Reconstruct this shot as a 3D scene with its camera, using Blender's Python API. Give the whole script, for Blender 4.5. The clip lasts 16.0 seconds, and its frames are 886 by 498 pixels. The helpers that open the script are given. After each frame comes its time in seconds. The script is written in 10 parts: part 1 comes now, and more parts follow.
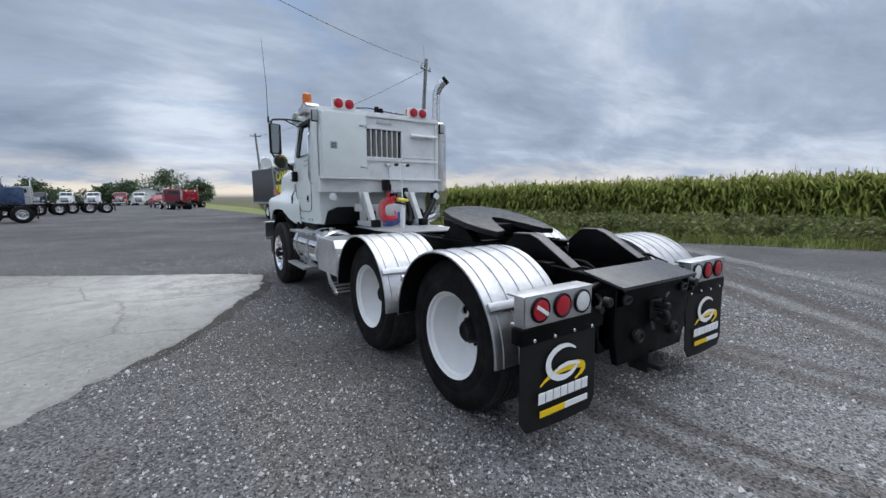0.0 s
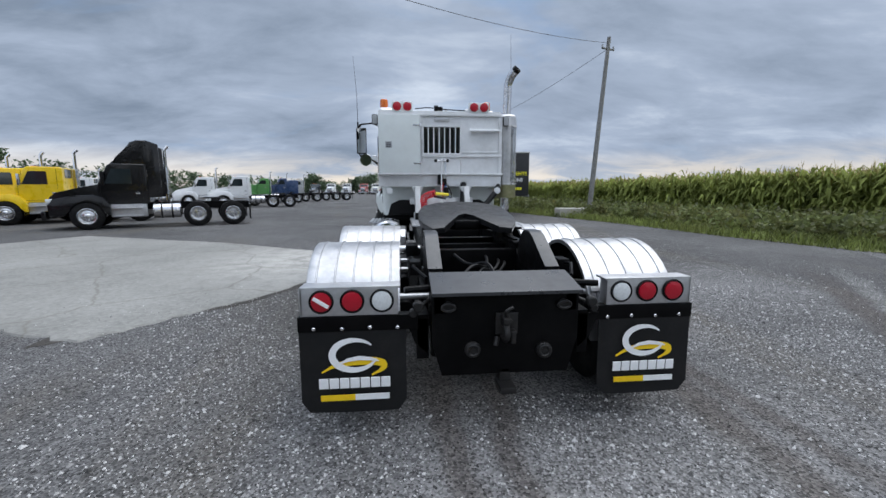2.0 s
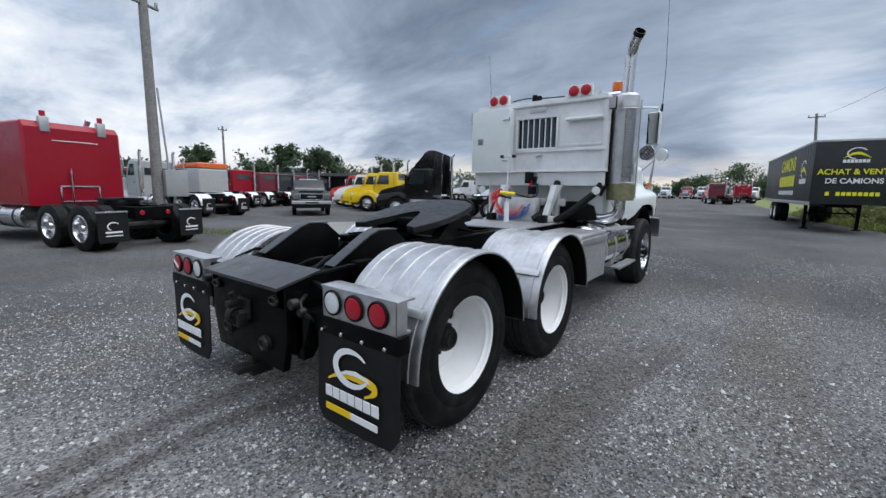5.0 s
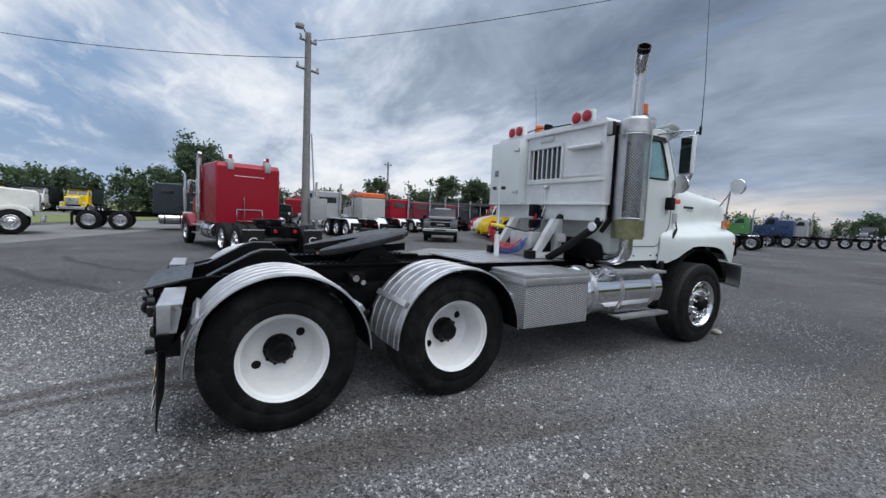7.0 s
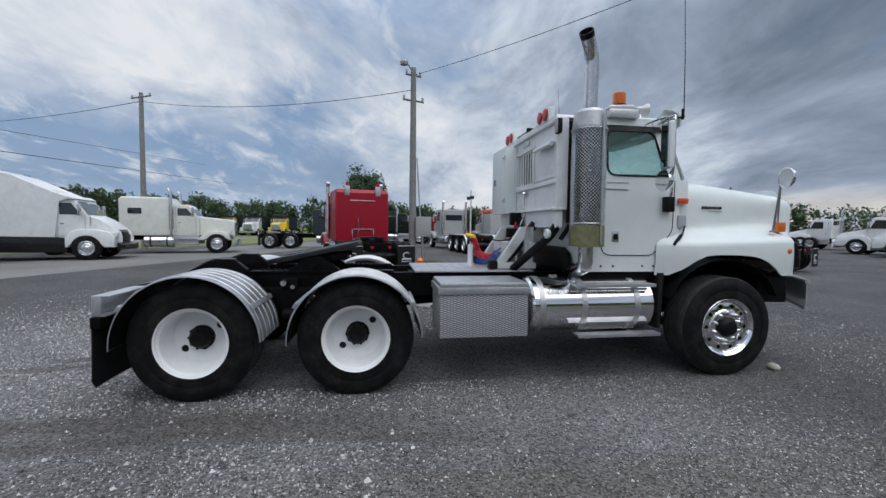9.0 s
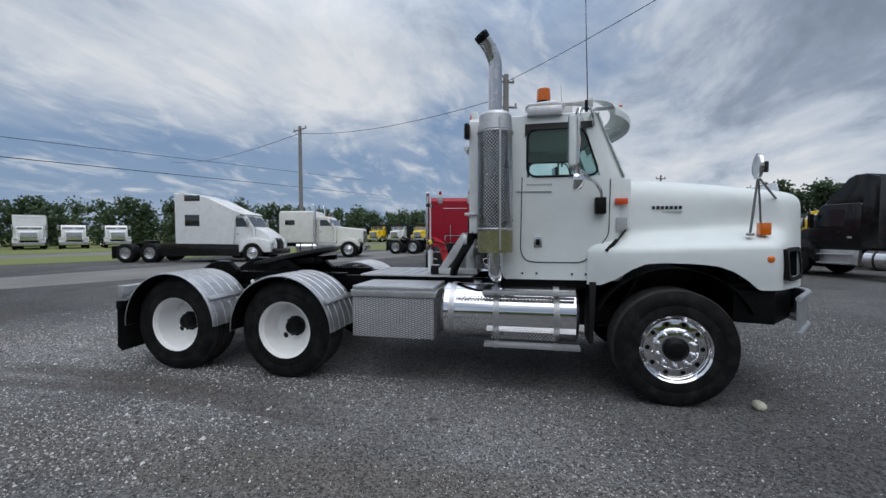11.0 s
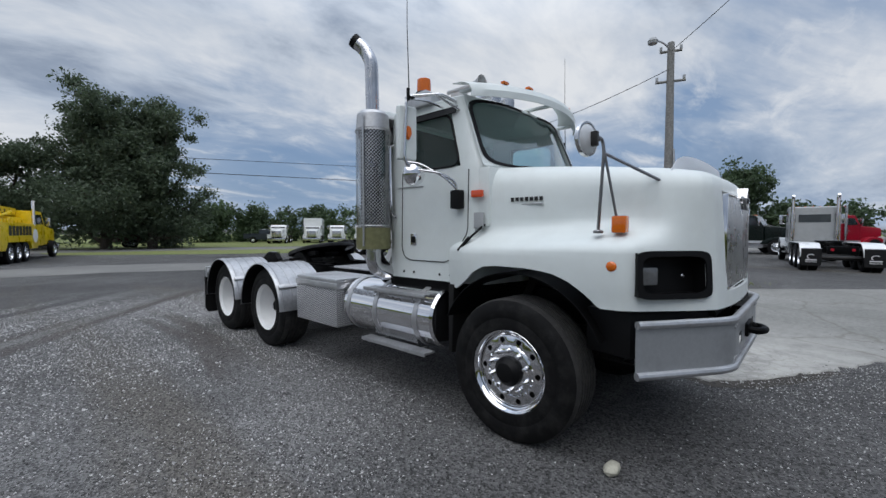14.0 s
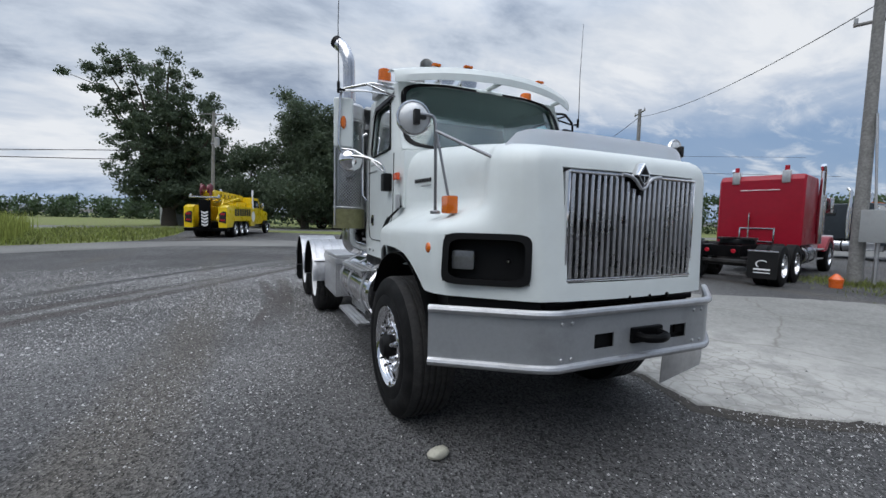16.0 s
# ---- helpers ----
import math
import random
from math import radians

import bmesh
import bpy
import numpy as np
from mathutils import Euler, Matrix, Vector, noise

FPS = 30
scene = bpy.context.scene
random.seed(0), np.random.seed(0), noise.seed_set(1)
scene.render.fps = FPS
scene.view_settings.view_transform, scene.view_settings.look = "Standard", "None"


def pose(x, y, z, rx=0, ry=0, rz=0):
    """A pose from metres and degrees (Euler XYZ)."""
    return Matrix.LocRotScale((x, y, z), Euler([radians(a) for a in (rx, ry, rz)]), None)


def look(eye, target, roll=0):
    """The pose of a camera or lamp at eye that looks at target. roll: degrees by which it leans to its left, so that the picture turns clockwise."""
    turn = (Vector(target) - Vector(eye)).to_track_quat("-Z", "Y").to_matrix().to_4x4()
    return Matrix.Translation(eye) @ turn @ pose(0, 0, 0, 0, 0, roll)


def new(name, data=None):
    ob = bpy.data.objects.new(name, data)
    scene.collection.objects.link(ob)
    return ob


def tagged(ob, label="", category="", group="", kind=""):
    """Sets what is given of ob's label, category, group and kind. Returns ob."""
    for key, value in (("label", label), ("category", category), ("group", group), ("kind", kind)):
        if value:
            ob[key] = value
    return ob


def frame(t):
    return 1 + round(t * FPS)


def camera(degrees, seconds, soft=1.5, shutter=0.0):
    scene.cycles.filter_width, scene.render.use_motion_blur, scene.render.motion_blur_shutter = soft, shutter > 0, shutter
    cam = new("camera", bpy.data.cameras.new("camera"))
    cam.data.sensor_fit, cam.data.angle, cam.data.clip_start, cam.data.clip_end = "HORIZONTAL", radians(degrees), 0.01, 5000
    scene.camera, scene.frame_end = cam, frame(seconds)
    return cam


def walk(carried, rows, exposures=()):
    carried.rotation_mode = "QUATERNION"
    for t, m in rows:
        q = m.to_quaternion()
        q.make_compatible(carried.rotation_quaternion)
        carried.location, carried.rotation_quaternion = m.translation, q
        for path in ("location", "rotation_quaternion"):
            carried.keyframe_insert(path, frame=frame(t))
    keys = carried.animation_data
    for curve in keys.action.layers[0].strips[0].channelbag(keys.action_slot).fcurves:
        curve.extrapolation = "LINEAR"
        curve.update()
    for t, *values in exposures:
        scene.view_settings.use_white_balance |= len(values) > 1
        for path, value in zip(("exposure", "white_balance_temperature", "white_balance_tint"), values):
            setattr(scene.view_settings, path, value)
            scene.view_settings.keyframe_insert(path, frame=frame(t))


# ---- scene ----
cam = camera(94.4, 16.0)
PATH = [
    (0, (-2.768, -1.518, 1.499), (-1.661, 0.129, 1.248), -0.2),
    (0.5, (-2.258, -1.849, 1.49), (-1.353, -0.085, 1.222), -0.1),
    (1, (-1.745, -2.121, 1.516), (-1.054, -0.265, 1.235), 0.1),
    (1.5, (-1.187, -2.28, 1.539), (-0.735, -0.353, 1.252), 0.0),
    (2, (-0.627, -2.41, 1.548), (-0.431, -0.441, 1.255), -0.1),
    (2.5, (-0.056, -2.351, 1.534), (-0.127, -0.374, 1.239), -0.4),
    (3, (0.537, -2.322, 1.513), (0.21, -0.373, 1.205), -0.4),
    (3.5, (1.066, -2.18, 1.508), (0.497, -0.292, 1.176), -0.0),
    (4, (1.579, -1.919, 1.53), (0.781, -0.117, 1.187), 0.3),
    (4.5, (2.125, -1.678, 1.541), (1.12, 0.021, 1.219), 0.7),
    (4.7, (2.31, -1.536, 1.507), (1.224, 0.115, 1.198), 0.7),
    (6.8, (3.98, 0.125, 1.55), (2.3, 1.194, 1.371), 2.4),
    (7, (4.116, 0.314, 1.567), (2.392, 1.314, 1.402), 2.5),
    (7.5, (4.354, 0.81, 1.557), (2.537, 1.636, 1.42), 2.2),
    (8, (4.668, 1.315, 1.538), (2.775, 1.951, 1.418), 1.3),
    (8.5, (4.882, 1.85, 1.537), (2.939, 2.309, 1.425), 0.9),
    (9, (4.992, 2.423, 1.568), (3.016, 2.717, 1.461), 0.6),
    (9.5, (5.161, 3.012, 1.57), (3.167, 3.14, 1.469), 0.4),
    (10, (5.183, 3.603, 1.56), (3.186, 3.554, 1.476), 0.4),
    (10.2, (5.19, 3.847, 1.593), (3.195, 3.723, 1.51), 0.4),
    (12.3, (4.659, 6.196, 1.565), (2.852, 5.341, 1.518), -0.6),
    (12.5, (4.524, 6.385, 1.576), (2.746, 5.471, 1.534), -0.4),
    (13, (4.292, 6.896, 1.587), (2.595, 5.839, 1.524), -0.8),
    (13.5, (4.023, 7.326, 1.509), (2.422, 6.127, 1.469), 0.0),
    (14, (3.679, 7.739, 1.557), (2.203, 6.392, 1.474), 0.0),
    (14.5, (3.352, 8.172, 1.579), (2.009, 6.694, 1.463), 0.3),
    (15, (2.94, 8.492, 1.57), (1.744, 6.895, 1.44), 0.7),
    (15.5, (2.538, 8.845, 1.541), (1.507, 7.136, 1.409), 1.2),
    (16, (2.086, 9.076, 1.52), (1.248, 7.265, 1.372), 1.3),
]
walk(cam, [(t, look(eye, target, roll)) for t, eye, target, roll in PATH], exposures=((0, 0.9), (2, 0.92), (3.5, 0.94), (4.5, 0.9), (7, 0.74), (8.5, 0.6), (10, 0.46), (12.5, 0.39), (14.5, 0.52), (16, 0.62)))

# ---------------------------------------------------------------- world and sun
SUN_AZ, SUN_EL = radians(62), radians(66)      # compass angle from +y, clockwise


def make_world():
    w = bpy.data.worlds.new("overcast_sky")
    scene.world = w
    scene.view_settings.exposure = 0.0
    w.use_nodes = True
    nt = w.node_tree
    nt.nodes.clear()
    N, L = nt.nodes.new, nt.links.new
    out, bg = N("ShaderNodeOutputWorld"), N("ShaderNodeBackground")
    sky = N("ShaderNodeTexSky")
    sky.sky_type, sky.sun_disc = "NISHITA", False
    sky.sun_elevation, sky.sun_rotation = SUN_EL, SUN_AZ
    sky.air_density, sky.dust_density = 1.2, 1.5
    tc, sep = N("ShaderNodeTexCoord"), N("ShaderNodeSeparateXYZ")
    L(tc.outputs["Generated"], sep.inputs[0])

    def math_node(op, a, b=None, clamp=False):
        n = N("ShaderNodeMath")
        n.operation, n.use_clamp = op, clamp
        for i, v in enumerate((a, b)):
            if v is None:
                continue
            if isinstance(v, (int, float)):
                n.inputs[i].default_value = v
            else:
                L(v, n.inputs[i])
        return n.outputs[0]

    def mix(fac, a, b, mode="MIX"):
        n = N("ShaderNodeMix")
        n.data_type, n.blend_type = "RGBA", mode
        for sock, v in ((n.inputs[0], fac), (n.inputs[6], a), (n.inputs[7], b)):
            if isinstance(v, (int, float)):
                sock.default_value = v
            elif isinstance(v, tuple):
                sock.default_value = (*v, 1)
            else:
                L(v, sock)
        return n.outputs[2]

    def ramp(fac, *stops):
        n = N("ShaderNodeValToRGB")
        while len(n.color_ramp.elements) < len(stops):
            n.color_ramp.elements.new(0.5)
        for e, (p, v) in zip(n.color_ramp.elements, stops):
            e.position, e.color = p, (v, v, v, 1) if isinstance(v, (int, float)) else (*v, 1)
        L(fac, n.inputs[0])
        return n.outputs[0]

    x, y, z = sep.outputs
    zz = math_node("MAXIMUM", z, 0.0)
    den = math_node("ADD", zz, 0.24)
    comb = N("ShaderNodeCombineXYZ")
    L(math_node("DIVIDE", x, den), comb.inputs[0])
    L(math_node("DIVIDE", y, den), comb.inputs[1])

    def cloud(scale, detail, rough, shift, stretch=(1, 1, 1), warp=0.6):
        mp = N("ShaderNodeMapping")
        mp.inputs[1].default_value = shift
        mp.inputs[2].default_value = (0, 0, radians(25))
        mp.inputs[3].default_value = stretch
        L(comb.outputs[0], mp.inputs[0])
        n = N("ShaderNodeTexNoise")
        n.inputs["Scale"].default_value, n.inputs["Detail"].default_value = scale, detail
        n.inputs["Roughness"].default_value, n.inputs["Distortion"].default_value = rough, warp
        L(mp.outputs[0], n.inputs["Vector"])
        return n.outputs[0]

    big = cloud(0.62, 6, 0.55, (3.1, 1.7, 0), (0.8, 1.15, 1), 0.25)
    fine = cloud(1.9, 8, 0.60, (7.7, 4.2, 2), (0.8, 1.2, 1), 0.45)
    ragged = cloud(4.6, 9, 0.62, (2.2, 9.1, 4), (0.7, 1.3, 1), 0.6)
    gaps = cloud(0.9, 7, 0.58, (11.3, 8.4, 5), (0.8, 1.2, 1), 0.4)

    def toward(az, el, near, far, amount):
        """A soft swell of the cloud deck round a compass direction, from near to far degrees off it."""
        dn = N("ShaderNodeVectorMath")
        dn.operation = "DOT_PRODUCT"
        L(tc.outputs["Generated"], dn.inputs[0])
        a, e = radians(az), radians(el)
        dn.inputs[1].default_value = (math.sin(a) * math.cos(e), math.cos(a) * math.cos(e), math.sin(e))
        mr = N("ShaderNodeMapRange")
        mr.interpolation_type = "SMOOTHSTEP"
        mr.inputs[1].default_value, mr.inputs[2].default_value = math.cos(radians(far)), math.cos(radians(near))
        mr.inputs[3].default_value, mr.inputs[4].default_value = 0.0, amount
        L(dn.outputs["Value"], mr.inputs[0])
        return mr.outputs[0]

    # the deck is heavy to the north and broken, thin and bright to the west and south
    lean = math_node("ADD", math_node("MULTIPLY", y, -0.105), math_node("MULTIPLY", x, -0.05))
    for swell in ((275, 13, 4, 40, 0.09), (335, 17, 3, 26, -0.04), (62, 12, 6, 40, 0.03), (3, 8, 2, 9, 0.13), (57, 6.5, 1, 7, 0.06), (303, 8, 3, 13, 0.13), (325, 27, 5, 24, -0.05)):
        lean = math_node("ADD", lean, toward(*swell))
    body = math_node("ADD", math_node("MULTIPLY", big, 1.05), math_node("MULTIPLY", fine, 0.80))
    body = math_node("ADD", math_node("ADD", body, math_node("MULTIPLY", ragged, 0.26)), -0.55)
    # the deck is smooth to the north-east and breaks up towards the west
    calm = ramp(math_node("ADD", math_node("MULTIPLY", math_node("ADD", math_node("MULTIPLY", y, 0.85), math_node("MULTIPLY", x, 0.45)), 0.5), 0.5), (0.45, 1.0), (0.85, 0.50))
    body = math_node("ADD", math_node("MULTIPLY", math_node("ADD", body, -0.505), calm), 0.505)
    light = math_node("ADD", body, lean)
    deck = ramp(light, (0.10, (0.075, 0.100, 0.150)), (0.27, (0.125, 0.158, 0.210)), (0.44, (0.210, 0.252, 0.324)), (0.58, (0.355, 0.400, 0.470)), (0.78, (0.52, 0.54, 0.57)))
    clear = mix(0.75, mix(1.0, sky.outputs[0], (0.05, 0.05, 0.05), "MULTIPLY"), (0.140, 0.225, 0.375))
    # open blue low over the south-west and in a few rents higher up
    west = toward(228, 6, 20, 52, 1.0)
    band = math_node("MULTIPLY", west, ramp(math_node("ADD", z, math_node("MULTIPLY", fine, 0.16)), (0.25, 1.0), (0.38, 0.0)))
    rent = ramp(math_node("ADD", gaps, math_node("ADD", toward(273, 27, 2, 16, 0.15), toward(255, 6, 2, 16, 0.10))), (0.60, 0.0), (0.76, 0.9))
    hole = math_node("MAXIMUM", math_node("MULTIPLY", band, 0.92), rent)
    hole = math_node("MULTIPLY", hole, ramp(math_node("ADD", ragged, math_node("MULTIPLY", fine, 0.5)), (0.76, 1.0), (0.98, 0.25)))
    low = ramp(z, (0.015, 1.0), (0.085, 0.0))
    # a strip of warm haze under the deck, low over the horizon
    haze_noise = ramp(fine, (0.38, 0.0), (0.54, 1.0))
    warm = mix(haze_noise, (0.30, 0.33, 0.38), (0.60, 0.52, 0.41))
    pale = mix(haze_noise, (0.22, 0.31, 0.46), (0.30, 0.37, 0.48))
    side = ramp(math_node("ADD", math_node("MULTIPLY", y, 0.5), 0.5), (0.45, 0.0), (0.80, 1.0))
    strip = mix(side, pale, warm)
    sky_deck = mix(hole, deck, clear)
    col = mix(math_node("MULTIPLY", low, 0.70), sky_deck, strip)
    # an overcast sky grows brighter towards the zenith
    col = mix(1.0, col, ramp(z, (0.40, 0.417), (0.95, 1.0)), "MULTIPLY")
    col = mix(1.0, col, (2.4, 2.4, 2.4), "MULTIPLY")
    ground_side = ramp(z, (0.0, 0.0), (0.01, 1.0))
    L(mix(ground_side, (0.12, 0.12, 0.12), col), bg.inputs[0])
    bg.inputs[1].default_value = 1.0
    L(bg.outputs[0], out.inputs[0])


make_world()
sun = new("sun", bpy.data.lights.new("sun", "SUN"))
sun.data.energy, sun.data.angle, sun.data.color = 1.25, radians(75), (1.0, 0.98, 0.95)
sun.matrix_world = look((0, 0, 30), (-math.sin(SUN_AZ) * 10, -math.cos(SUN_AZ) * 10, 30 - 10 * math.tan(SUN_EL)))
tagged(sun, "soft sun behind thin cloud", "sun", kind="structure")

# ---------------------------------------------------------------- materials
MATS = {}


def mat(name, color, rough=0.5, metal=0.0, grain=0.0, scale=40.0, bump=0.0, wear=None, wear_amt=0.0, wear_scale=3.0, coat=0.0,
        island=0.0, spec=0.5, trans=0.0, ior=1.45, objrand=0.0, rough_var=0.0):
    """A procedural surface: base colour with fine grain, broad wear, bump and gloss variation, all in metres of the object."""
    if name in MATS:
        return MATS[name]
    m = bpy.data.materials.new(name)
    MATS[name] = m
    m.use_nodes = True
    nt = m.node_tree
    N, L = nt.nodes.new, nt.links.new
    p = nt.nodes["Principled BSDF"]
    p.inputs["Base Color"].default_value = (*color, 1)
    p.inputs["Roughness"].default_value, p.inputs["Metallic"].default_value = rough, metal
    p.inputs["Specular IOR Level"].default_value = spec
    p.inputs["Coat Weight"].default_value, p.inputs["Coat Roughness"].default_value = coat, 0.06
    p.inputs["Transmission Weight"].default_value, p.inputs["IOR"].default_value = trans, ior
    tc = N("ShaderNodeTexCoord")

    def tex(s, d, r=0.55):
        n = N("ShaderNodeTexNoise")
        n.inputs["Scale"].default_value, n.inputs["Detail"].default_value, n.inputs["Roughness"].default_value = s, d, r
        L(tc.outputs["Object"], n.inputs["Vector"])
        return n.outputs[0]

    def mixc(fac, a, b, mode="MIX"):
        n = N("ShaderNodeMix")
        n.data_type, n.blend_type = "RGBA", mode
        for sock, v in ((n.inputs[0], fac), (n.inputs[6], a), (n.inputs[7], b)):
            if isinstance(v, (int, float)):
                sock.default_value = v
            elif isinstance(v, tuple):
                sock.default_value = (*v, 1)
            else:
                L(v, sock)
        return n.outputs[2]

    def remap(v, a, b, c, d):
        n = N("ShaderNodeMapRange")
        n.inputs[1].default_value, n.inputs[2].default_value, n.inputs[3].default_value, n.inputs[4].default_value = a, b, c, d
        L(v, n.inputs[0])
        return n.outputs[0]

    col = tuple(color)
    if wear is not None and wear_amt > 0:
        w = remap(tex(wear_scale, 7, 0.65), 0.45, 0.72, 0.0, wear_amt)
        col = mixc(w, col, tuple(wear))
    if grain > 0:
        g = remap(tex(scale, 4), 0.25, 0.75, 1 - grain, 1 + grain)
        comb = N("ShaderNodeCombineColor")
        for i in range(3):
            L(g, comb.inputs[i])
        col = mixc(1.0, col, comb.outputs[0], "MULTIPLY")
    if island > 0 or objrand > 0:
        if island > 0:
            src = N("ShaderNodeNewGeometry").outputs["Random Per Island"]
        else:
            src = N("ShaderNodeObjectInfo").outputs["Random"]
        k = island or objrand
        comb = N("ShaderNodeCombineColor")
        for i in range(3):
            L(remap(src, 0, 1, 1 - k, 1 + k), comb.inputs[i])
        col = mixc(1.0, col, comb.outputs[0], "MULTIPLY")
    if not isinstance(col, tuple):
        L(col, p.inputs["Base Color"])
    if rough_var > 0:
        L(remap(tex(wear_scale * 2.3, 6, 0.6), 0.3, 0.7, max(rough - rough_var, 0.02), rough + rough_var), p.inputs["Roughness"])
    if bump > 0:
        b = N("ShaderNodeBump")
        b.inputs["Strength"].default_value, b.inputs["Distance"].default_value = 0.6, bump
        L(tex(scale, 5), b.inputs["Height"])
        L(b.outputs[0], p.inputs["Normal"])
    return m


WHITE = mat("white_paint", (0.665, 0.705, 0.695), 0.42, coat=0.12, grain=0.03, scale=9, wear=(0.56, 0.58, 0.56), wear_amt=0.30, wear_scale=2.2, rough_var=0.07)
WHITE_W = mat("worn_white_paint", (0.70, 0.71, 0.72), 0.45, grain=0.05, scale=14, wear=(0.50, 0.50, 0.49), wear_amt=0.5, wear_scale=3.1, bump=0.0008, rough_var=0.1)
RIMWHITE = mat("rim_white_enamel", (0.82, 0.82, 0.815), 0.35, grain=0.03, scale=12, wear=(0.6, 0.59, 0.57), wear_amt=0.18, wear_scale=5)
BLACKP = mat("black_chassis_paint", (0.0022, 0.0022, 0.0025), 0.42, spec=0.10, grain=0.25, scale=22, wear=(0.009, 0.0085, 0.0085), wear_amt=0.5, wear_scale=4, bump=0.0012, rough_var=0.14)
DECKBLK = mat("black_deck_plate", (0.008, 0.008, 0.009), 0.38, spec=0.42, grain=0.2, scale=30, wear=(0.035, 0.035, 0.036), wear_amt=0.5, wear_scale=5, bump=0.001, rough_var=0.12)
# paler than the chassis black: sky sheen on upward faces, put into the colour
DECKTOP = mat("satin_black_sky_sheen", (0.030, 0.031, 0.034), 0.34, spec=0.6, grain=0.15, scale=30, wear=(0.055, 0.055, 0.057), wear_amt=0.5, wear_scale=4, rough_var=0.1)
BLACKPL = mat("black_plastic", (0.005, 0.005, 0.0055), 0.48, spec=0.2, grain=0.1, scale=60, bump=0.0004)
RUBBER = mat("tyre_rubber", (0.0045, 0.0045, 0.0048), 0.68, spec=0.2, grain=0.25, scale=25, wear=(0.030, 0.029, 0.028), wear_amt=0.6, wear_scale=6, bump=0.001)
TREAD = mat("worn_tyre_tread", (0.022, 0.0215, 0.0215), 0.86, grain=0.3, scale=40, wear=(0.060, 0.056, 0.052), wear_amt=0.6, wear_scale=9, bump=0.002)
FLAP = mat("black_rubber_flap", (0.008, 0.008, 0.0085), 0.62, spec=0.3, grain=0.15, scale=50, wear=(0.02, 0.019, 0.018), wear_amt=0.45, wear_scale=5, bump=0.0006)
ALU = mat("polished_aluminium", (0.50, 0.50, 0.51), 0.42, 0.92, grain=0.10, scale=26, wear=(0.30, 0.30, 0.31), wear_amt=0.75, wear_scale=5, bump=0.0012, rough_var=0.12)
ALUD = mat("dull_aluminium", (0.56, 0.56, 0.57), 0.42, 0.9, grain=0.08, scale=30, wear=(0.36, 0.36, 0.36), wear_amt=0.6, wear_scale=5, rough_var=0.12)
STACKM = mat("hazed_exhaust_chrome", (0.60, 0.60, 0.62), 0.24, 1.0, grain=0.06, scale=20, wear=(0.42, 0.40, 0.38), wear_amt=0.5, wear_scale=4, rough_var=0.1)
BUMPM = mat("grey_painted_steel_bumper", (0.38, 0.395, 0.41), 0.38, 0.55, grain=0.05, scale=40, wear=(0.20, 0.205, 0.21), wear_amt=0.4, wear_scale=4, rough_var=0.1)
CHROME = mat("chrome", (0.80, 0.80, 0.82), 0.07, 1.0, rough_var=0.04)
CHROMED = mat("dulled_chrome", (0.66, 0.66, 0.67), 0.2, 1.0, rough_var=0.1, grain=0.05)
DARKMET = mat("dark_bare_metal", (0.012, 0.0115, 0.0115), 0.5, 0.2, grain=0.2, scale=30, wear=(0.045, 0.038, 0.032), wear_amt=0.4, wear_scale=8)
HEAT = mat("heat_stained_shield", (0.22, 0.215, 0.11), 0.42, 0.6, grain=0.2, scale=20, wear=(0.33, 0.31, 0.2), wear_amt=0.5, wear_scale=8)
RED = mat("red_lens", (0.40, 0.006, 0.020), 0.28, coat=0.15, grain=0.1, scale=90, bump=0.0015)
HLENS = mat("head_lamp_lens", (0.16, 0.165, 0.17), 0.12, 0.4, coat=0.3, grain=0.15, scale=60, bump=0.002)
WLENS = mat("clear_lens", (0.66, 0.68, 0.68), 0.10, coat=0.6, grain=0.12, scale=80, bump=0.0015)
AMBER = mat("amber_lens", (0.62, 0.13, 0.006), 0.12, coat=0.6, grain=0.1, scale=80, bump=0.0015)
GLASS = mat("clear_glass", (0.62, 0.88, 0.80), 0.02, trans=0.97, ior=1.08, spec=0.4, coat=0.35)
SCREENGLASS = mat("windscreen_glass", (0.55, 0.74, 0.72), 0.02, trans=0.97, ior=1.55, spec=0.6, coat=0.9)
DGLASS = mat("dark_tinted_glass", (0.015, 0.018, 0.02), 0.06, spec=0.8, coat=0.5)
GLASSY = mat("truck_side_glass", (0.018, 0.024, 0.027), 0.06, spec=0.6, coat=0.5, wear=(0.04, 0.05, 0.055), wear_amt=0.6, wear_scale=1.5)
INTER = mat("dark_cab_trim", (0.03, 0.03, 0.032), 0.7, grain=0.2, scale=30)
LEMONP = mat("lemon_sign_print", (0.78, 0.74, 0.03), 0.5, grain=0.05, scale=50)
YELP = mat("yellow_print", (0.86, 0.56, 0.01), 0.5, grain=0.05, scale=50)
WHTP = mat("white_print", (0.82, 0.82, 0.82), 0.5, grain=0.05, scale=50)
BLKP2 = mat("black_print", (0.015, 0.015, 0.016), 0.5, grain=0.05, scale=50)
GREYP = mat("grey_print", (0.35, 0.36, 0.37), 0.5, grain=0.05, scale=50)
REDHOSE = mat("red_coiled_hose", (0.62, 0.02, 0.035), 0.4, grain=0.08)
BLUEHOSE = mat("blue_coiled_hose", (0.02, 0.10, 0.35), 0.4, grain=0.08)
YELHOSE = mat("yellow_handle", (0.75, 0.60, 0.03), 0.4, grain=0.08)
WIRE = mat("dark_wire", (0.02, 0.02, 0.02), 0.6, grain=0.1)
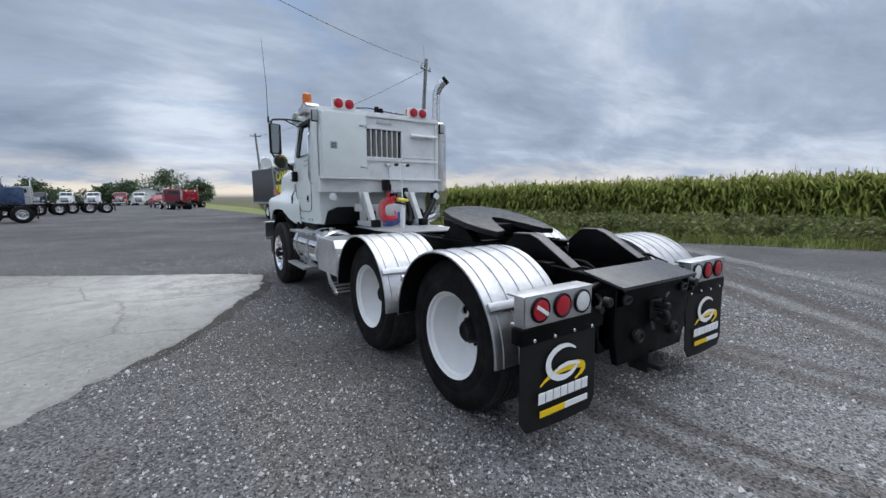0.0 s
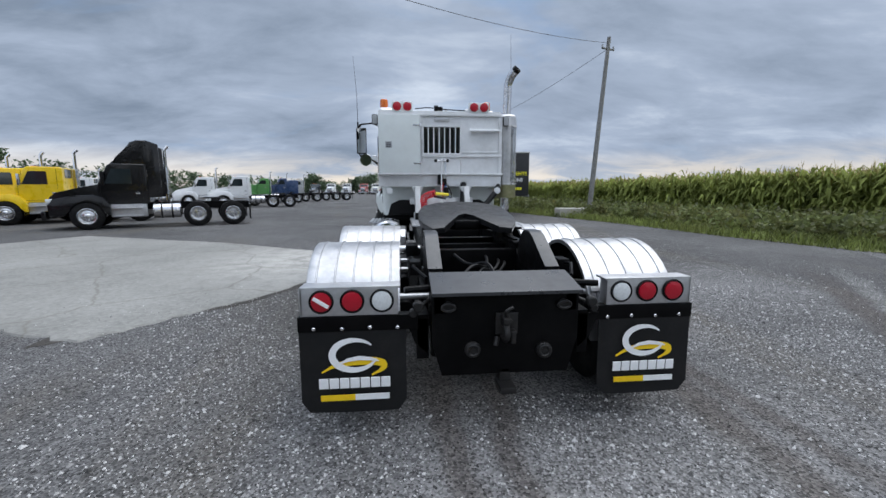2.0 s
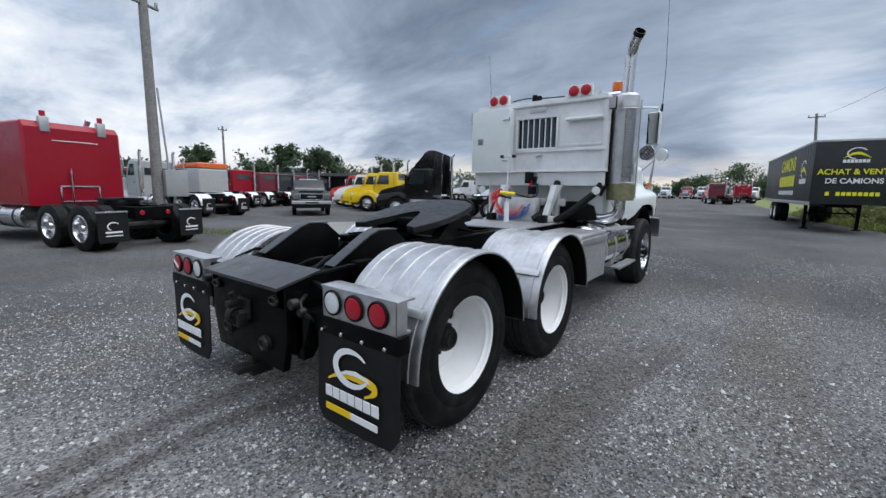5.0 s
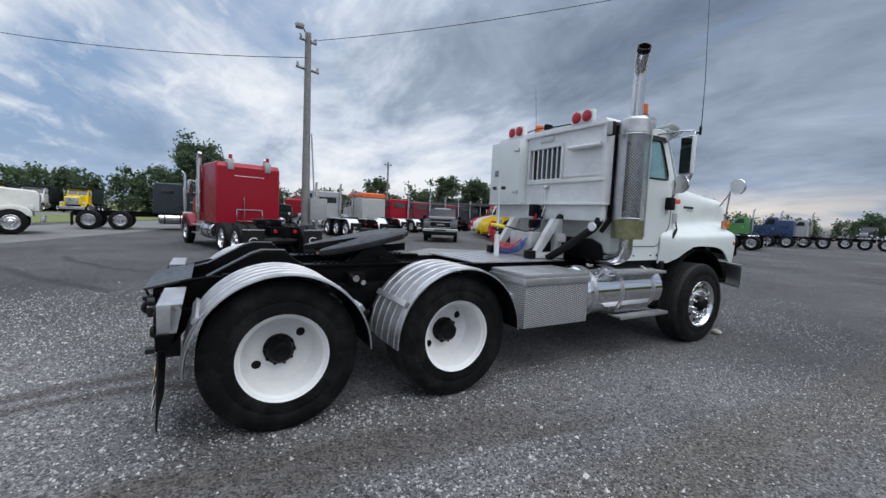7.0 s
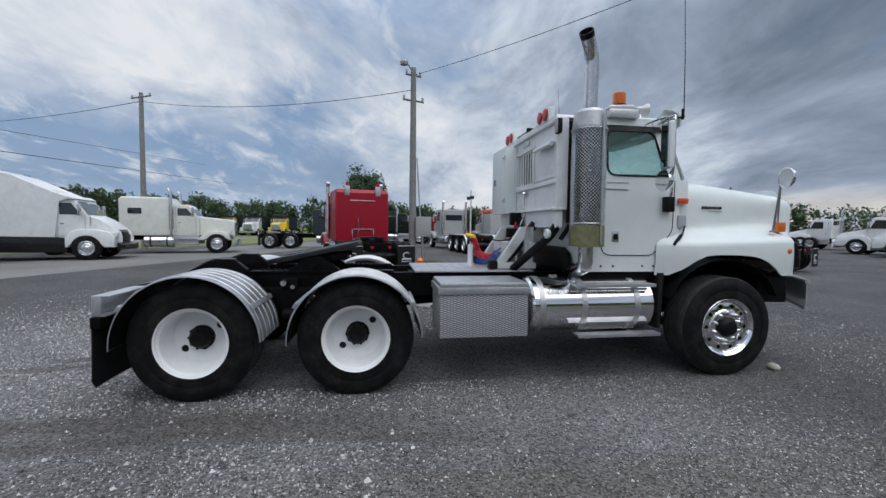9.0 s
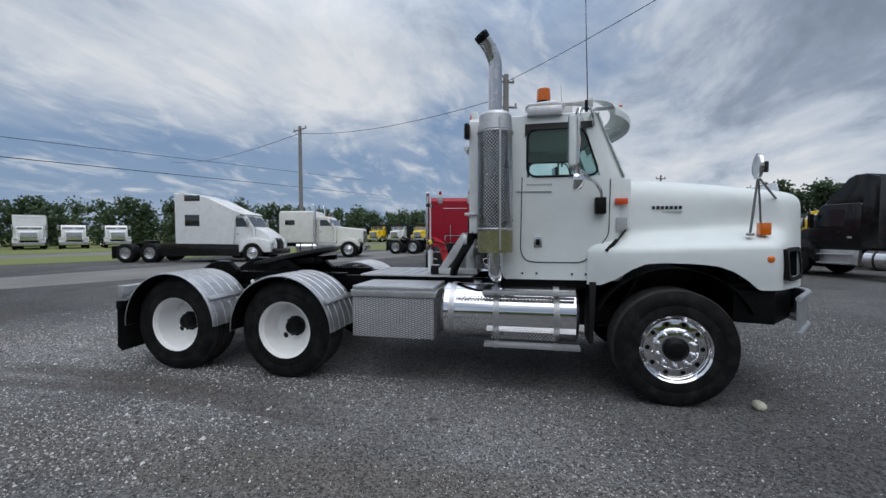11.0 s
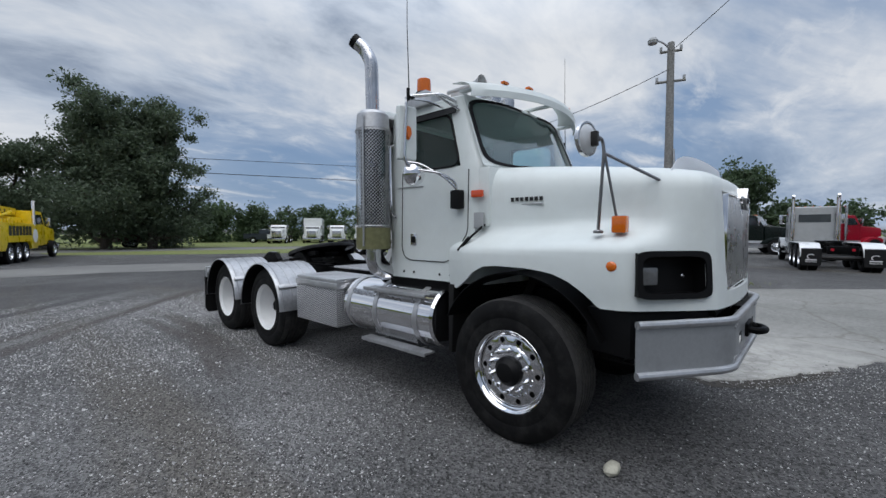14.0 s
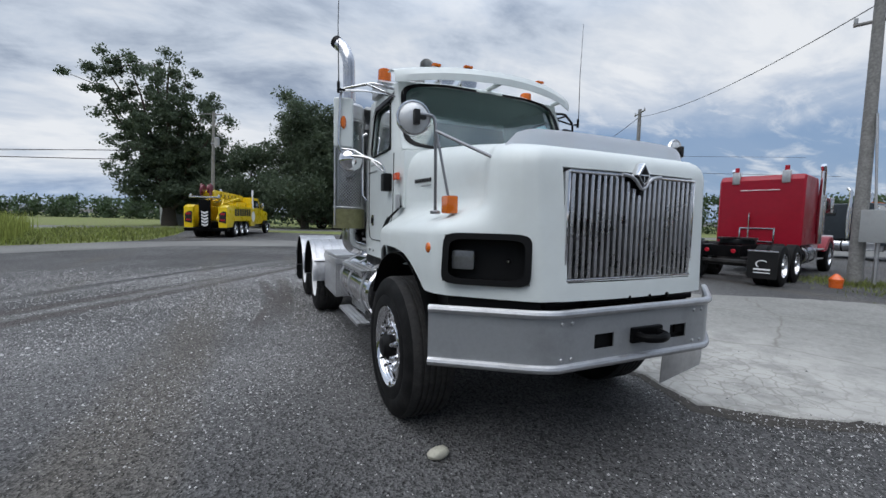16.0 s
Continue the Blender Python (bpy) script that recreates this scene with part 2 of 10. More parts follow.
WOODPOLE = mat("weathered_pole_wood", (0.24, 0.235, 0.225), 0.85, grain=0.3, scale=18, wear=(0.13, 0.127, 0.122), wear_amt=0.6, wear_scale=5, bump=0.006)
CONC = mat("grey_concrete_block", (0.36, 0.345, 0.31), 0.85, grain=0.15, scale=30, wear=(0.2, 0.19, 0.17), wear_amt=0.5, wear_scale=4, bump=0.004)
STONE = mat("pale_limestone", (0.46, 0.44, 0.36), 0.85, grain=0.15, scale=60, wear=(0.26, 0.25, 0.22), wear_amt=0.5, wear_scale=25, bump=0.003)
BARK = mat("tree_bark", (0.075, 0.062, 0.05), 0.9, grain=0.35, scale=14, bump=0.02)
LEAF = mat("tree_leaves", (0.080, 0.120, 0.062), 0.6, grain=0.3, scale=0.6, island=0.3)
LEAFD = mat("dark_tree_leaves", (0.092, 0.125, 0.078), 0.6, grain=0.25, scale=0.6, island=0.3)
WOODS = mat("far_woods_leaves", (0.082, 0.122, 0.062), 0.8, grain=0.4, scale=0.12, island=0.35)
CORN = mat("corn_leaves", (0.265, 0.300, 0.085), 0.85, spec=0.15, grain=0.3, scale=0.5, island=0.3)
WEED = mat("weed_leaves", (0.125, 0.150, 0.050), 0.65, grain=0.4, scale=0.5, island=0.45, wear=(0.16, 0.115, 0.05), wear_amt=0.6, wear_scale=0.9)
CANOPY = mat("corn_canopy", (0.27, 0.27, 0.10), 0.7, grain=0.3, scale=0.9, wear=(0.16, 0.20, 0.05), wear_amt=0.6, wear_scale=0.4, bump=0.05)
TASSEL = mat("corn_tassels", (0.44, 0.36, 0.15), 0.7, grain=0.3, scale=1.5, island=0.4)
GRASS = mat("verge_grass", (0.18, 0.215, 0.06), 0.65, grain=0.4, scale=0.7, island=0.55, wear=(0.15, 0.13, 0.05), wear_amt=0.5, wear_scale=0.5)


def leafy(m, amt=0.4):
    """Lets some of the light through a leaf surface."""
    nt = m.node_tree
    p = nt.nodes["Principled BSDF"]
    tr = nt.nodes.new("ShaderNodeBsdfTranslucent")
    ms = nt.nodes.new("ShaderNodeMixShader")
    ms.inputs[0].default_value = amt
    if p.inputs["Base Color"].links:
        nt.links.new(p.inputs["Base Color"].links[0].from_socket, tr.inputs[0])
    nt.links.new(p.outputs[0], ms.inputs[1])
    nt.links.new(tr.outputs[0], ms.inputs[2])
    nt.links.new(ms.outputs[0], nt.nodes["Material Output"].inputs[0])


for lm in (LEAF, LEAFD, WOODS, CORN, GRASS, WEED):
    leafy(lm)


def paint(name, rgb, rough=0.3):
    return mat(name, rgb, rough, coat=0.4, grain=0.06, scale=6, wear=tuple(0.7 * c + 0.02 for c in rgb), wear_amt=0.4, wear_scale=1.3, rough_var=0.08)


def perforated(name):
    """Bright sheet with rows of round holes that show dark behind them."""
    m = mat(name, (0.56, 0.56, 0.57), 0.30, 1.0, rough_var=0.08)
    nt = m.node_tree
    N, L = nt.nodes.new, nt.links.new
    p = nt.nodes["Principled BSDF"]
    uv = N("ShaderNodeUVMap")
    mp = N("ShaderNodeMapping")
    mp.inputs[2].default_value = (0, 0, radians(45))
    L(uv.outputs[0], mp.inputs[0])
    v = N("ShaderNodeTexVoronoi")
    v.voronoi_dimensions = "2D"
    v.inputs["Scale"].default_value, v.inputs["Randomness"].default_value = 1.0, 0.0
    L(mp.outputs[0], v.inputs["Vector"])
    r = N("ShaderNodeMapRange")
    r.inputs[1].default_value, r.inputs[2].default_value, r.inputs[3].default_value, r.inputs[4].default_value = 0.41, 0.45, 0.0, 1.0
    L(v.outputs["Distance"], r.inputs[0])
    tr = N("ShaderNodeBsdfTransparent")
    ms = N("ShaderNodeMixShader")
    L(r.outputs[0], ms.inputs[0])
    L(tr.outputs[0], ms.inputs[1])
    L(p.outputs[0], ms.inputs[2])
    L(ms.outputs[0], nt.nodes["Material Output"].inputs[0])
    return m


PERF = perforated("perforated_shield")


def diamond(name):
    """Tread plate: small raised lozenges in two directions on bright aluminium."""
    m = mat(name, (0.55, 0.55, 0.56), 0.42, 0.75)
    nt = m.node_tree
    N, L = nt.nodes.new, nt.links.new
    p = nt.nodes["Principled BSDF"]
    uv = N("ShaderNodeUVMap")
    ck = N("ShaderNodeTexChecker")
    ck.inputs["Scale"].default_value = 1.0
    L(uv.outputs[0], ck.inputs[0])
    heights = []
    for ang in (45, -45):
        mp = N("ShaderNodeMapping")
        mp.inputs[2].default_value = (0, 0, radians(ang))
        mp.inputs[3].default_value = (1.0, 3.0, 1)
        L(uv.outputs[0], mp.inputs[0])
        v = N("ShaderNodeTexVoronoi")
        v.voronoi_dimensions = "2D"
        v.inputs["Scale"].default_value, v.inputs["Randomness"].default_value = 1.0, 0.0
        L(mp.outputs[0], v.inputs["Vector"])
        r = N("ShaderNodeMapRange")
        r.inputs[1].default_value, r.inputs[2].default_value, r.inputs[3].default_value, r.inputs[4].default_value = 0.25, 0.42, 1.0, 0.0
        L(v.outputs["Distance"], r.inputs[0])
        heights.append(r.outputs[0])
    mx = N("ShaderNodeMix")
    mx.data_type = "FLOAT"
    L(ck.outputs["Fac"], mx.inputs[0])
    L(heights[0], mx.inputs[2])
    L(heights[1], mx.inputs[3])
    # relief shading put into the colour: light raised lozenges, darkened between them
    cm = N("ShaderNodeMix")
    cm.data_type = "RGBA"
    cm.inputs[6].default_value, cm.inputs[7].default_value = (0.22, 0.22, 0.23, 1), (0.70, 0.70, 0.71, 1)
    L(mx.outputs[0], cm.inputs[0])
    L(cm.outputs[2], p.inputs["Base Color"])
    b = N("ShaderNodeBump")
    b.inputs["Strength"].default_value, b.inputs["Distance"].default_value = 1.0, 0.006
    L(mx.outputs[0], b.inputs["Height"])
    L(b.outputs[0], p.inputs["Normal"])
    return m


TREADPLATE = diamond("diamond_tread_plate")


# wheel tracks worn into the gravel: three points of each arc, half width, strength and colour
EARTH, DARKT, PALET = (0.080, 0.071, 0.066), (0.045, 0.045, 0.048), (0.185, 0.183, 0.180)
TRACKS = [((7.18, 3.02), (2.9, -1.5), (-1.18, -5.55), 0.24, 0.8, EARTH), ((5.1, 1.92), (3.39, -0.36), (0.2, -4.6), 0.22, 0.8, EARTH),
          ((6.2, 2.7), (4.1, 0.1), (0.9, -3.9), 0.20, 0.65, PALET), ((8.3, 2.6), (5.4, -0.7), (1.0, -5.6), 0.30, 0.6, PALET), ((9.6, 4.6), (6.9, 0.4), (3.0, -4.6), 0.22, 0.6, PALET), ((8.9, 4.2), (6.2, 0.2), (2.2, -5.0), 0.16, 0.5, DARKT),
          ((-8.39, -3.58), (-6.54, -2.45), (-5.18, -1.39), 0.15, 0.8, DARKT), ((-10.55, -3.03), (-8.67, -2.08), (-7.34, -1.06), 0.13, 0.8, DARKT),
          ((1.50, -1.0), (1.56, 0.7), (1.72, 2.6), 0.15, 0.75, EARTH), ((1.95, -1.0), (1.80, 1.0), (1.98, 2.8), 0.13, 0.7, EARTH),
          ((-0.36, 0.6), (-0.33, -0.2), (-0.20, -1.2), 0.12, 0.72, EARTH), ((0.06, 0.5), (0.02, -0.3), (0.10, -1.3), 0.11, 0.72, EARTH)]


def circle3(a, b, c):
    """Centre and radius of the circle through three points."""
    d = 2 * (a[0] * (b[1] - c[1]) + b[0] * (c[1] - a[1]) + c[0] * (a[1] - b[1]))
    qa, qb, qc = (p[0] ** 2 + p[1] ** 2 for p in (a, b, c))
    ux = (qa * (b[1] - c[1]) + qb * (c[1] - a[1]) + qc * (a[1] - b[1])) / d
    uy = (qa * (c[0] - b[0]) + qb * (a[0] - c[0]) + qc * (b[0] - a[0])) / d
    return ux, uy, math.dist((ux, uy), a)


def ground_mat(name, base, dark, stone=0.0, patch_scale=0.25, cell=55.0, bump=0.008, rut=False, crack=False):
    m = bpy.data.materials.new(name)
    m.use_nodes = True
    nt = m.node_tree
    N, L = nt.nodes.new, nt.links.new
    p = nt.nodes["Principled BSDF"]
    p.inputs["Roughness"].default_value = 0.9
    p.inputs["Specular IOR Level"].default_value = 0.25
    tc = N("ShaderNodeTexCoord")

    def noise_tex(s, d, r=0.6, sx=(1, 1, 1), rot=0):
        mp = N("ShaderNodeMapping")
        mp.inputs[2].default_value = (0, 0, radians(rot))
        mp.inputs[3].default_value = sx
        L(tc.outputs["Object"], mp.inputs[0])
        n = N("ShaderNodeTexNoise")
        n.inputs["Scale"].default_value, n.inputs["Detail"].default_value, n.inputs["Roughness"].default_value = s, d, r
        L(mp.outputs[0], n.inputs["Vector"])
        return n.outputs[0]

    def remap(v, a, b, c, d):
        n = N("ShaderNodeMapRange")
        n.inputs[1].default_value, n.inputs[2].default_value, n.inputs[3].default_value, n.inputs[4].default_value = a, b, c, d
        L(v, n.inputs[0])
        return n.outputs[0]

    def mixc(fac, a, b, mode="MIX"):
        n = N("ShaderNodeMix")
        n.data_type, n.blend_type = "RGBA", mode
        for sock, v in ((n.inputs[0], fac), (n.inputs[6], a), (n.inputs[7], b)):
            if isinstance(v, (int, float)):
                sock.default_value = v
            elif isinstance(v, tuple):
                sock.default_value = (*v, 1)
            else:
                L(v, sock)
        return n.outputs[2]

    col = mixc(remap(noise_tex(patch_scale, 6, 0.62), 0.38, 0.64, 0, 1), tuple(dark), tuple(base))
    if rut:
        sepn = N("ShaderNodeVectorMath")
        sepn.operation = "ADD"
        wob = N("ShaderNodeTexNoise")
        wob.inputs["Scale"].default_value, wob.inputs["Detail"].default_value = 1.3, 5
        L(tc.outputs["Object"], wob.inputs["Vector"])
        sc = N("ShaderNodeVectorMath")
        sc.operation = "SCALE"
        sc.inputs[3].default_value = 0.35
        L(wob.outputs["Color"], sc.inputs[0])
        L(tc.outputs["Object"], sepn.inputs[0])
        L(sc.outputs[0], sepn.inputs[1])
        patchy = noise_tex(0.7, 4, 0.6)
        # spreads of fresher, paler stone and of darker packed fines: centre, reach and tone
        for (px, py), reach, tone in (((2.8, 3.2), 3.8, 1.50), ((0.5, -1.4), 4.2, 1.62), ((3.0, 7.6), 3.4, 0.84), ((-0.3, 8.0), 2.0, 0.86), ((0.4, 1.4), 1.6, 0.85)):
            dn = N("ShaderNodeVectorMath")
            dn.operation = "DISTANCE"
            L(sepn.outputs[0], dn.inputs[0])
            dn.inputs[1].default_value = (px + 0.17, py + 0.17, 0.17)
            mul = N("ShaderNodeMath")
            mul.operation = "MULTIPLY"
            L(remap(dn.outputs["Value"], reach * 0.35, reach, 1.0, 0.0), mul.inputs[0])
            L(remap(patchy, 0.30, 0.62, 0.55, 1.0), mul.inputs[1])
            col = mixc(mul.outputs[0], col, mixc(1.0, col, (tone, tone, tone), "MULTIPLY"))
        for p1, p2, p3, wid, amt, tint in TRACKS:
            cx, cy, rad = circle3(p1, p2, p3)
            dn = N("ShaderNodeVectorMath")
            dn.operation = "DISTANCE"
            L(sepn.outputs[0], dn.inputs[0])
            dn.inputs[1].default_value = (cx + 0.17, cy + 0.17, 0.17)
            off = N("ShaderNodeMath")
            off.operation = "SUBTRACT"
            L(dn.outputs["Value"], off.inputs[0])
            off.inputs[1].default_value = rad
            ab = N("ShaderNodeMath")
            ab.operation = "ABSOLUTE"
            L(off.outputs[0], ab.inputs[0])
            band = remap(ab.outputs[0], wid * 0.45, wid * 1.1, amt, 0.0)
            mul = N("ShaderNodeMath")
            mul.operation = "MULTIPLY"
            L(band, mul.inputs[0])
            L(remap(patchy, 0.32, 0.46, 0.45, 1.0), mul.inputs[1])
            # each track runs out past its ends
            along = N("ShaderNodeVectorMath")
            along.operation = "DISTANCE"
            L(sepn.outputs[0], along.inputs[0])
            along.inputs[1].default_value = (p2[0] + 0.17, p2[1] + 0.17, 0.17)
            reach = max(math.dist(p1, p2), math.dist(p3, p2))
            ends = N("ShaderNodeMath")
            ends.operation = "MULTIPLY"
            L(mul.outputs[0], ends.inputs[0])
            L(remap(along.outputs["Value"], reach * 0.8, reach * 1.25, 1.0, 0.0), ends.inputs[1])
            col = mixc(ends.outputs[0], col, tint)
        # worn earth in long wheel tracks
        r = remap(noise_tex(0.5, 5, 0.6, (1.0, 0.16, 1), -24), 0.55, 0.68, 0, 0.65)
        col = mixc(r, col, (0.105, 0.095, 0.082))
        r2 = remap(noise_tex(0.9, 4, 0.6, (0.18, 1.0, 1), -12), 0.60, 0.72, 0, 0.45)
        col = mixc(r2, col, (0.175, 0.173, 0.168))
    v = N("ShaderNodeTexVoronoi")
    v.inputs["Scale"].default_value = cell
    L(tc.outputs["Object"], v.inputs["Vector"])
    g = remap(v.outputs["Color"], 0, 1, 1 - stone, 1 + stone)
    comb = N("ShaderNodeCombineColor")
    for i in range(3):
        L(g, comb.inputs[i])
    col = mixc(1.0, col, comb.outputs[0], "MULTIPLY")
    g2 = remap(noise_tex(14, 6, 0.7), 0.3, 0.7, 0.82, 1.18)
    comb2 = N("ShaderNodeCombineColor")
    for i in range(3):
        L(g2, comb2.inputs[i])
    col = mixc(1.0, col, comb2.outputs[0], "MULTIPLY")
    height = v.outputs["Distance"]
    if crack:
        # pale dust and flaked concrete at the end by the truck
        dn = N("ShaderNodeVectorMath")
        dn.operation = "DISTANCE"
        L(tc.outputs["Object"], dn.inputs[0])
        dn.inputs[1].default_value = (-2.2, 6.6, 0)
        dust = N("ShaderNodeMath")
        dust.operation = "MULTIPLY"
        L(remap(dn.outputs["Value"], 0.8, 3.4, 1.0, 0.0), dust.inputs[0])
        L(remap(noise_tex(2.6, 7, 0.65), 0.36, 0.58, 0.25, 1.0), dust.inputs[1])
        col = mixc(dust.outputs[0], col, (0.40, 0.39, 0.365))
        c = N("ShaderNodeTexVoronoi")
        c.feature = "DISTANCE_TO_EDGE"
        c.inputs["Scale"].default_value = 0.55
        nz = N("ShaderNodeTexNoise")
        nz.inputs["Scale"].default_value, nz.inputs["Detail"].default_value = 2.0, 6
        L(tc.outputs["Object"], nz.inputs["Vector"])
        wv = N("ShaderNodeMix")
        wv.data_type = "VECTOR"
        wv.inputs[0].default_value = 0.22
        L(tc.outputs["Object"], wv.inputs[4])
        L(nz.outputs["Color"], wv.inputs[5])
        L(wv.outputs[1], c.inputs["Vector"])
        col = mixc(remap(c.outputs["Distance"], 0.0, 0.012, 0.55, 0.0), col, (0.13, 0.12, 0.10))
        # map cracking in the broken end
        c2 = N("ShaderNodeTexVoronoi")
        c2.feature = "DISTANCE_TO_EDGE"
        c2.inputs["Scale"].default_value = 7.5
        L(wv.outputs[1], c2.inputs["Vector"])
        near = N("ShaderNodeMath")
        near.operation = "MULTIPLY"
        L(remap(dn.outputs["Value"], 0.5, 1.7, 1.0, 0.0), near.inputs[0])
        L(remap(c2.outputs["Distance"], 0.01, 0.06, 0.5, 0.0), near.inputs[1])
        col = mixc(near.outputs[0], col, (0.15, 0.14, 0.122))
    L(col, p.inputs["Base Color"])
    b = N("ShaderNodeBump")
    b.inputs["Strength"].default_value, b.inputs["Distance"].default_value = 0.7, bump
    L(height, b.inputs["Height"])
    L(b.outputs[0], p.inputs["Normal"])
    return m


GRAVEL = ground_mat("yard_gravel", (0.119, 0.117, 0.117), (0.068, 0.067, 0.067), 0.95, 0.22, 74, 0.018, rut=True)
SLAB = ground_mat("worn_concrete", (0.25, 0.247, 0.232), (0.19, 0.188, 0.176), 0.10, 0.5, 30, 0.003, crack=True)
ROADM = ground_mat("pale_road", (0.20, 0.197, 0.187), (0.15, 0.148, 0.142), 0.15, 0.3, 30, 0.004)
SOIL = ground_mat("grassy_soil", (0.15, 0.19, 0.055), (0.17, 0.175, 0.075), 0.3, 0.4, 12, 0.02)
FIELD = ground_mat("field_soil", (0.10, 0.10, 0.035), (0.09, 0.08, 0.05), 0.3, 0.4, 12, 0.02)
EDGESOIL = ground_mat("bare_edge_soil", (0.062, 0.056, 0.050), (0.044, 0.040, 0.036), 0.3, 0.8, 30, 0.006)
PEBBLE = mat("loose_gravel", (0.315, 0.309, 0.303), 0.85, grain=0.2, scale=90, island=0.88)

# ---------------------------------------------------------------- mesh helpers
def part(name, bm, material, parent=None, label="", sharp=32):
    """Links a bmesh as one mesh object under a thing or a part."""
    bmesh.ops.recalc_face_normals(bm, faces=bm.faces)
    lim = radians(sharp)
    for f in bm.faces:
        f.smooth = True
    for e in bm.edges:
        if len(e.link_faces) == 2 and e.calc_face_angle(0.0) > lim:
            e.smooth = False
    me = bpy.data.meshes.new(name)
    bm.to_mesh(me)
    bm.free()
    me.materials.append(material)
    ob = new(name, me)
    if parent is not None:
        ob.parent = parent
    if label:
        tagged(ob, label)
    return ob


def pieces(name, bm, material, parent=None, label=""):
    """Each loose piece of a bmesh as a part of its own."""
    todo = set(bm.verts)
    while todo:
        grp, stack_v = set(), [todo.pop()]
        while stack_v:
            v = stack_v.pop()
            grp.add(v)
            for e in v.link_edges:
                o = e.other_vert(v)
                if o in todo:
                    todo.discard(o)
                    stack_v.append(o)
        b2 = nb()
        mp = {v: b2.verts.new(v.co) for v in grp}
        for f in {f for v in grp for f in v.link_faces}:
            b2.faces.new([mp[v] for v in f.verts])
        part(name, b2, material, parent, label)
    bm.free()


def thing(name, label, category, m=None, group="", kind=""):
    ob = new(name)
    if m is not None:
        ob.matrix_world = m
    return tagged(ob, label, category, group, kind)


def nb():
    return bmesh.new()


def box(bm, x0, x1, y0, y1, z0, z1, bev=0.0, seg=2, m=None):
    vs = [bm.verts.new(p) for p in ((x0, y0, z0), (x1, y0, z0), (x1, y1, z0), (x0, y1, z0), (x0, y0, z1), (x1, y0, z1), (x1, y1, z1), (x0, y1, z1))]
    fs = [bm.faces.new([vs[i] for i in q]) for q in ((3, 2, 1, 0), (4, 5, 6, 7), (0, 1, 5, 4), (1, 2, 6, 5), (2, 3, 7, 6), (3, 0, 4, 7))]
    if m is not None:
        bmesh.ops.transform(bm, matrix=m, verts=vs)
    if bev > 0:
        bmesh.ops.bevel(bm, geom=list({e for f in fs for e in f.edges}), offset=bev, segments=seg, affect="EDGES", profile=0.6)
    return bm


def prism(bm, pts, a0, a1, axis="x", bev=0.0, seg=2):
    """A closed outline (two coordinates a point) pushed from a0 to a1 along an axis. x: (y, z); y: (x, z); z: (x, y)."""
    def at(p, a):
        return {"x": (a, p[0], p[1]), "y": (p[0], a, p[1]), "z": (p[0], p[1], a)}[axis]
    r0, r1 = [bm.verts.new(at(p, a0)) for p in pts], [bm.verts.new(at(p, a1)) for p in pts]
    n = len(pts)
    caps = [bm.faces.new(r0[::-1]), bm.faces.new(r1)]
    for i in range(n):
        bm.faces.new((r0[i], r0[(i + 1) % n], r1[(i + 1) % n], r1[i]))
    if bev > 0:
        bmesh.ops.bevel(bm, geom=list({e for f in caps for e in f.edges}), offset=bev, segments=seg, affect="EDGES", profile=0.6, clamp_overlap=True)
    return bm


def tube(bm, pts, r, seg=10, closed=False, caps=True, r_end=None):
    """A round bar along a line of points."""
    pts = [Vector(p) for p in pts]
    n = len(pts)
    rings = []
    ref = None
    for i, p in enumerate(pts):
        if closed:
            d = (pts[(i + 1) % n] - pts[i - 1]).normalized()
        else:
            d = (pts[min(i + 1, n - 1)] - pts[max(i - 1, 0)]).normalized()
        if ref is None:
            ref = d.orthogonal().normalized()
        ref = (ref - d * ref.dot(d))
        ref = ref.normalized() if ref.length > 1e-6 else d.orthogonal().normalized()
        b = d.cross(ref)
        rr = r if r_end is None else r + (r_end - r) * i / max(n - 1, 1)
        rings.append([bm.verts.new(p + rr * (math.cos(a) * ref + math.sin(a) * b)) for a in (2 * math.pi * k / seg for k in range(seg))])
    for i in range(n if closed else n - 1):
        a, b = rings[i], rings[(i + 1) % n]
        for k in range(seg):
            bm.faces.new((a[k], a[(k + 1) % seg], b[(k + 1) % seg], b[k]))
    if caps and not closed:
        bm.faces.new(rings[0][::-1])
        bm.faces.new(rings[-1])
    return bm


def round_path(pts, r, n=5):
    """The line of points with its corners rounded."""
    pts = [Vector(p) for p in pts]
    out = [pts[0]]
    for a, b, c in zip(pts, pts[1:], pts[2:]):
        d1, d2 = (a - b), (c - b)
        k = min(r, d1.length * 0.45, d2.length * 0.45)
        p, q = b + d1.normalized() * k, b + d2.normalized() * k
        out += [p.lerp(b, t).lerp(b.lerp(q, t), t) for t in (i / n for i in range(n + 1))]
    return out + [pts[-1]]


def lathe(bm, prof, center, axis="x", seg=32, closed=False, caps=True):
    """Turns a profile of (along the axis, radius) about an axis through center."""
    rings = []
    for a, r in prof:
        ring = []
        for k in range(seg):
            t = 2 * math.pi * k / seg
            c, s = r * math.cos(t), r * math.sin(t)
            q = {"x": (a, c, s), "y": (c, a, s), "z": (c, s, a)}[axis]
            ring.append(bm.verts.new((center[0] + q[0], center[1] + q[1], center[2] + q[2])))
        rings.append(ring)
    m = len(rings)
    for i in range(m if closed else m - 1):
        a, b = rings[i], rings[(i + 1) % m]
        for k in range(seg):
            bm.faces.new((a[k], a[(k + 1) % seg], b[(k + 1) % seg], b[k]))
    if caps and not closed:
        if prof[0][1] > 1e-4:
            bm.faces.new(rings[0][::-1])
        if prof[-1][1] > 1e-4:
            bm.faces.new(rings[-1])
    bmesh.ops.remove_doubles(bm, verts=[v for r in rings for v in r], dist=1e-5)
    return bm


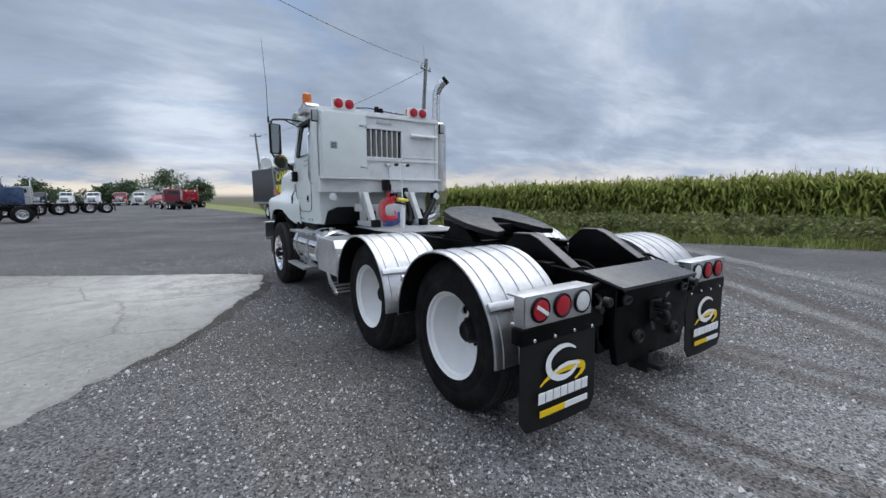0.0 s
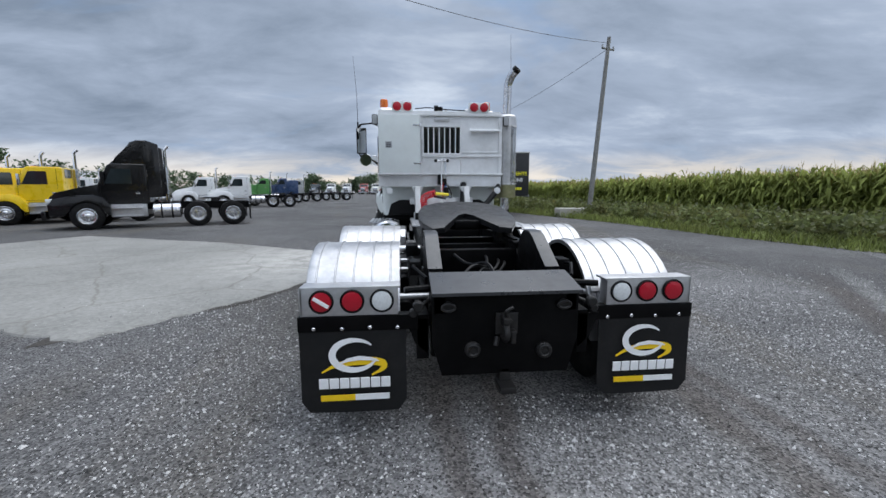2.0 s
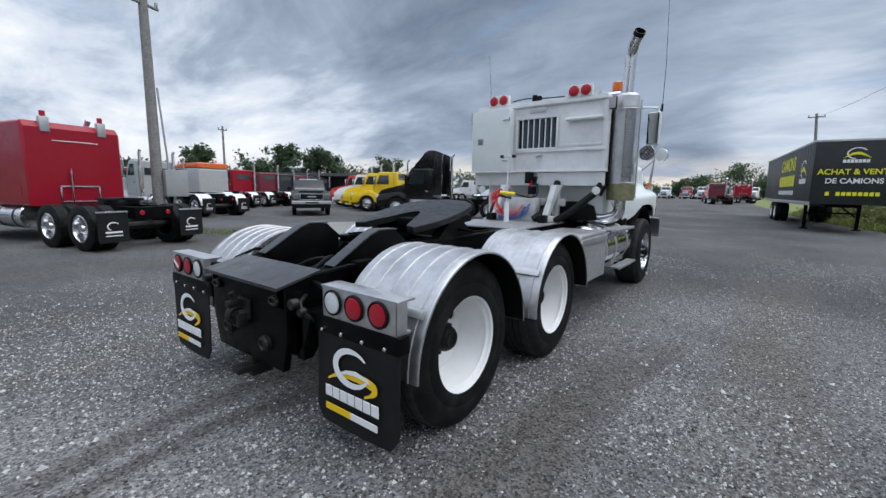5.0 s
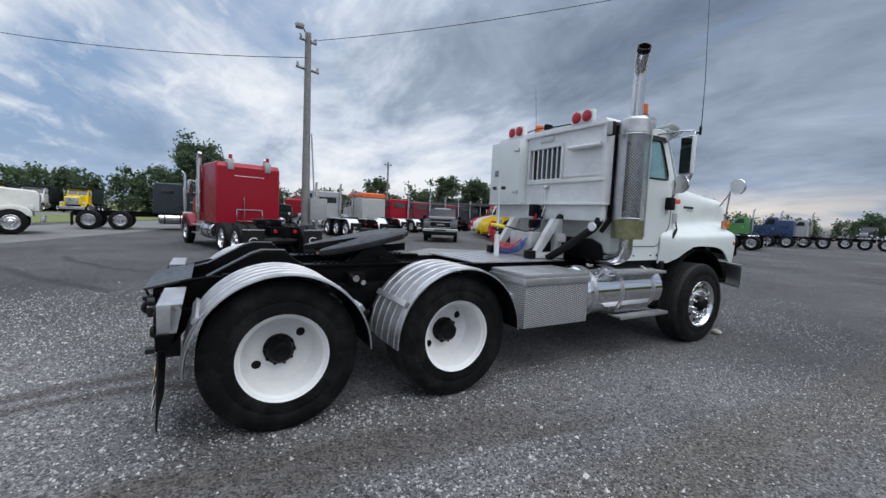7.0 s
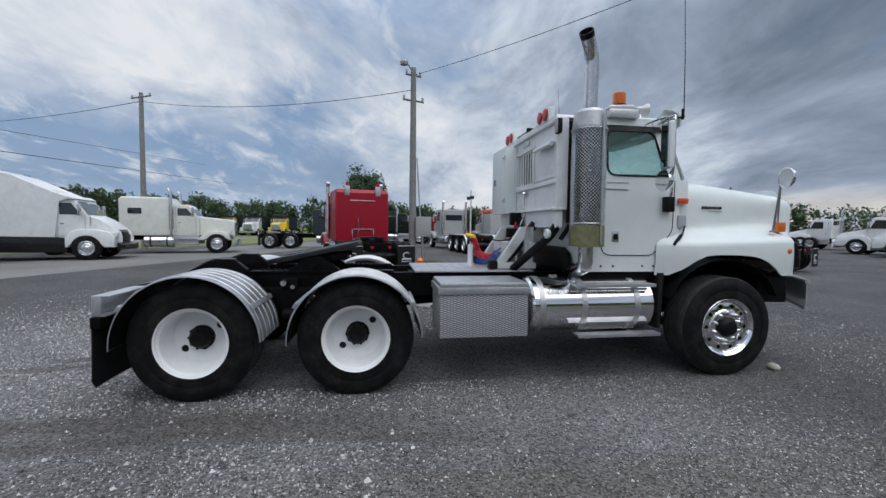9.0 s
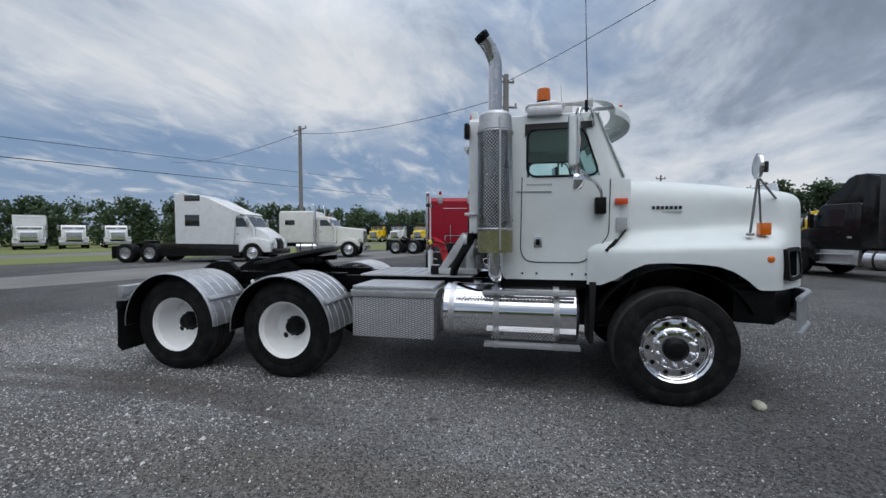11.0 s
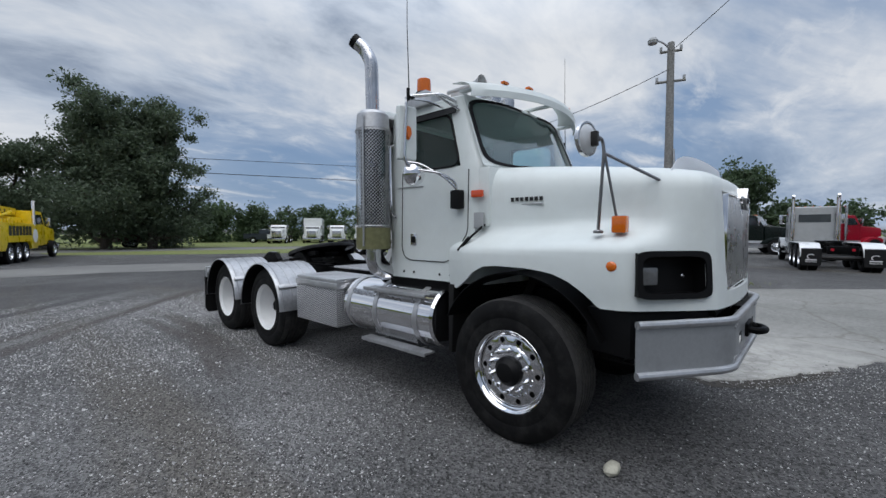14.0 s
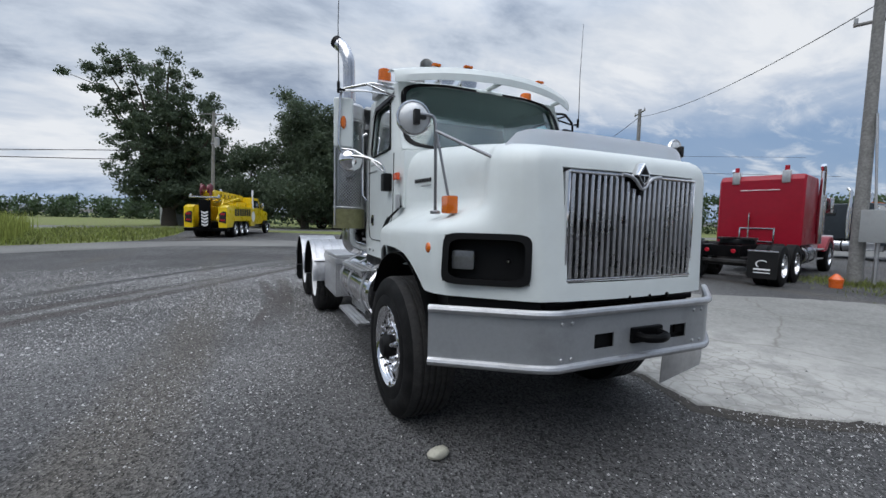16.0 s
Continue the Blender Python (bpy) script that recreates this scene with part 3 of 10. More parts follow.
def disc(bm, c, r, h, axis="y", seg=24, bev=0.006):
    """A round boss, r wide and h high along the axis, with an eased rim."""
    s = 1 if h > 0 else -1
    b = min(bev, abs(h) * 0.5)
    return lathe(bm, [(0, r), (h - s * b, r), (h, r - b), (h, 0.0)], c, axis, seg)


def grid(bm, rows, close_u=False, skip=None):
    """A sheet from rows of points."""
    vs = [[bm.verts.new(p) for p in r] for r in rows]
    n = len(vs[0])
    for i in range(len(vs) - 1):
        for k in range(n if close_u else n - 1):
            if skip and skip(i, k):
                continue
            q = [vs[i][k], vs[i][(k + 1) % n], vs[i + 1][(k + 1) % n], vs[i + 1][k]]
            q = [v for j, v in enumerate(q) if (v.co - q[j - 1].co).length > 1e-6]
            if len(q) >= 3:
                bm.faces.new(q)
    return vs


def thicken(bm, t):
    """Gives a sheet depth."""
    bmesh.ops.recalc_face_normals(bm, faces=bm.faces)
    bmesh.ops.solidify(bm, geom=list(bm.faces), thickness=t)
    return bm


def uv_box(ob, scale):
    """Flat-projected texture coordinates, scale repeats a metre."""
    me = ob.data
    uv = me.uv_layers.new(name="uv")
    for poly in me.polygons:
        n = poly.normal
        ax = max(range(3), key=lambda i: abs(n[i]))
        for li in poly.loop_indices:
            c = me.vertices[me.loops[li].vertex_index].co
            u, v = [(c.y, c.z), (c.x, c.z), (c.x, c.y)][ax]
            uv.data[li].uv = (u * scale, v * scale)
    return ob


def heap(name, verts, faces, material, label="", category="", kind="stuff", parent=None):
    """One mesh from plain lists, for what nobody counts."""
    me = bpy.data.meshes.new(name)
    me.from_pydata(np.asarray(verts, dtype=np.float32), [], np.asarray(faces, dtype=np.int32))
    me.update()
    me.materials.append(material)
    ob = new(name, me)
    if parent is not None:
        ob.parent = parent
    return tagged(ob, label, category, kind=kind)


def lerp2(a, b, t):
    return (a[0] + (b[0] - a[0]) * t, a[1] + (b[1] - a[1]) * t)


def dens(pts, k=3):
    out = []
    for a, b in zip(pts, pts[1:]):
        out += [lerp2(a, b, i / k) for i in range(k)]
    return out + [pts[-1]]



def holed_ring(bm, plane, r_out, r_in, holes, seg=48):
    """A flat ring with round holes; plane(a, b) gives the place of a point of it."""
    edges = []

    def loop(ca, cb, r, n):
        vs = [bm.verts.new(plane(ca + r * math.cos(2 * math.pi * k / n), cb + r * math.sin(2 * math.pi * k / n))) for k in range(n)]
        edges.extend(bm.edges.new((vs[k], vs[(k + 1) % n])) for k in range(n))
    loop(0, 0, r_out, seg)
    loop(0, 0, r_in, seg // 2)
    for ca, cb, r in holes:
        loop(ca, cb, r, 16)
    bmesh.ops.triangle_fill(bm, use_beauty=True, use_dissolve=False, edges=edges)
    return bm


def round_rect(n, e):
    """n points round a square of half width 1, its corners rounded the more the smaller e is."""
    out = []
    for k in range(n):
        a = 2 * math.pi * (k + 0.5) / n
        c, s = math.cos(a), math.sin(a)
        out.append((math.copysign(abs(c) ** (2 / e), c), math.copysign(abs(s) ** (2 / e), s)))
    return out


def frame_ring(bm, at, outer, inner):
    """A flat frame between two outlines on a surface at(u, v)."""
    grid(bm, [[at(*p) for p in outer], [at(*p) for p in inner]], close_u=True)
    return bm
# ---------------------------------------------------------------- ground and setting
rng = np.random.default_rng(7)


def sheet(name, poly, z, material, label, cat, cell=None):
    bm = nb()
    f = bm.faces.new([bm.verts.new((x, y, z)) for x, y in poly])
    bmesh.ops.triangulate(bm, faces=[f])
    o = part(name, bm, material)
    return tagged(o, label, cat, kind="structure")


bm = nb()
R = 1500
bm.faces.new([bm.verts.new(p) for p in ((-R, -R, 0), (R, -R, 0), (R, R, 0), (-R, R, 0))])
tagged(part("ground", bm, GRAVEL), "grey gravel yard with worn wheel tracks", "ground", kind="structure")


def wobble(pts, step=0.25, amp=0.05, seed=3):
    """A closed outline cut into short uneven steps."""
    r = random.Random(seed)
    out = []
    for a, b in zip(pts, pts[1:] + pts[:1]):
        n = max(1, int(math.dist(a, b) / step))
        d = (b[0] - a[0], b[1] - a[1])
        ln = math.hypot(*d)
        nx, ny = -d[1] / ln, d[0] / ln
        for i in range(n):
            k = r.gauss(0, amp) if i else 0
            out.append((a[0] + d[0] * i / n + nx * k, a[1] + d[1] * i / n + ny * k))
    return out


bm = nb()
poly = wobble([(-3.95, 1.95), (-2.75, 3.5), (-1.55, 5.9), (-1.30, 6.95), (-1.9, 7.45), (-3.3, 8.25), (-5.6, 9.75), (-10.9, 12.1), (-12.5, 9.2), (-8.8, 4.9), (-5.7, 2.75), (-4.8, 2.25)], 0.13, 0.026)
top = [bm.verts.new((x, y, 0.016)) for x, y in poly]
bot = [bm.verts.new((x * 1.0 + (x + 6) * 0.012, y + (y - 6.5) * 0.012, -0.02)) for x, y in poly]
bm.faces.new(top)
for i in range(len(poly)):
    bm.faces.new((top[i], bot[i], bot[(i + 1) % len(poly)], top[(i + 1) % len(poly)]))
soil = wobble([(-4.35, 1.80), (-2.60, 3.42), (-1.38, 5.85), (-1.13, 7.0), (-1.8, 7.62), (-2.6, 8.05), (-2.3, 7.3), (-1.9, 6.6), (-2.2, 5.6), (-3.2, 3.7), (-4.3, 2.4)], 0.2, 0.06, 9)
b2 = nb()
f = b2.faces.new([b2.verts.new((x, y, 0.004)) for x, y in soil])
bmesh.ops.triangulate(b2, faces=[f])
tagged(part("slab_edge_soil", b2, EDGESOIL), "strip of bare dark soil round the slab", "soil", kind="structure")
tagged(part("concrete_slab", bm, SLAB), "worn pale concrete slab with broken edges in the gravel", "slab", kind="structure")

sheet("road", [(40, -2.0), (13.5, -9.0), (9.8, -9.8), (5.4, -12.8), (0.7, -12.2), (-5.8, -8.8), (-30, 0.0), (-60, 12), (-62, 6), (-32, -6.5), (-5.2, -14.0), (0.8, -17.2), (6.2, -16.4), (14, -15), (45, -9)], 0.006, ROADM, "pale dusty roadway across the yard entrance", "road")
sheet("road_far", [(80, -38), (12, -37), (-8, -31), (-40, -16), (-90, 8), (-92, 3), (-42, -22), (-9, -37), (12, -43), (80, -44)], 0.01, ROADM, "grey public road beyond the grass", "road")
GRASS_E = [(2.0, 70), (4.5, 36), (6.3, 24.4), (7.4, 20.2), (8.8, 15.6), (9.8, 9.5), (11.0, 5.4), (13.2, 1.3), (17.0, -4.0), (16.0, -10), (9.5, -15.0), (7.2, -17.5), (6.9, -24), (7.5, -36.5)]
sheet("grass_verge", GRASS_E + [(80, -37), (300, 0), (300, 300), (0, 300)], 0.012, SOIL, "rough green grass verge", "grass")
sheet("grass_strip", [(1.0, -29.5), (-6.5, -23.5), (-30, -9.0), (-70, 9), (-90, 9), (-40, -16.0), (-8, -31), (1.5, -34)], 0.014, SOIL, "strip of mown grass by the road", "grass")
sheet("grass_far", [(90, -44.5), (12, -43.5), (-9, -37.5), (-42, -22.5), (-92, 2.5), (-300, 60), (-300, -300), (300, -300)], 0.014, SOIL, "grass beneath the trees", "grass")
CORN_E = [(8.0, 60), (10.2, 40), (11.6, 28.7), (13.2, 20), (15.0, 13.8), (16.8, 8.6), (20.5, 2.5), (25, -4), (34, -10)]
sheet("field", CORN_E + [(300, -10), (300, 320), (0, 320)], 0.018, FIELD, "bare soil under the corn", "field")

# loose stones on the gravel where the camera passes
def scatter_stones():
    n = 440000
    pos = np.zeros((n, 2))
    # a band round the truck
    cx = rng.uniform(-6.0, 8.4, n)
    cy = rng.uniform(-5.0, 12.0, n)
    pos[:, 0], pos[:, 1] = cx, cy
    inside = (np.abs(cx) < 0.95) & (cy > 0.4) & (cy < 6.8)
    a = np.array([-3.95, 1.95])
    b = np.array([-1.30, 6.95])
    side = (b[0] - a[0]) * (cy - a[1]) - (b[1] - a[1]) * (cx - a[0])
    slab = (side > -0.2) & (cy > 1.9) & (cx + 0.62 * cy < 4.0 + 0.3) & (cy < 12) & (cx < -1.3)
    keep = ~inside & ~(slab & (cy < 7.4 - (cx + 1.9) * 0.62) & (rng.uniform(0, 1, n) > 0.10))
    # the spread thins out towards its rim
    rim = np.minimum(np.minimum(cx + 6.0, 8.4 - cx), np.minimum(cy + 5.0, 12.0 - cy))
    keep &= rng.uniform(0, 1, n) < np.clip(rim / 3.0, 0, 1) ** 1.5
    # stones lie in drifts
    dr = np.array([noise.noise(Vector((x * 0.55, y * 0.55, 3.3))) for x, y in pos])
    keep &= rng.uniform(0, 1, n) < np.clip(np.where(cy < 1.5, 0.76, np.where(cy > 5.5, 0.34, 0.50)) + 0.9 * dr, 0.08, 1)
    for p1, p2, p3, wid, amt, tint in TRACKS:
        cx0, cy0, rad = circle3(p1, p2, p3)
        if tint is PALET:
            continue
        d = np.abs(np.hypot(cx - cx0, cy - cy0) - rad)
        far = np.hypot(cx - p2[0], cy - p2[1]) > 1.05 * max(math.dist(p1, p2), math.dist(p3, p2))
        keep &= far | (d > wid * 1.15) | (rng.uniform(0, 1, n) < 0.12)
    pos = pos[keep]
    n = len(pos)
    s = np.clip(rng.lognormal(math.log(0.0054), 0.40, n), 0.003, 0.017) * np.where(pos[:, 1] < 3.5, 1.12, 0.80)
    # the upper half of each stone, its foot sunk in the fines
    octa = np.array([(1, 0, -0.3), (0, 1, -0.3), (-1, 0, -0.3), (0, -1, -0.3), (0, 0, 0.75)])
    f = np.array([(0, 1, 4), (1, 2, 4), (2, 3, 4), (3, 0, 4)])
    jit = octa[None] * rng.uniform(0.6, 1.35, (n, 5, 1)) * s[:, None, None]
    jit[:, :, 0] += rng.normal(0, 0.25, (n, 5)) * s[:, None]
    jit[:, :, 1] += rng.normal(0, 0.25, (n, 5)) * s[:, None]
    th = rng.uniform(0, 2 * math.pi, n)
    c, sn = np.cos(th), np.sin(th)
    v = np.empty_like(jit)
    v[:, :, 0] = jit[:, :, 0] * c[:, None] - jit[:, :, 1] * sn[:, None] + pos[:, None, 0]
    v[:, :, 1] = jit[:, :, 0] * sn[:, None] + jit[:, :, 1] * c[:, None] + pos[:, None, 1]
    v[:, :, 2] = jit[:, :, 2] + 0.3 * s[:, None] + np.where(slab[keep], 0.014, 0.0)[:, None]
    faces = (f[None] + (np.arange(n) * 5)[:, None, None]).reshape(-1, 3)
    heap("loose_gravel", v.reshape(-1, 3), faces, PEBBLE, "loose grey crushed stone on the yard", "gravel")


scatter_stones()


def edge_points(line, n, d0, d1, power=1.6):
    """Points strewn beyond a line, thinning out with the distance d from it (to its right side, +x)."""
    seg = [math.dist(a, b) for a, b in zip(line, line[1:])]
    tot = sum(seg)
    u = rng.uniform(0, tot, n)
    d = d0 + (d1 - d0) * rng.uniform(0, 1, n) ** power
    out = np.zeros((n, 2))
    acc = 0
    for (a, b), s in zip(zip(line, line[1:]), seg):
        m = (u >= acc) & (u < acc + s)
        t = (u[m] - acc) / s
        dx, dy = (b[0] - a[0]) / s, (b[1] - a[1]) / s
        out[m, 0] = a[0] + (b[0] - a[0]) * t - dy * d[m]
        out[m, 1] = a[1] + (b[1] - a[1]) * t + dx * d[m]
        acc += s
    return out


def blades(name, pos, h0, h1, w, material, label, lean=0.45):
    n = len(pos)
    h = rng.uniform(h0, h1, n)
    th = rng.uniform(0, 2 * math.pi, n)
    c, s = np.cos(th), np.sin(th)
    ww = w * rng.uniform(0.6, 1.4, n)
    lx, ly = rng.normal(0, lean, n) * h, rng.normal(0, lean, n) * h
    v = np.zeros((n, 5, 3))
    v[:, 0] = np.stack([pos[:, 0] - c * ww, pos[:, 1] - s * ww, np.zeros(n)], 1)
    v[:, 1] = np.stack([pos[:, 0] + c * ww, pos[:, 1] + s * ww, np.zeros(n)], 1)
    v[:, 2] = np.stack([pos[:, 0] + c * ww * 0.7 + lx * 0.4, pos[:, 1] + s * ww * 0.7 + ly * 0.4, h * 0.6], 1)
    v[:, 3] = np.stack([pos[:, 0] - c * ww * 0.7 + lx * 0.4, pos[:, 1] - s * ww * 0.7 + ly * 0.4, h * 0.6], 1)
    v[:, 4] = np.stack([pos[:, 0] + lx, pos[:, 1] + ly, h], 1)
    base = (np.arange(n) * 5)[:, None, None]
    tri = np.array([(0, 1, 2), (0, 2, 3), (3, 2, 4)])[None] + base
    heap(name, v.reshape(-1, 3), tri.reshape(-1, 3), material, label, "grass")


def strew_grass():
    p1 = edge_points(GRASS_E[1:9], 34000, -0.15, 6.0, 1.3)
    p1 = p1[p1[:, 0] < 40]
    blades("verge_grass", p1, 0.08, 0.40, 0.014, GRASS, "rough uncut grass and weeds along the field")
    p2 = edge_points(GRASS_E[8:], 9000, 0.0, 9.0, 1.2)
    blades("corner_grass", p2, 0.08, 0.4, 0.022, GRASS, "rough grass by the yard entrance")
    p3 = np.stack([rng.normal(-11.2, 0.5, 500), rng.normal(5.3, 0.5, 500)], 1)
    blades("weed_patch", p3, 0.02, 0.10, 0.008, GRASS, "sparse weeds growing through the gravel")
    p4 = np.stack([rng.normal(-12.6, 0.5, 1500), rng.normal(3.7, 0.6, 1500)], 1)
    blades("pole_weeds", p4, 0.03, 0.16, 0.008, GRASS, "weeds round the foot of a pole")



def tall_grass():
    """A stand of tall yellow-green grass beyond the yard entrance."""
    p = np.stack([rng.uniform(10.5, 34, 30000), rng.uniform(-26, -9.5, 30000)], 1)
    keep = (p[:, 0] > 11.0 + (-12 - p[:, 1]) * 0.30 + rng.normal(0, 0.25, len(p))) & (p[:, 1] < -10.6 - np.maximum(16 - p[:, 0], 0) * 0.70)
    blades("tall_grass", p[keep][:16000], 0.75, 1.55, 0.022, CORN, "tall yellow-green grass standing by the yard entrance", 0.16)


tall_grass()


def weed_bank():
    """A thick uneven bank of tall weeds between the yard and the corn."""
    foot = edge_points(GRASS_E[1:9], 1500, 0.5, 5.5, 1.0)
    cents = np.concatenate([foot, rng.uniform(0.10, 0.62, (len(foot), 1))], 1)
    v, f = leaf_cloud(cents, rng.uniform(0.25, 0.60, len(foot)), 50000, 0.085, 0.75)
    v[:, 2] = np.maximum(v[:, 2], 0.015)
    heap("weed_bank", v, f, WEED, "thick bank of tall olive weeds before the corn", "weeds")


strew_grass()


def corn_plants():
    """Rows of corn: a stalk, arching leaves and a pale tassel on each plant."""
    pos = []
    line = CORN_E
    rows = [edge_points(line[:8], 2600, 0.0, 0.9, 1.0), edge_points(line[:8], 5200, 0.9, 9.0, 1.0), edge_points(line[:8], 6500, 9.0, 45.0, 1.2), edge_points(line[:8], 3600, 45.0, 150.0, 1.2)]
    for k, p in enumerate(rows):
        pos.append((p, (1.0, 1.0, 1.7, 3.2)[k], (12, 8, 5, 4)[k]))
    V, F, VT, FT, nv, nt = [], [], [], [], 0, 0
    for p, fat, nl in pos:
        n = len(p)
        h = rng.normal(1.80, 0.14, n) + 0.42 * np.clip((26 - p[:, 1]) / 22, 0, 1)
        for j in range(nl):
            th = rng.uniform(0, 2 * math.pi, n)
            z0 = h * (0.18 + 0.72 * (j + rng.uniform(0, 1, n)) / nl)
            ln = rng.uniform(0.35, 0.7, n) * (0.8 + 0.25 * fat)
            w = 0.048 * fat * rng.uniform(0.7, 1.3, n)
            c, s = np.cos(th), np.sin(th)
            v = np.zeros((n, 5, 3))
            up = rng.uniform(0.15, 0.45, n)
            v[:, 0] = np.stack([p[:, 0] - s * w * 0.5, p[:, 1] + c * w * 0.5, z0], 1)
            v[:, 1] = np.stack([p[:, 0] + s * w * 0.5, p[:, 1] - c * w * 0.5, z0], 1)
            v[:, 2] = np.stack([p[:, 0] + c * ln * 0.5 + s * w, p[:, 1] + s * ln * 0.5 - c * w, z0 + up], 1)
            v[:, 3] = np.stack([p[:, 0] + c * ln * 0.5 - s * w, p[:, 1] + s * ln * 0.5 + c * w, z0 + up], 1)
            v[:, 4] = np.stack([p[:, 0] + c * ln, p[:, 1] + s * ln, z0 + up - rng.uniform(0.1, 0.55, n)], 1)
            b = (nv + np.arange(n) * 5)[:, None, None]
            F.append((np.array([(0, 1, 2), (0, 2, 3), (3, 2, 4)])[None] + b).reshape(-1, 3))
            V.append(v.reshape(-1, 3))
            nv += n * 5
        v = np.zeros((n, 4, 3))
        w = 0.016 * fat
        th = rng.uniform(0, math.pi, n)
        c, s = np.cos(th) * w, np.sin(th) * w
        for q, (sg, zz) in enumerate(((-1, np.zeros(n)), (1, np.zeros(n)), (1, h), (-1, h))):
            v[:, q] = np.stack([p[:, 0] + sg * c, p[:, 1] + sg * s, zz], 1)
        b = (nv + np.arange(n) * 4)[:, None, None]
        F.append((np.array([(0, 1, 2), (0, 2, 3)])[None] + b).reshape(-1, 3))
        V.append(v.reshape(-1, 3))
        nv += n * 4
        for j in range(4):
            th = rng.uniform(0, 2 * math.pi, n)
            r = rng.uniform(0.02, 0.14, n) * fat
            w = 0.013 * fat
            c, s = np.cos(th), np.sin(th)
            v = np.zeros((n, 3, 3))
            v[:, 0] = np.stack([p[:, 0] - s * w, p[:, 1] + c * w, h - 0.05], 1)
            v[:, 1] = np.stack([p[:, 0] + s * w, p[:, 1] - c * w, h - 0.05], 1)
            v[:, 2] = np.stack([p[:, 0] + c * r, p[:, 1] + s * r, h + rng.uniform(0.12, 0.28, n)], 1)
            b = (nt + np.arange(n) * 3)[:, None, None]
            FT.append((np.array([(0, 1, 2)])[None] + b).reshape(-1, 3))
            VT.append(v.reshape(-1, 3))
            nt += n * 3
    heap("corn_field", np.concatenate(V), np.concatenate(F), CORN, "tall standing field of ripening corn", "corn")
    heap("corn_tassels", np.concatenate(VT), np.concatenate(FT), TASSEL, "pale tassels over the corn", "corn", parent=None)


corn_plants()
# the closed top of the crop far out
bm = nb()
far = [(x + 9 + 0.1 * y, y) for x, y in CORN_E]
rows = []
for d in (0, 3, 7, 14, 26, 45, 80, 140, 260):
    rows.append([(x + d * 0.95, y + d * 0.35 + 0.0, 1.78 + 0.45 * max(0.0, min(1.0, (26 - y) / 22)) + 0.012 * d + 0.10 * noise.noise(Vector((x * 0.7, y * 0.7 + d, 0)))) for x, y in dens(far, 8)])
grid(bm, rows)
tagged(part("corn_canopy", bm, CANOPY), "closed green canopy of the corn further out", "corn", kind="stuff")


# ---------------------------------------------------------------- trees
def leaf_cloud(centres, radii, n, size, squash=0.8, reach=1.5):
    """Small leaf cards in clumps."""
    k = rng.integers(0, len(centres), n)
    c, r = np.asarray(centres)[k], np.asarray(radii)[k]
    d = rng.normal(0, 1, (n, 3))
    d /= np.linalg.norm(d, axis=1)[:, None] + 1e-9
    rad = r * np.minimum(np.abs(rng.normal(0, 0.62, n)) + 0.15, reach * rng.uniform(0.7, 1.0, n))
    p = c + d * rad[:, None] * np.array([1, 1, squash])
    a = rng.normal(0, 1, (n, 3))
    a /= np.linalg.norm(a, axis=1)[:, None]
    b = np.cross(a, rng.normal(0, 1, (n, 3)))
    b /= np.linalg.norm(b, axis=1)[:, None] + 1e-9
    s = size * rng.uniform(0.55, 1.4, n)[:, None]
    v = np.stack([p - a * s, p + b * s * 0.55, p + a * s, p - b * s * 0.55], 1)
    f = np.arange(n * 4).reshape(-1, 4)
    return v.reshape(-1, 3), f


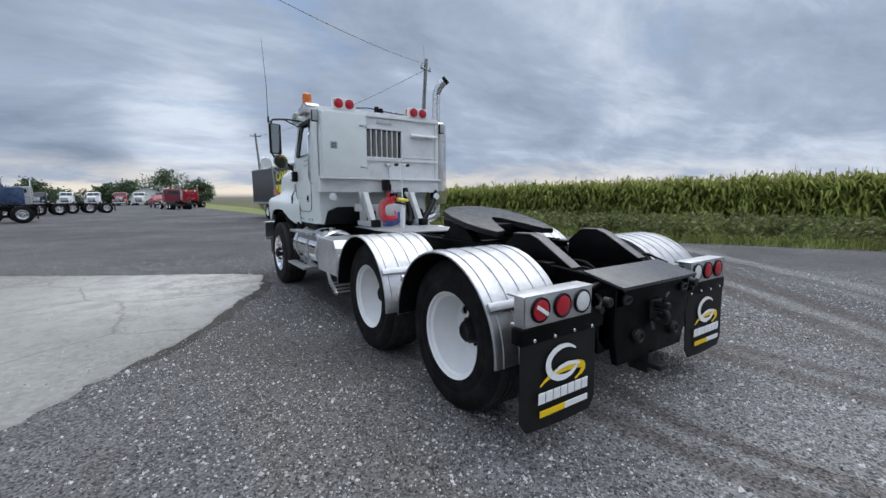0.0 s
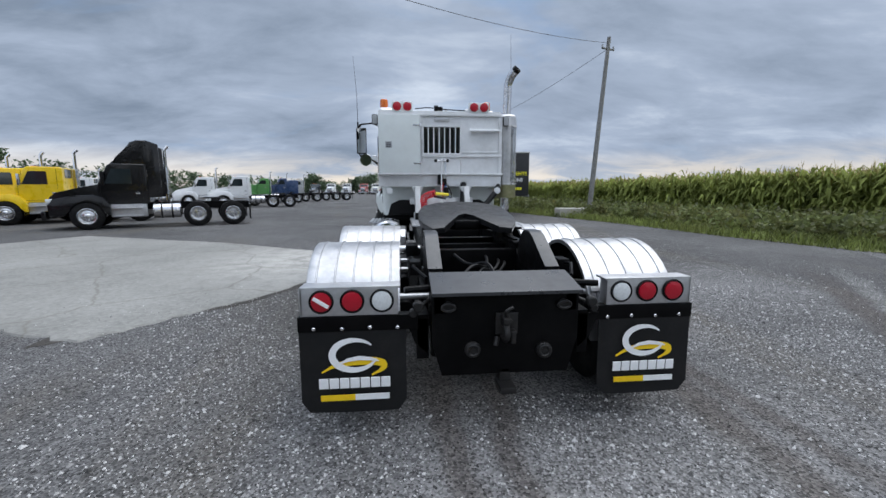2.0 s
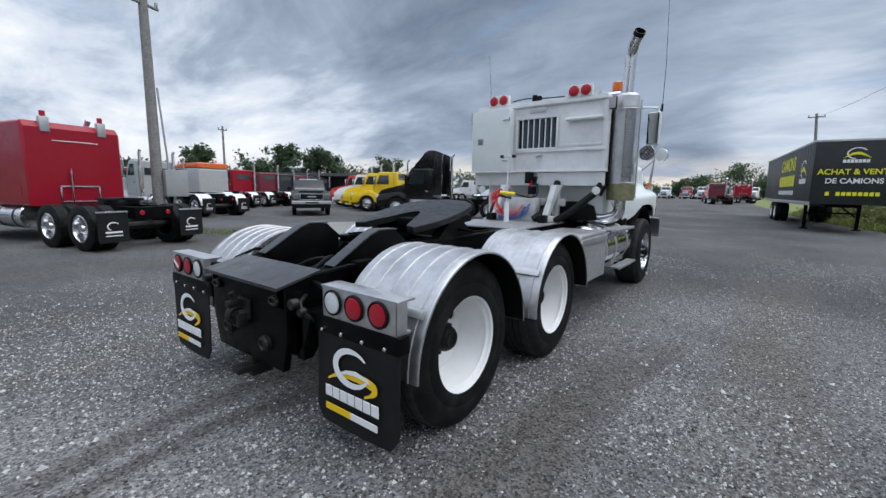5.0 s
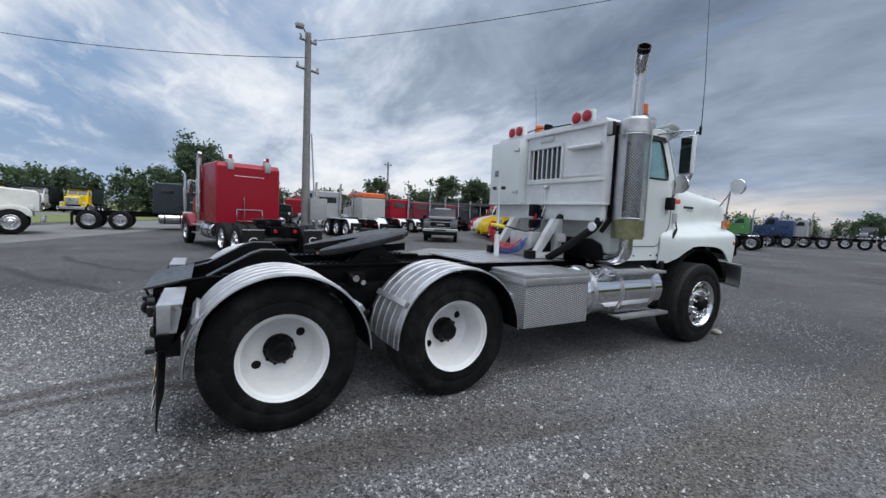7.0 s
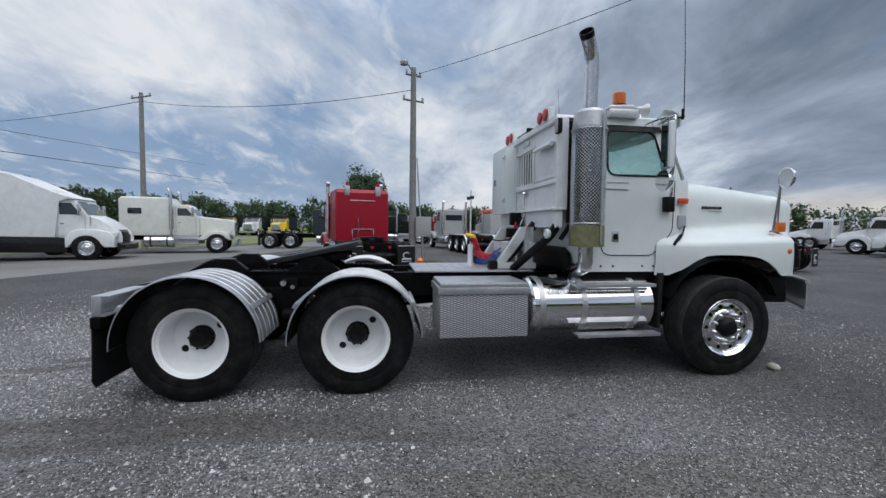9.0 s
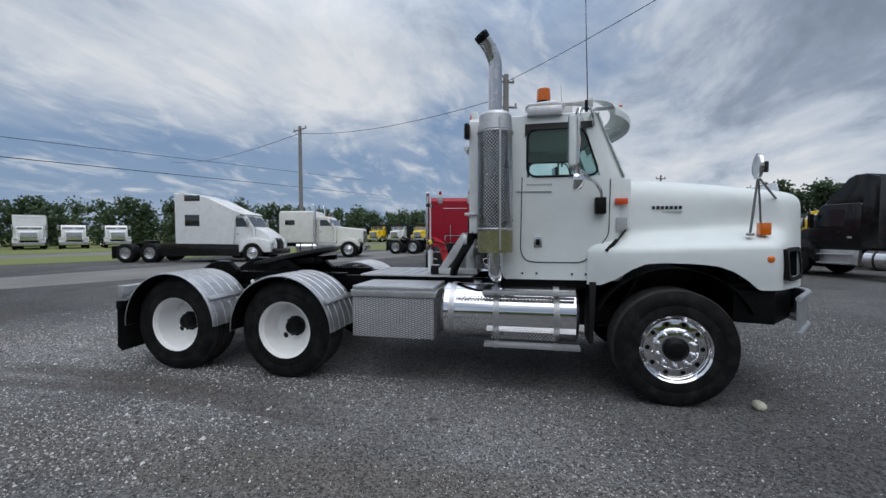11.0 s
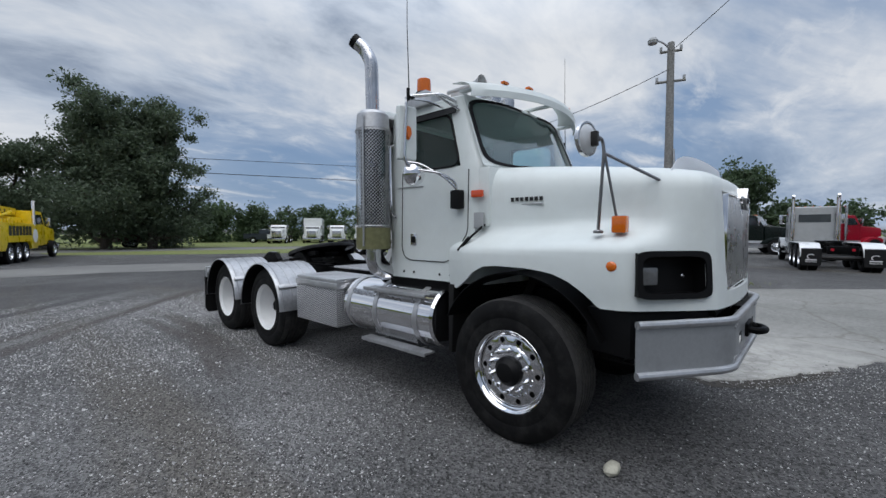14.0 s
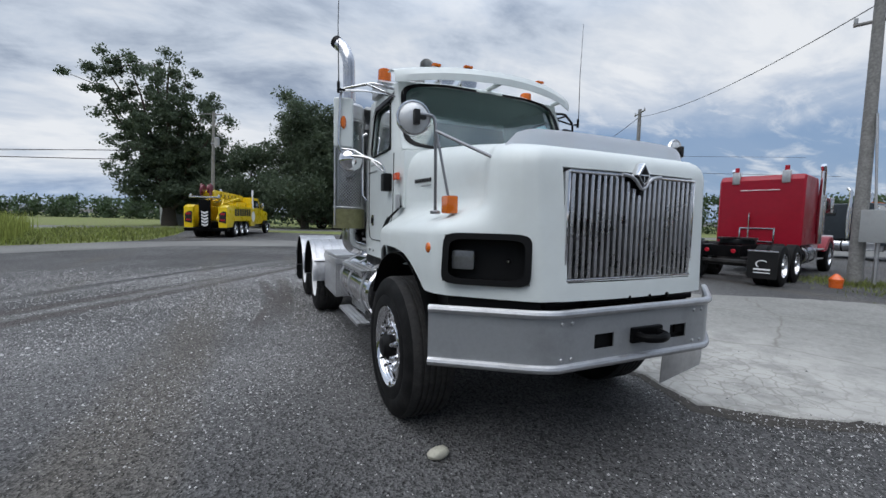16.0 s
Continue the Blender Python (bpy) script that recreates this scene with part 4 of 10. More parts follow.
def tree(x, y, height, width, label, seed, n=9000, leaf=0.22, lean=(0, 0), trunk_r=0.28, fill=0.65, mt=None, low=0.16, stems=0, cone=0.0):
    r = random.Random(seed)
    root = thing("tree", label, "tree", Matrix.Translation((x, y, 0)))
    bm = nb()
    lean = Vector((lean[0], lean[1], 0))
    top = Vector((0, 0, height * 0.72)) + lean * 0.8
    pts = [Vector((0, 0, -0.1)) + top * t + lean * (t * t * 0.3) + Vector((r.gauss(0, 0.12), r.gauss(0, 0.12), 0)) * (t * 3) for t in (0, 0.12, 0.3, 0.5, 0.7, 0.9, 1.0)]
    tube(bm, pts, trunk_r, 10, r_end=trunk_r * 0.2)
    cents, rads = [], []
    limbs = 22
    for i in range(limbs):
        t = low + 0.82 * (i + r.random()) / limbs
        t = min(t, 0.97)
        k = t * 6
        a, b = pts[min(int(k), 5)], pts[min(int(k) + 1, 6)]
        p = a.lerp(b, k - int(k))
        ang = r.uniform(0, 2 * math.pi) if i % 3 else math.atan2(lean.y, lean.x) + r.gauss(0, 0.7) if lean.length > 0 else r.uniform(0, 2 * math.pi)
        prof = math.sin(math.pi * min(1.0, 0.22 + 0.80 * t)) ** 0.7
        # a conical crown draws in towards the top
        draw = 1.0 - cone * t
        prof += (0.95 - prof) * cone * (1 - t)
        ln = width * 0.5 * prof * draw * r.uniform(0.65, 1.1)
        rise = height * r.uniform(0.10, 0.26)
        q = p + Vector((math.cos(ang) * ln * 0.5, math.sin(ang) * ln * 0.5, rise * 0.45)) + lean * 0.06
        e = p + Vector((math.cos(ang) * ln, math.sin(ang) * ln, rise)) + lean * 0.12
        rr = trunk_r * 0.42 * (1 - 0.6 * t)
        tube(bm, [p, q, e], rr, 6, r_end=rr * 0.25)
        for u in (0.40, 0.62, 0.82, 1.0):
            m = p.lerp(q, u * 2) if u < 0.5 else q.lerp(e, u * 2 - 1)
            for _ in range(2):
                cents.append(tuple(m + Vector((r.gauss(0, 1), r.gauss(0, 1), r.gauss(0, 0.8))) * width * 0.055 * draw))
                rads.append(width * r.uniform(0.06, 0.12) * (0.8 + fill * 0.6) * (0.4 + 0.6 * draw))
    for _ in range(8):
        cents.append(tuple(top + Vector((r.gauss(0, 1), r.gauss(0, 1), r.uniform(0.0, 2.2))) * width * 0.07))
        rads.append(width * 0.085)
    # further stems that fan out from the foot
    for i in range(stems):
        ang = 2 * math.pi * (i + r.random() * 0.5) / stems
        out = width * r.uniform(0.16, 0.30) * (1 - 0.5 * cone)
        hh = height * r.uniform(0.55, 0.85)
        sp = [Vector((math.cos(ang) * out * t ** 1.3, math.sin(ang) * out * t ** 1.3, hh * t)) + lean * (t * t * 0.9) for t in (0, 0.2, 0.45, 0.7, 1.0)]
        tube(bm, sp, trunk_r * 0.6, 8, r_end=trunk_r * 0.12)
        for t in (0.35, 0.5, 0.6, 0.7, 0.8, 0.9, 1.0, 1.05):
            c = sp[0].lerp(sp[-1], t)
            for _ in range(3):
                cents.append(tuple(c + Vector((r.gauss(0, 1), r.gauss(0, 1), r.gauss(0, 0.8))) * width * 0.075))
                rads.append(width * r.uniform(0.05, 0.10))
    part("trunk", bm, BARK, root)
    v, f = leaf_cloud(cents, rads, n, leaf, 0.8, 1.2)
    me = bpy.data.meshes.new("crown")
    me.from_pydata(v.astype(np.float32), [], f.astype(np.int32))
    me.materials.append(mt or LEAF)
    c = new("crown", me)
    c.parent = root
    return root


def fan_tree(x, y, label, seed):
    """An old tree of several stems that fan out from one foot and bear loose clumps of leaves, with sky between them."""
    r = random.Random(seed)
    root = thing("tree", label, "tree", Matrix.Translation((x, y, 0)))
    bm = nb()
    tube(bm, [(0, 0, -0.1), (0.05, 0, 0.9), (0.0, 0, 2.0)], 0.85, 12, r_end=0.6)
    cents, rads = [], []
    # reach of each stem to the side and its height
    for dx, top in ((6.6, 15.6), (5.0, 17.0), (3.0, 18.6), (1.2, 19.2), (-0.6, 18.2), (-2.2, 16.4), (-4.0, 14.4), (-5.4, 12.0), (-6.4, 9.4), (-4.6, 10.4), (-6.0, 7.0), (2.6, 12.0), (-1.5, 12.5), (-3.0, 9.5), (2.2, 7.5), (-5.0, 6.2), (3.4, 5.6), (0.3, 9.0)):
        dy = r.uniform(-3.0, 3.0)
        sp = [Vector((dx * t ** 1.25, dy * t, 1.2 + (top * 0.95 - 1.2) * t ** 0.9)) + Vector((r.gauss(0, 0.2), r.gauss(0, 0.2), 0)) * t for t in (0, 0.15, 0.35, 0.55, 0.75, 1.0)]
        tube(bm, sp, 0.26, 8, r_end=0.05)
        for t in (0.34, 0.44, 0.54, 0.63, 0.72, 0.80, 0.88, 0.95, 1.0):
            k = min(int(t * 5), 4)
            c = sp[k].lerp(sp[k + 1], min(1.0, t * 5 - k))
            for _ in range(3):
                q = c + Vector((r.gauss(0, 1.05), r.gauss(0, 1.2), r.gauss(0, 0.75)))
                if r.random() < 0.45:
                    tube(bm, [c, c.lerp(q, 0.6), q], 0.045, 5, r_end=0.015)
                cents.append(tuple(q))
                rads.append(r.uniform(0.55, 1.15))
    part("trunk", bm, BARK, root)
    v, f = leaf_cloud(cents, rads, 80000, 0.15, 0.75, 1.2)
    me = bpy.data.meshes.new("crown")
    me.from_pydata(v.astype(np.float32), [], f.astype(np.int32))
    me.materials.append(LEAFD)
    new("crown", me).parent = root
    return root


def woods(name, pts, n, leaf, label, mt=None, seed=1):
    """A far belt of trees: clumps of leaf cards with an uneven skyline."""
    r = random.Random(seed)
    cents, rads = [], []
    for (x0, y0, h0), (x1, y1, h1) in zip(pts, pts[1:]):
        ln = math.dist((x0, y0), (x1, y1))
        m = max(2, int(ln / 1.0))
        for i in range(m):
            t = (i + r.random()) / m
            h = (h0 + (h1 - h0) * t) * r.uniform(0.84, 1.06)
            x, y = x0 + (x1 - x0) * t + r.gauss(0, 2.0), y0 + (y1 - y0) * t + r.gauss(0, 2.0)
            for j in range(7):
                u = j / 6
                cents.append((x + r.gauss(0, 0.8), y + r.gauss(0, 0.8), h * (0.10 + 0.80 * u)))
                rads.append(max(1.3, h * 0.30 * (1.1 - 0.75 * u * u)) * r.uniform(0.8, 1.2))
    v, f = leaf_cloud(cents, rads, n, leaf, 0.9, 1.1)
    v[:, 2] = np.maximum(v[:, 2], 0.02)
    return heap(name, v, f, mt or WOODS, label, "woods")


weed_bank()
# ---------------------------------------------------------------- the white heavy tractor
# Its length runs along +y: tail lamps at y = 0, bumper near y = 7.4, the ground at z = 0.
truck = thing("tractor_truck", "white day-cab heavy tractor truck with aluminium half fenders, parked on gravel", "truck")
WR, REAR_Y, MID_Y, FRONT_Y, HUB_Z = 0.535, 0.78, 2.19, 6.08, 0.53


def tyre_mesh(x_out, width, y, side):
    """A wide tyre with rounded shoulders, a beaded sidewall and tread grooves; side is +1 or -1."""
    bm = nb()
    r0 = 0.295
    prof = [(0.035, r0), (0.0, r0 + 0.02), (-0.004, r0 + 0.07), (0.004, r0 + 0.10), (-0.006, r0 + 0.13), (0.006, WR - 0.05), (0.03, WR - 0.012), (0.055, WR)]
    g = 0.012
    n = 5
    w = width - 0.11
    for i in range(n):
        a = 0.055 + w * (i + 1) / (n + 1)
        prof += [(a - 0.009, WR), (a - 0.007, WR - g), (a + 0.007, WR - g), (a + 0.009, WR)]
    prof += [(width - 0.055, WR), (width - 0.03, WR - 0.012), (width - 0.006, WR - 0.05), (width, r0 + 0.10), (width - 0.03, r0)]
    lathe(bm, [(side * (x_out - a), r) for a, r in prof], (0, y, HUB_Z), "x", 56, caps=False)
    return bm


def dust_tread(wheel, y):
    """The worn, dusty running surface and shoulders of a tyre take a paler rubber than its walls."""
    wheel.data.materials.append(TREAD)
    for p in wheel.data.polygons:
        if math.hypot(p.center.y - y, p.center.z - HUB_Z) > WR - 0.022:
            p.material_index = 1


def rear_wheel(y, side, turn):
    """A wide single wheel: tyre, deep white dish with two hand holes, black hub with studs."""
    x_out = 1.20 if side > 0 else 1.175
    wheel = part("wheel", tyre_mesh(x_out, 0.40, y, side), RUBBER, truck, "wide black single tyre on a deep white dish rim")
    dust_tread(wheel, y)
    s = side
    bm = nb()
    seg = 48
    prof = [(x_out - 0.045, 0.275), (x_out - 0.012, 0.318), (x_out - 0.006, 0.312), (x_out - 0.016, 0.298), (x_out - 0.05, 0.288), (x_out - 0.20, 0.266), (x_out - 0.258, 0.24)]
    lathe(bm, [(s * a, r) for a, r in prof], (0, y, HUB_Z), "x", seg, False)
    bmesh.ops.delete(bm, geom=[f for f in bm.faces if len(f.verts) > 4], context="FACES")
    part("rim_flange", bm, RIMWHITE, wheel)
    bm = nb()
    holes = [(0.188 * math.cos(turn), 0.188 * math.sin(turn), 0.034), (-0.188 * math.cos(turn), -0.188 * math.sin(turn), 0.034)]
    holed_ring(bm, lambda a, b: (s * (x_out - 0.252), y + a, HUB_Z + b), 0.243, 0.09, holes, 64)
    thicken(bm, 0.014)
    part("rim_disc", bm, RIMWHITE, wheel, "", 25)
    bm = nb()
    lathe(bm, [(s * a, r) for a, r in ((x_out - 0.258, 0.112), (x_out - 0.228, 0.110), (x_out - 0.220, 0.098), (x_out - 0.185, 0.090), (x_out - 0.15, 0.078), (x_out - 0.135, 0.064), (x_out - 0.133, 0.05), (x_out - 0.139, 0.04), (x_out - 0.139, 0.0))], (0, y, HUB_Z), "x", 28)
    for k in range(10):
        a = 2 * math.pi * k / 10
        disc(bm, (s * (x_out - 0.232), y + 0.103 * math.cos(a), HUB_Z + 0.103 * math.sin(a)), 0.013, s * 0.03, "x", 6, 0.002)
    part("hub", bm, BLACKPL, wheel, "black hub with wheel studs")
    bm = nb()
    lathe(bm, [(s * a, r) for a, r in ((x_out - 0.40, 0.28), (x_out - 0.285, 0.262), (x_out - 0.295, 0.1), (x_out - 0.40, 0.1))], (0, y, HUB_Z), "x", 24)
    part("brake_drum", bm, DARKMET, wheel)
    return wheel


def front_wheel(side):
    """Bright aluminium disc wheel with ten hand holes, bright lug nuts and a dark hub."""
    s, y, x_out = side, FRONT_Y, 1.165
    wheel = part("wheel", tyre_mesh(x_out, 0.37, y, side), RUBBER, truck, "wide steering tyre on a polished aluminium rim")
    dust_tread(wheel, y)
    bm = nb()
    prof = [(x_out - 0.04, 0.27), (x_out - 0.01, 0.312), (x_out - 0.004, 0.305), (x_out - 0.014, 0.29), (x_out - 0.035, 0.278), (x_out - 0.06, 0.268)]
    lathe(bm, [(s * a, r) for a, r in prof], (0, y, HUB_Z), "x", 48)
    bmesh.ops.delete(bm, geom=[f for f in bm.faces if len(f.verts) > 4], context="FACES")
    part("rim_flange", bm, CHROME, wheel)
    bm = nb()
    lathe(bm, [(s * (x_out - d), r) for d, r in ((0.056, 0.270), (0.062, 0.262), (0.058, 0.252))], (0, y, HUB_Z), "x", 60, caps=False)
    hl = [(0.228 * math.cos(2 * math.pi * k / 10), 0.228 * math.sin(2 * math.pi * k / 10), 0.022) for k in range(10)]
    holed_ring(bm, lambda a, b: (s * (x_out - 0.058 + 0.12 * max(0.0, 0.23 - math.hypot(a, b))), y + a, HUB_Z + b), 0.252, 0.195, hl, 60)
    lathe(bm, [(s * (x_out - d), r) for d, r in ((0.0538, 0.195), (0.040, 0.175), (0.036, 0.165), (0.036, 0.09))], (0, y, HUB_Z), "x", 60, caps=False)
    bmesh.ops.remove_doubles(bm, verts=bm.verts, dist=0.0005)
    thicken(bm, 0.012)
    part("rim_disc", bm, CHROME, wheel, "", 25)
    bm = nb()
    for k in range(10):
        a = 2 * math.pi * (k + 0.5) / 10
        c = (s * (x_out - 0.036), y + 0.155 * math.cos(a), HUB_Z + 0.155 * math.sin(a))
        lathe(bm, [(0, 0.021), (s * 0.018, 0.021), (s * 0.022, 0.016), (s * 0.05, 0.014), (s * 0.058, 0.0)], c, "x", 10)
    pieces("lug_nut", bm, CHROME, wheel)
    bm = nb()
    lathe(bm, [(s * (x_out - d), r) for d, r in ((0.05, 0.112), (0.005, 0.108), (-0.012, 0.09), (-0.035, 0.07), (-0.04, 0.05), (-0.042, 0.0))], (0, y, HUB_Z), "x", 28)
    part("hub", bm, BLACKPL, wheel, "dark oily hub cap")
    bm = nb()
    lathe(bm, [(s * a, r) for a, r in ((x_out - 0.37, 0.27), (x_out - 0.08, 0.25), (x_out - 0.09, 0.1), (x_out - 0.37, 0.1))], (0, y, HUB_Z), "x", 24)
    part("brake_drum", bm, DARKMET, wheel)
    return wheel


for sd in (1, -1):
    rear_wheel(REAR_Y, sd, radians(215))
    rear_wheel(MID_Y, sd, radians(40))
    front_wheel(sd)

bm = nb()
for y in (REAR_Y, MID_Y):
    tube(bm, [(-0.80, y, HUB_Z), (0.80, y, HUB_Z)], 0.085, 14)
    lathe(bm, [(-0.16, 0.08), (-0.10, 0.2), (0.10, 0.2), (0.16, 0.08)], (0, y, HUB_Z), "x", 24)
    tube(bm, [(0, y + 0.15, HUB_Z + 0.06), (0, y + 0.45, HUB_Z + 0.1)], 0.07, 12)
tube(bm, [(-0.85, FRONT_Y, HUB_Z - 0.08), (-0.5, FRONT_Y, HUB_Z - 0.16), (0.5, FRONT_Y, HUB_Z - 0.16), (0.85, FRONT_Y, HUB_Z - 0.08)], 0.06, 10)
tube(bm, [(0, 2.6, 0.66), (0, 5.2, 0.86)], 0.06, 12)
pieces("axle", bm, BLACKP, truck)

# frame rails, cross members, springs, engine and other dark underparts
bm = nb()
for sx in (1, -1):
    prism(bm, [(0.06, 0.70), (0.06, 0.90), (0.95, 0.92), (1.10, 1.06), (6.95, 1.06), (6.95, 0.80), (1.0, 0.80)], sx * 0.36, sx * 0.44, "x", 0.006)
    box(bm, sx * 0.44, sx * 0.50, 0.55, 2.60, 0.62, 0.80, 0.02)
    prism(bm, [(0.95, 0.62), (1.2, 0.92), (1.78, 0.92), (2.03, 0.62), (1.75, 0.56), (1.2, 0.56)], sx * 0.46, sx * 0.58, "x", 0.01)
for y in (1.12, 1.48, 2.0, 2.8, 3.6, 4.4):
    box(bm, -0.36, 0.36, y - 0.05, y + 0.05, 0.82, 1.02, 0.008)
part("frame", bm, BLACKP, truck, "black painted ladder frame")
bm = nb()
for sx in (1, -1):
    for k in range(5):
        box(bm, sx * 0.40, sx * 0.49, 5.45 + k * 0.07, 6.75 - k * 0.07, 0.56 + k * 0.018, 0.574 + k * 0.018, 0.002)
    tube(bm, [(sx * 0.52, 5.7, 0.7), (sx * 0.50, 5.95, 1.2)], 0.035, 10)
box(bm, -0.33, 0.33, 5.2, 6.7, 0.75, 1.45, 0.06)
box(bm, -0.22, 0.22, 5.3, 6.5, 0.50, 0.75, 0.06)
tube(bm, [(-0.4, 6.75, 0.95), (0.4, 6.75, 0.95)], 0.05, 10)
box(bm, -0.50, 0.50, 6.72, 6.86, 1.05, 1.72, 0.03)
pieces("engine_part", bm, DARKMET, truck)

# raised tail plates, deck and closing plate at the rear
for sx in (1, -1):
    bm = nb()
    prism(bm, [(-0.03, 0.80), (-0.03, 0.930), (0.30, 0.985), (0.64, 1.175), (0.72, 1.205), (0.90, 1.20), (1.02, 1.10), (1.02, 0.86)], sx * 0.365, sx * 0.455, "x", 0.012)
    tp = part("tail_plate", bm, BLACKP, truck, "worn black raised ramp plate with sky sheen coloured onto its top")
    # thin lighter cap that carries the ramp top's sky sheen as colour
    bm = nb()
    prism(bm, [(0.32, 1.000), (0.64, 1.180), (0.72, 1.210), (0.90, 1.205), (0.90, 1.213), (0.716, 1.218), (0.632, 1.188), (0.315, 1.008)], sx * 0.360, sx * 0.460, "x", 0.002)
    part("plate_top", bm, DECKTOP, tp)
# the deck plate takes the same black with the sheen in its colour
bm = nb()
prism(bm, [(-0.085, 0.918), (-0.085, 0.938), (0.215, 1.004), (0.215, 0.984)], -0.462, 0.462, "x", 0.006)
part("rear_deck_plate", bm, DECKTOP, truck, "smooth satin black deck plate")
bm = nb()
prism(bm, [(-0.46, 0.925), (0.46, 0.925), (0.46, 0.62), (0.40, 0.40), (-0.40, 0.40), (-0.46, 0.62)], -0.03, 0.02, "y", 0.01)
box(bm, -0.46, 0.46, 0.02, 0.10, 0.50, 0.90, 0.02)
rear_plate = part("rear_plate", bm, BLACKP, truck, "black steel closing plate with a pintle hitch")
bm = nb()
box(bm, -0.07, 0.07, -0.05, -0.03, 0.66, 0.80, 0.010)
tube(bm, round_path([(-0.02, -0.04, 0.735), (-0.02, -0.12, 0.74), (-0.02, -0.145, 0.68), (-0.02, -0.10, 0.645), (-0.02, -0.055, 0.655)], 0.03), 0.020, 10)
box(bm, -0.045, 0.005, -0.145, -0.05, 0.752, 0.79, 0.012)
tube(bm, round_path([(-0.02, -0.10, 0.79), (-0.03, -0.12, 0.83), (0.02, -0.11, 0.85)], 0.02), 0.010, 8)
box(bm, 0.012, 0.045, -0.11, -0.04, 0.62, 0.70, 0.010)
tube(bm, [(-0.06, -0.05, 0.65), (-0.075, -0.07, 0.60)], 0.016, 8)
part("pintle_hook", bm, DARKMET, rear_plate)
bm = nb()
box(bm, -0.05, 0.05, -0.13, 0.05, 0.31, 0.35, 0.010)
box(bm, -0.035, 0.035, -0.03, 0.12, 0.26, 0.44, 0.012)
part("tow_step", bm, DARKMET, rear_plate)
for cx, cz in ((-0.21, 0.57), (0.24, 0.55)):
    bm = nb()
    disc(bm, (cx, -0.03, cz), 0.05, -0.03, "y", 16)
    tube(bm, [(cx + 0.034 * math.cos(a), -0.06, cz + 0.034 * math.sin(a)) for a in (i * math.pi / 8 for i in range(16))], 0.012, 8, closed=True)
    part("gladhand_socket", bm, DARKMET, rear_plate)
for sx in (1, -1):
    bm = nb()
    disc(bm, (sx * 0.36, -0.03, 0.84), 0.035, -0.015, "y", 14)
    tube(bm, [(sx * 0.36 + 0.04 * math.cos(a), -0.05, 0.84 + 0.022 * math.sin(a)) for a in (i * math.pi / 8 for i in range(16))], 0.009, 8, closed=True)
    part("chain_ring", bm, DARKMET, rear_plate)
    bm = nb()
    prism(bm, [(0.02, 0.78), (0.02, 0.50), (0.08, 0.50), (0.30, 0.78)], sx * 0.475, sx * 0.55, "x", 0.006)
    prism(bm, [(sx * 0.475, 0.76), (sx * 0.62, 0.76), (sx * 0.56, 0.60), (sx * 0.475, 0.52)], 0.02, 0.04, "y", 0.004)
    part("gusset", bm, BLACKP, truck)
    bm = nb()
    tube(bm, round_path([(sx * 0.44, 0.12, 0.86), (sx * 0.52, 0.02, 0.84), (sx * 0.58, 0.0, 0.80), (sx * 0.60, 0.06, 0.74)], 0.05), 0.014, 8)
    disc(bm, (sx * 0.54, -0.01, 0.85), 0.032, -0.045, "y", 12)
    disc(bm, (sx * 0.57, 0.02, 0.80), 0.026, -0.04, "y", 12)
    part("wire_plug", bm, DARKMET, truck, "dirty dark wiring plug")

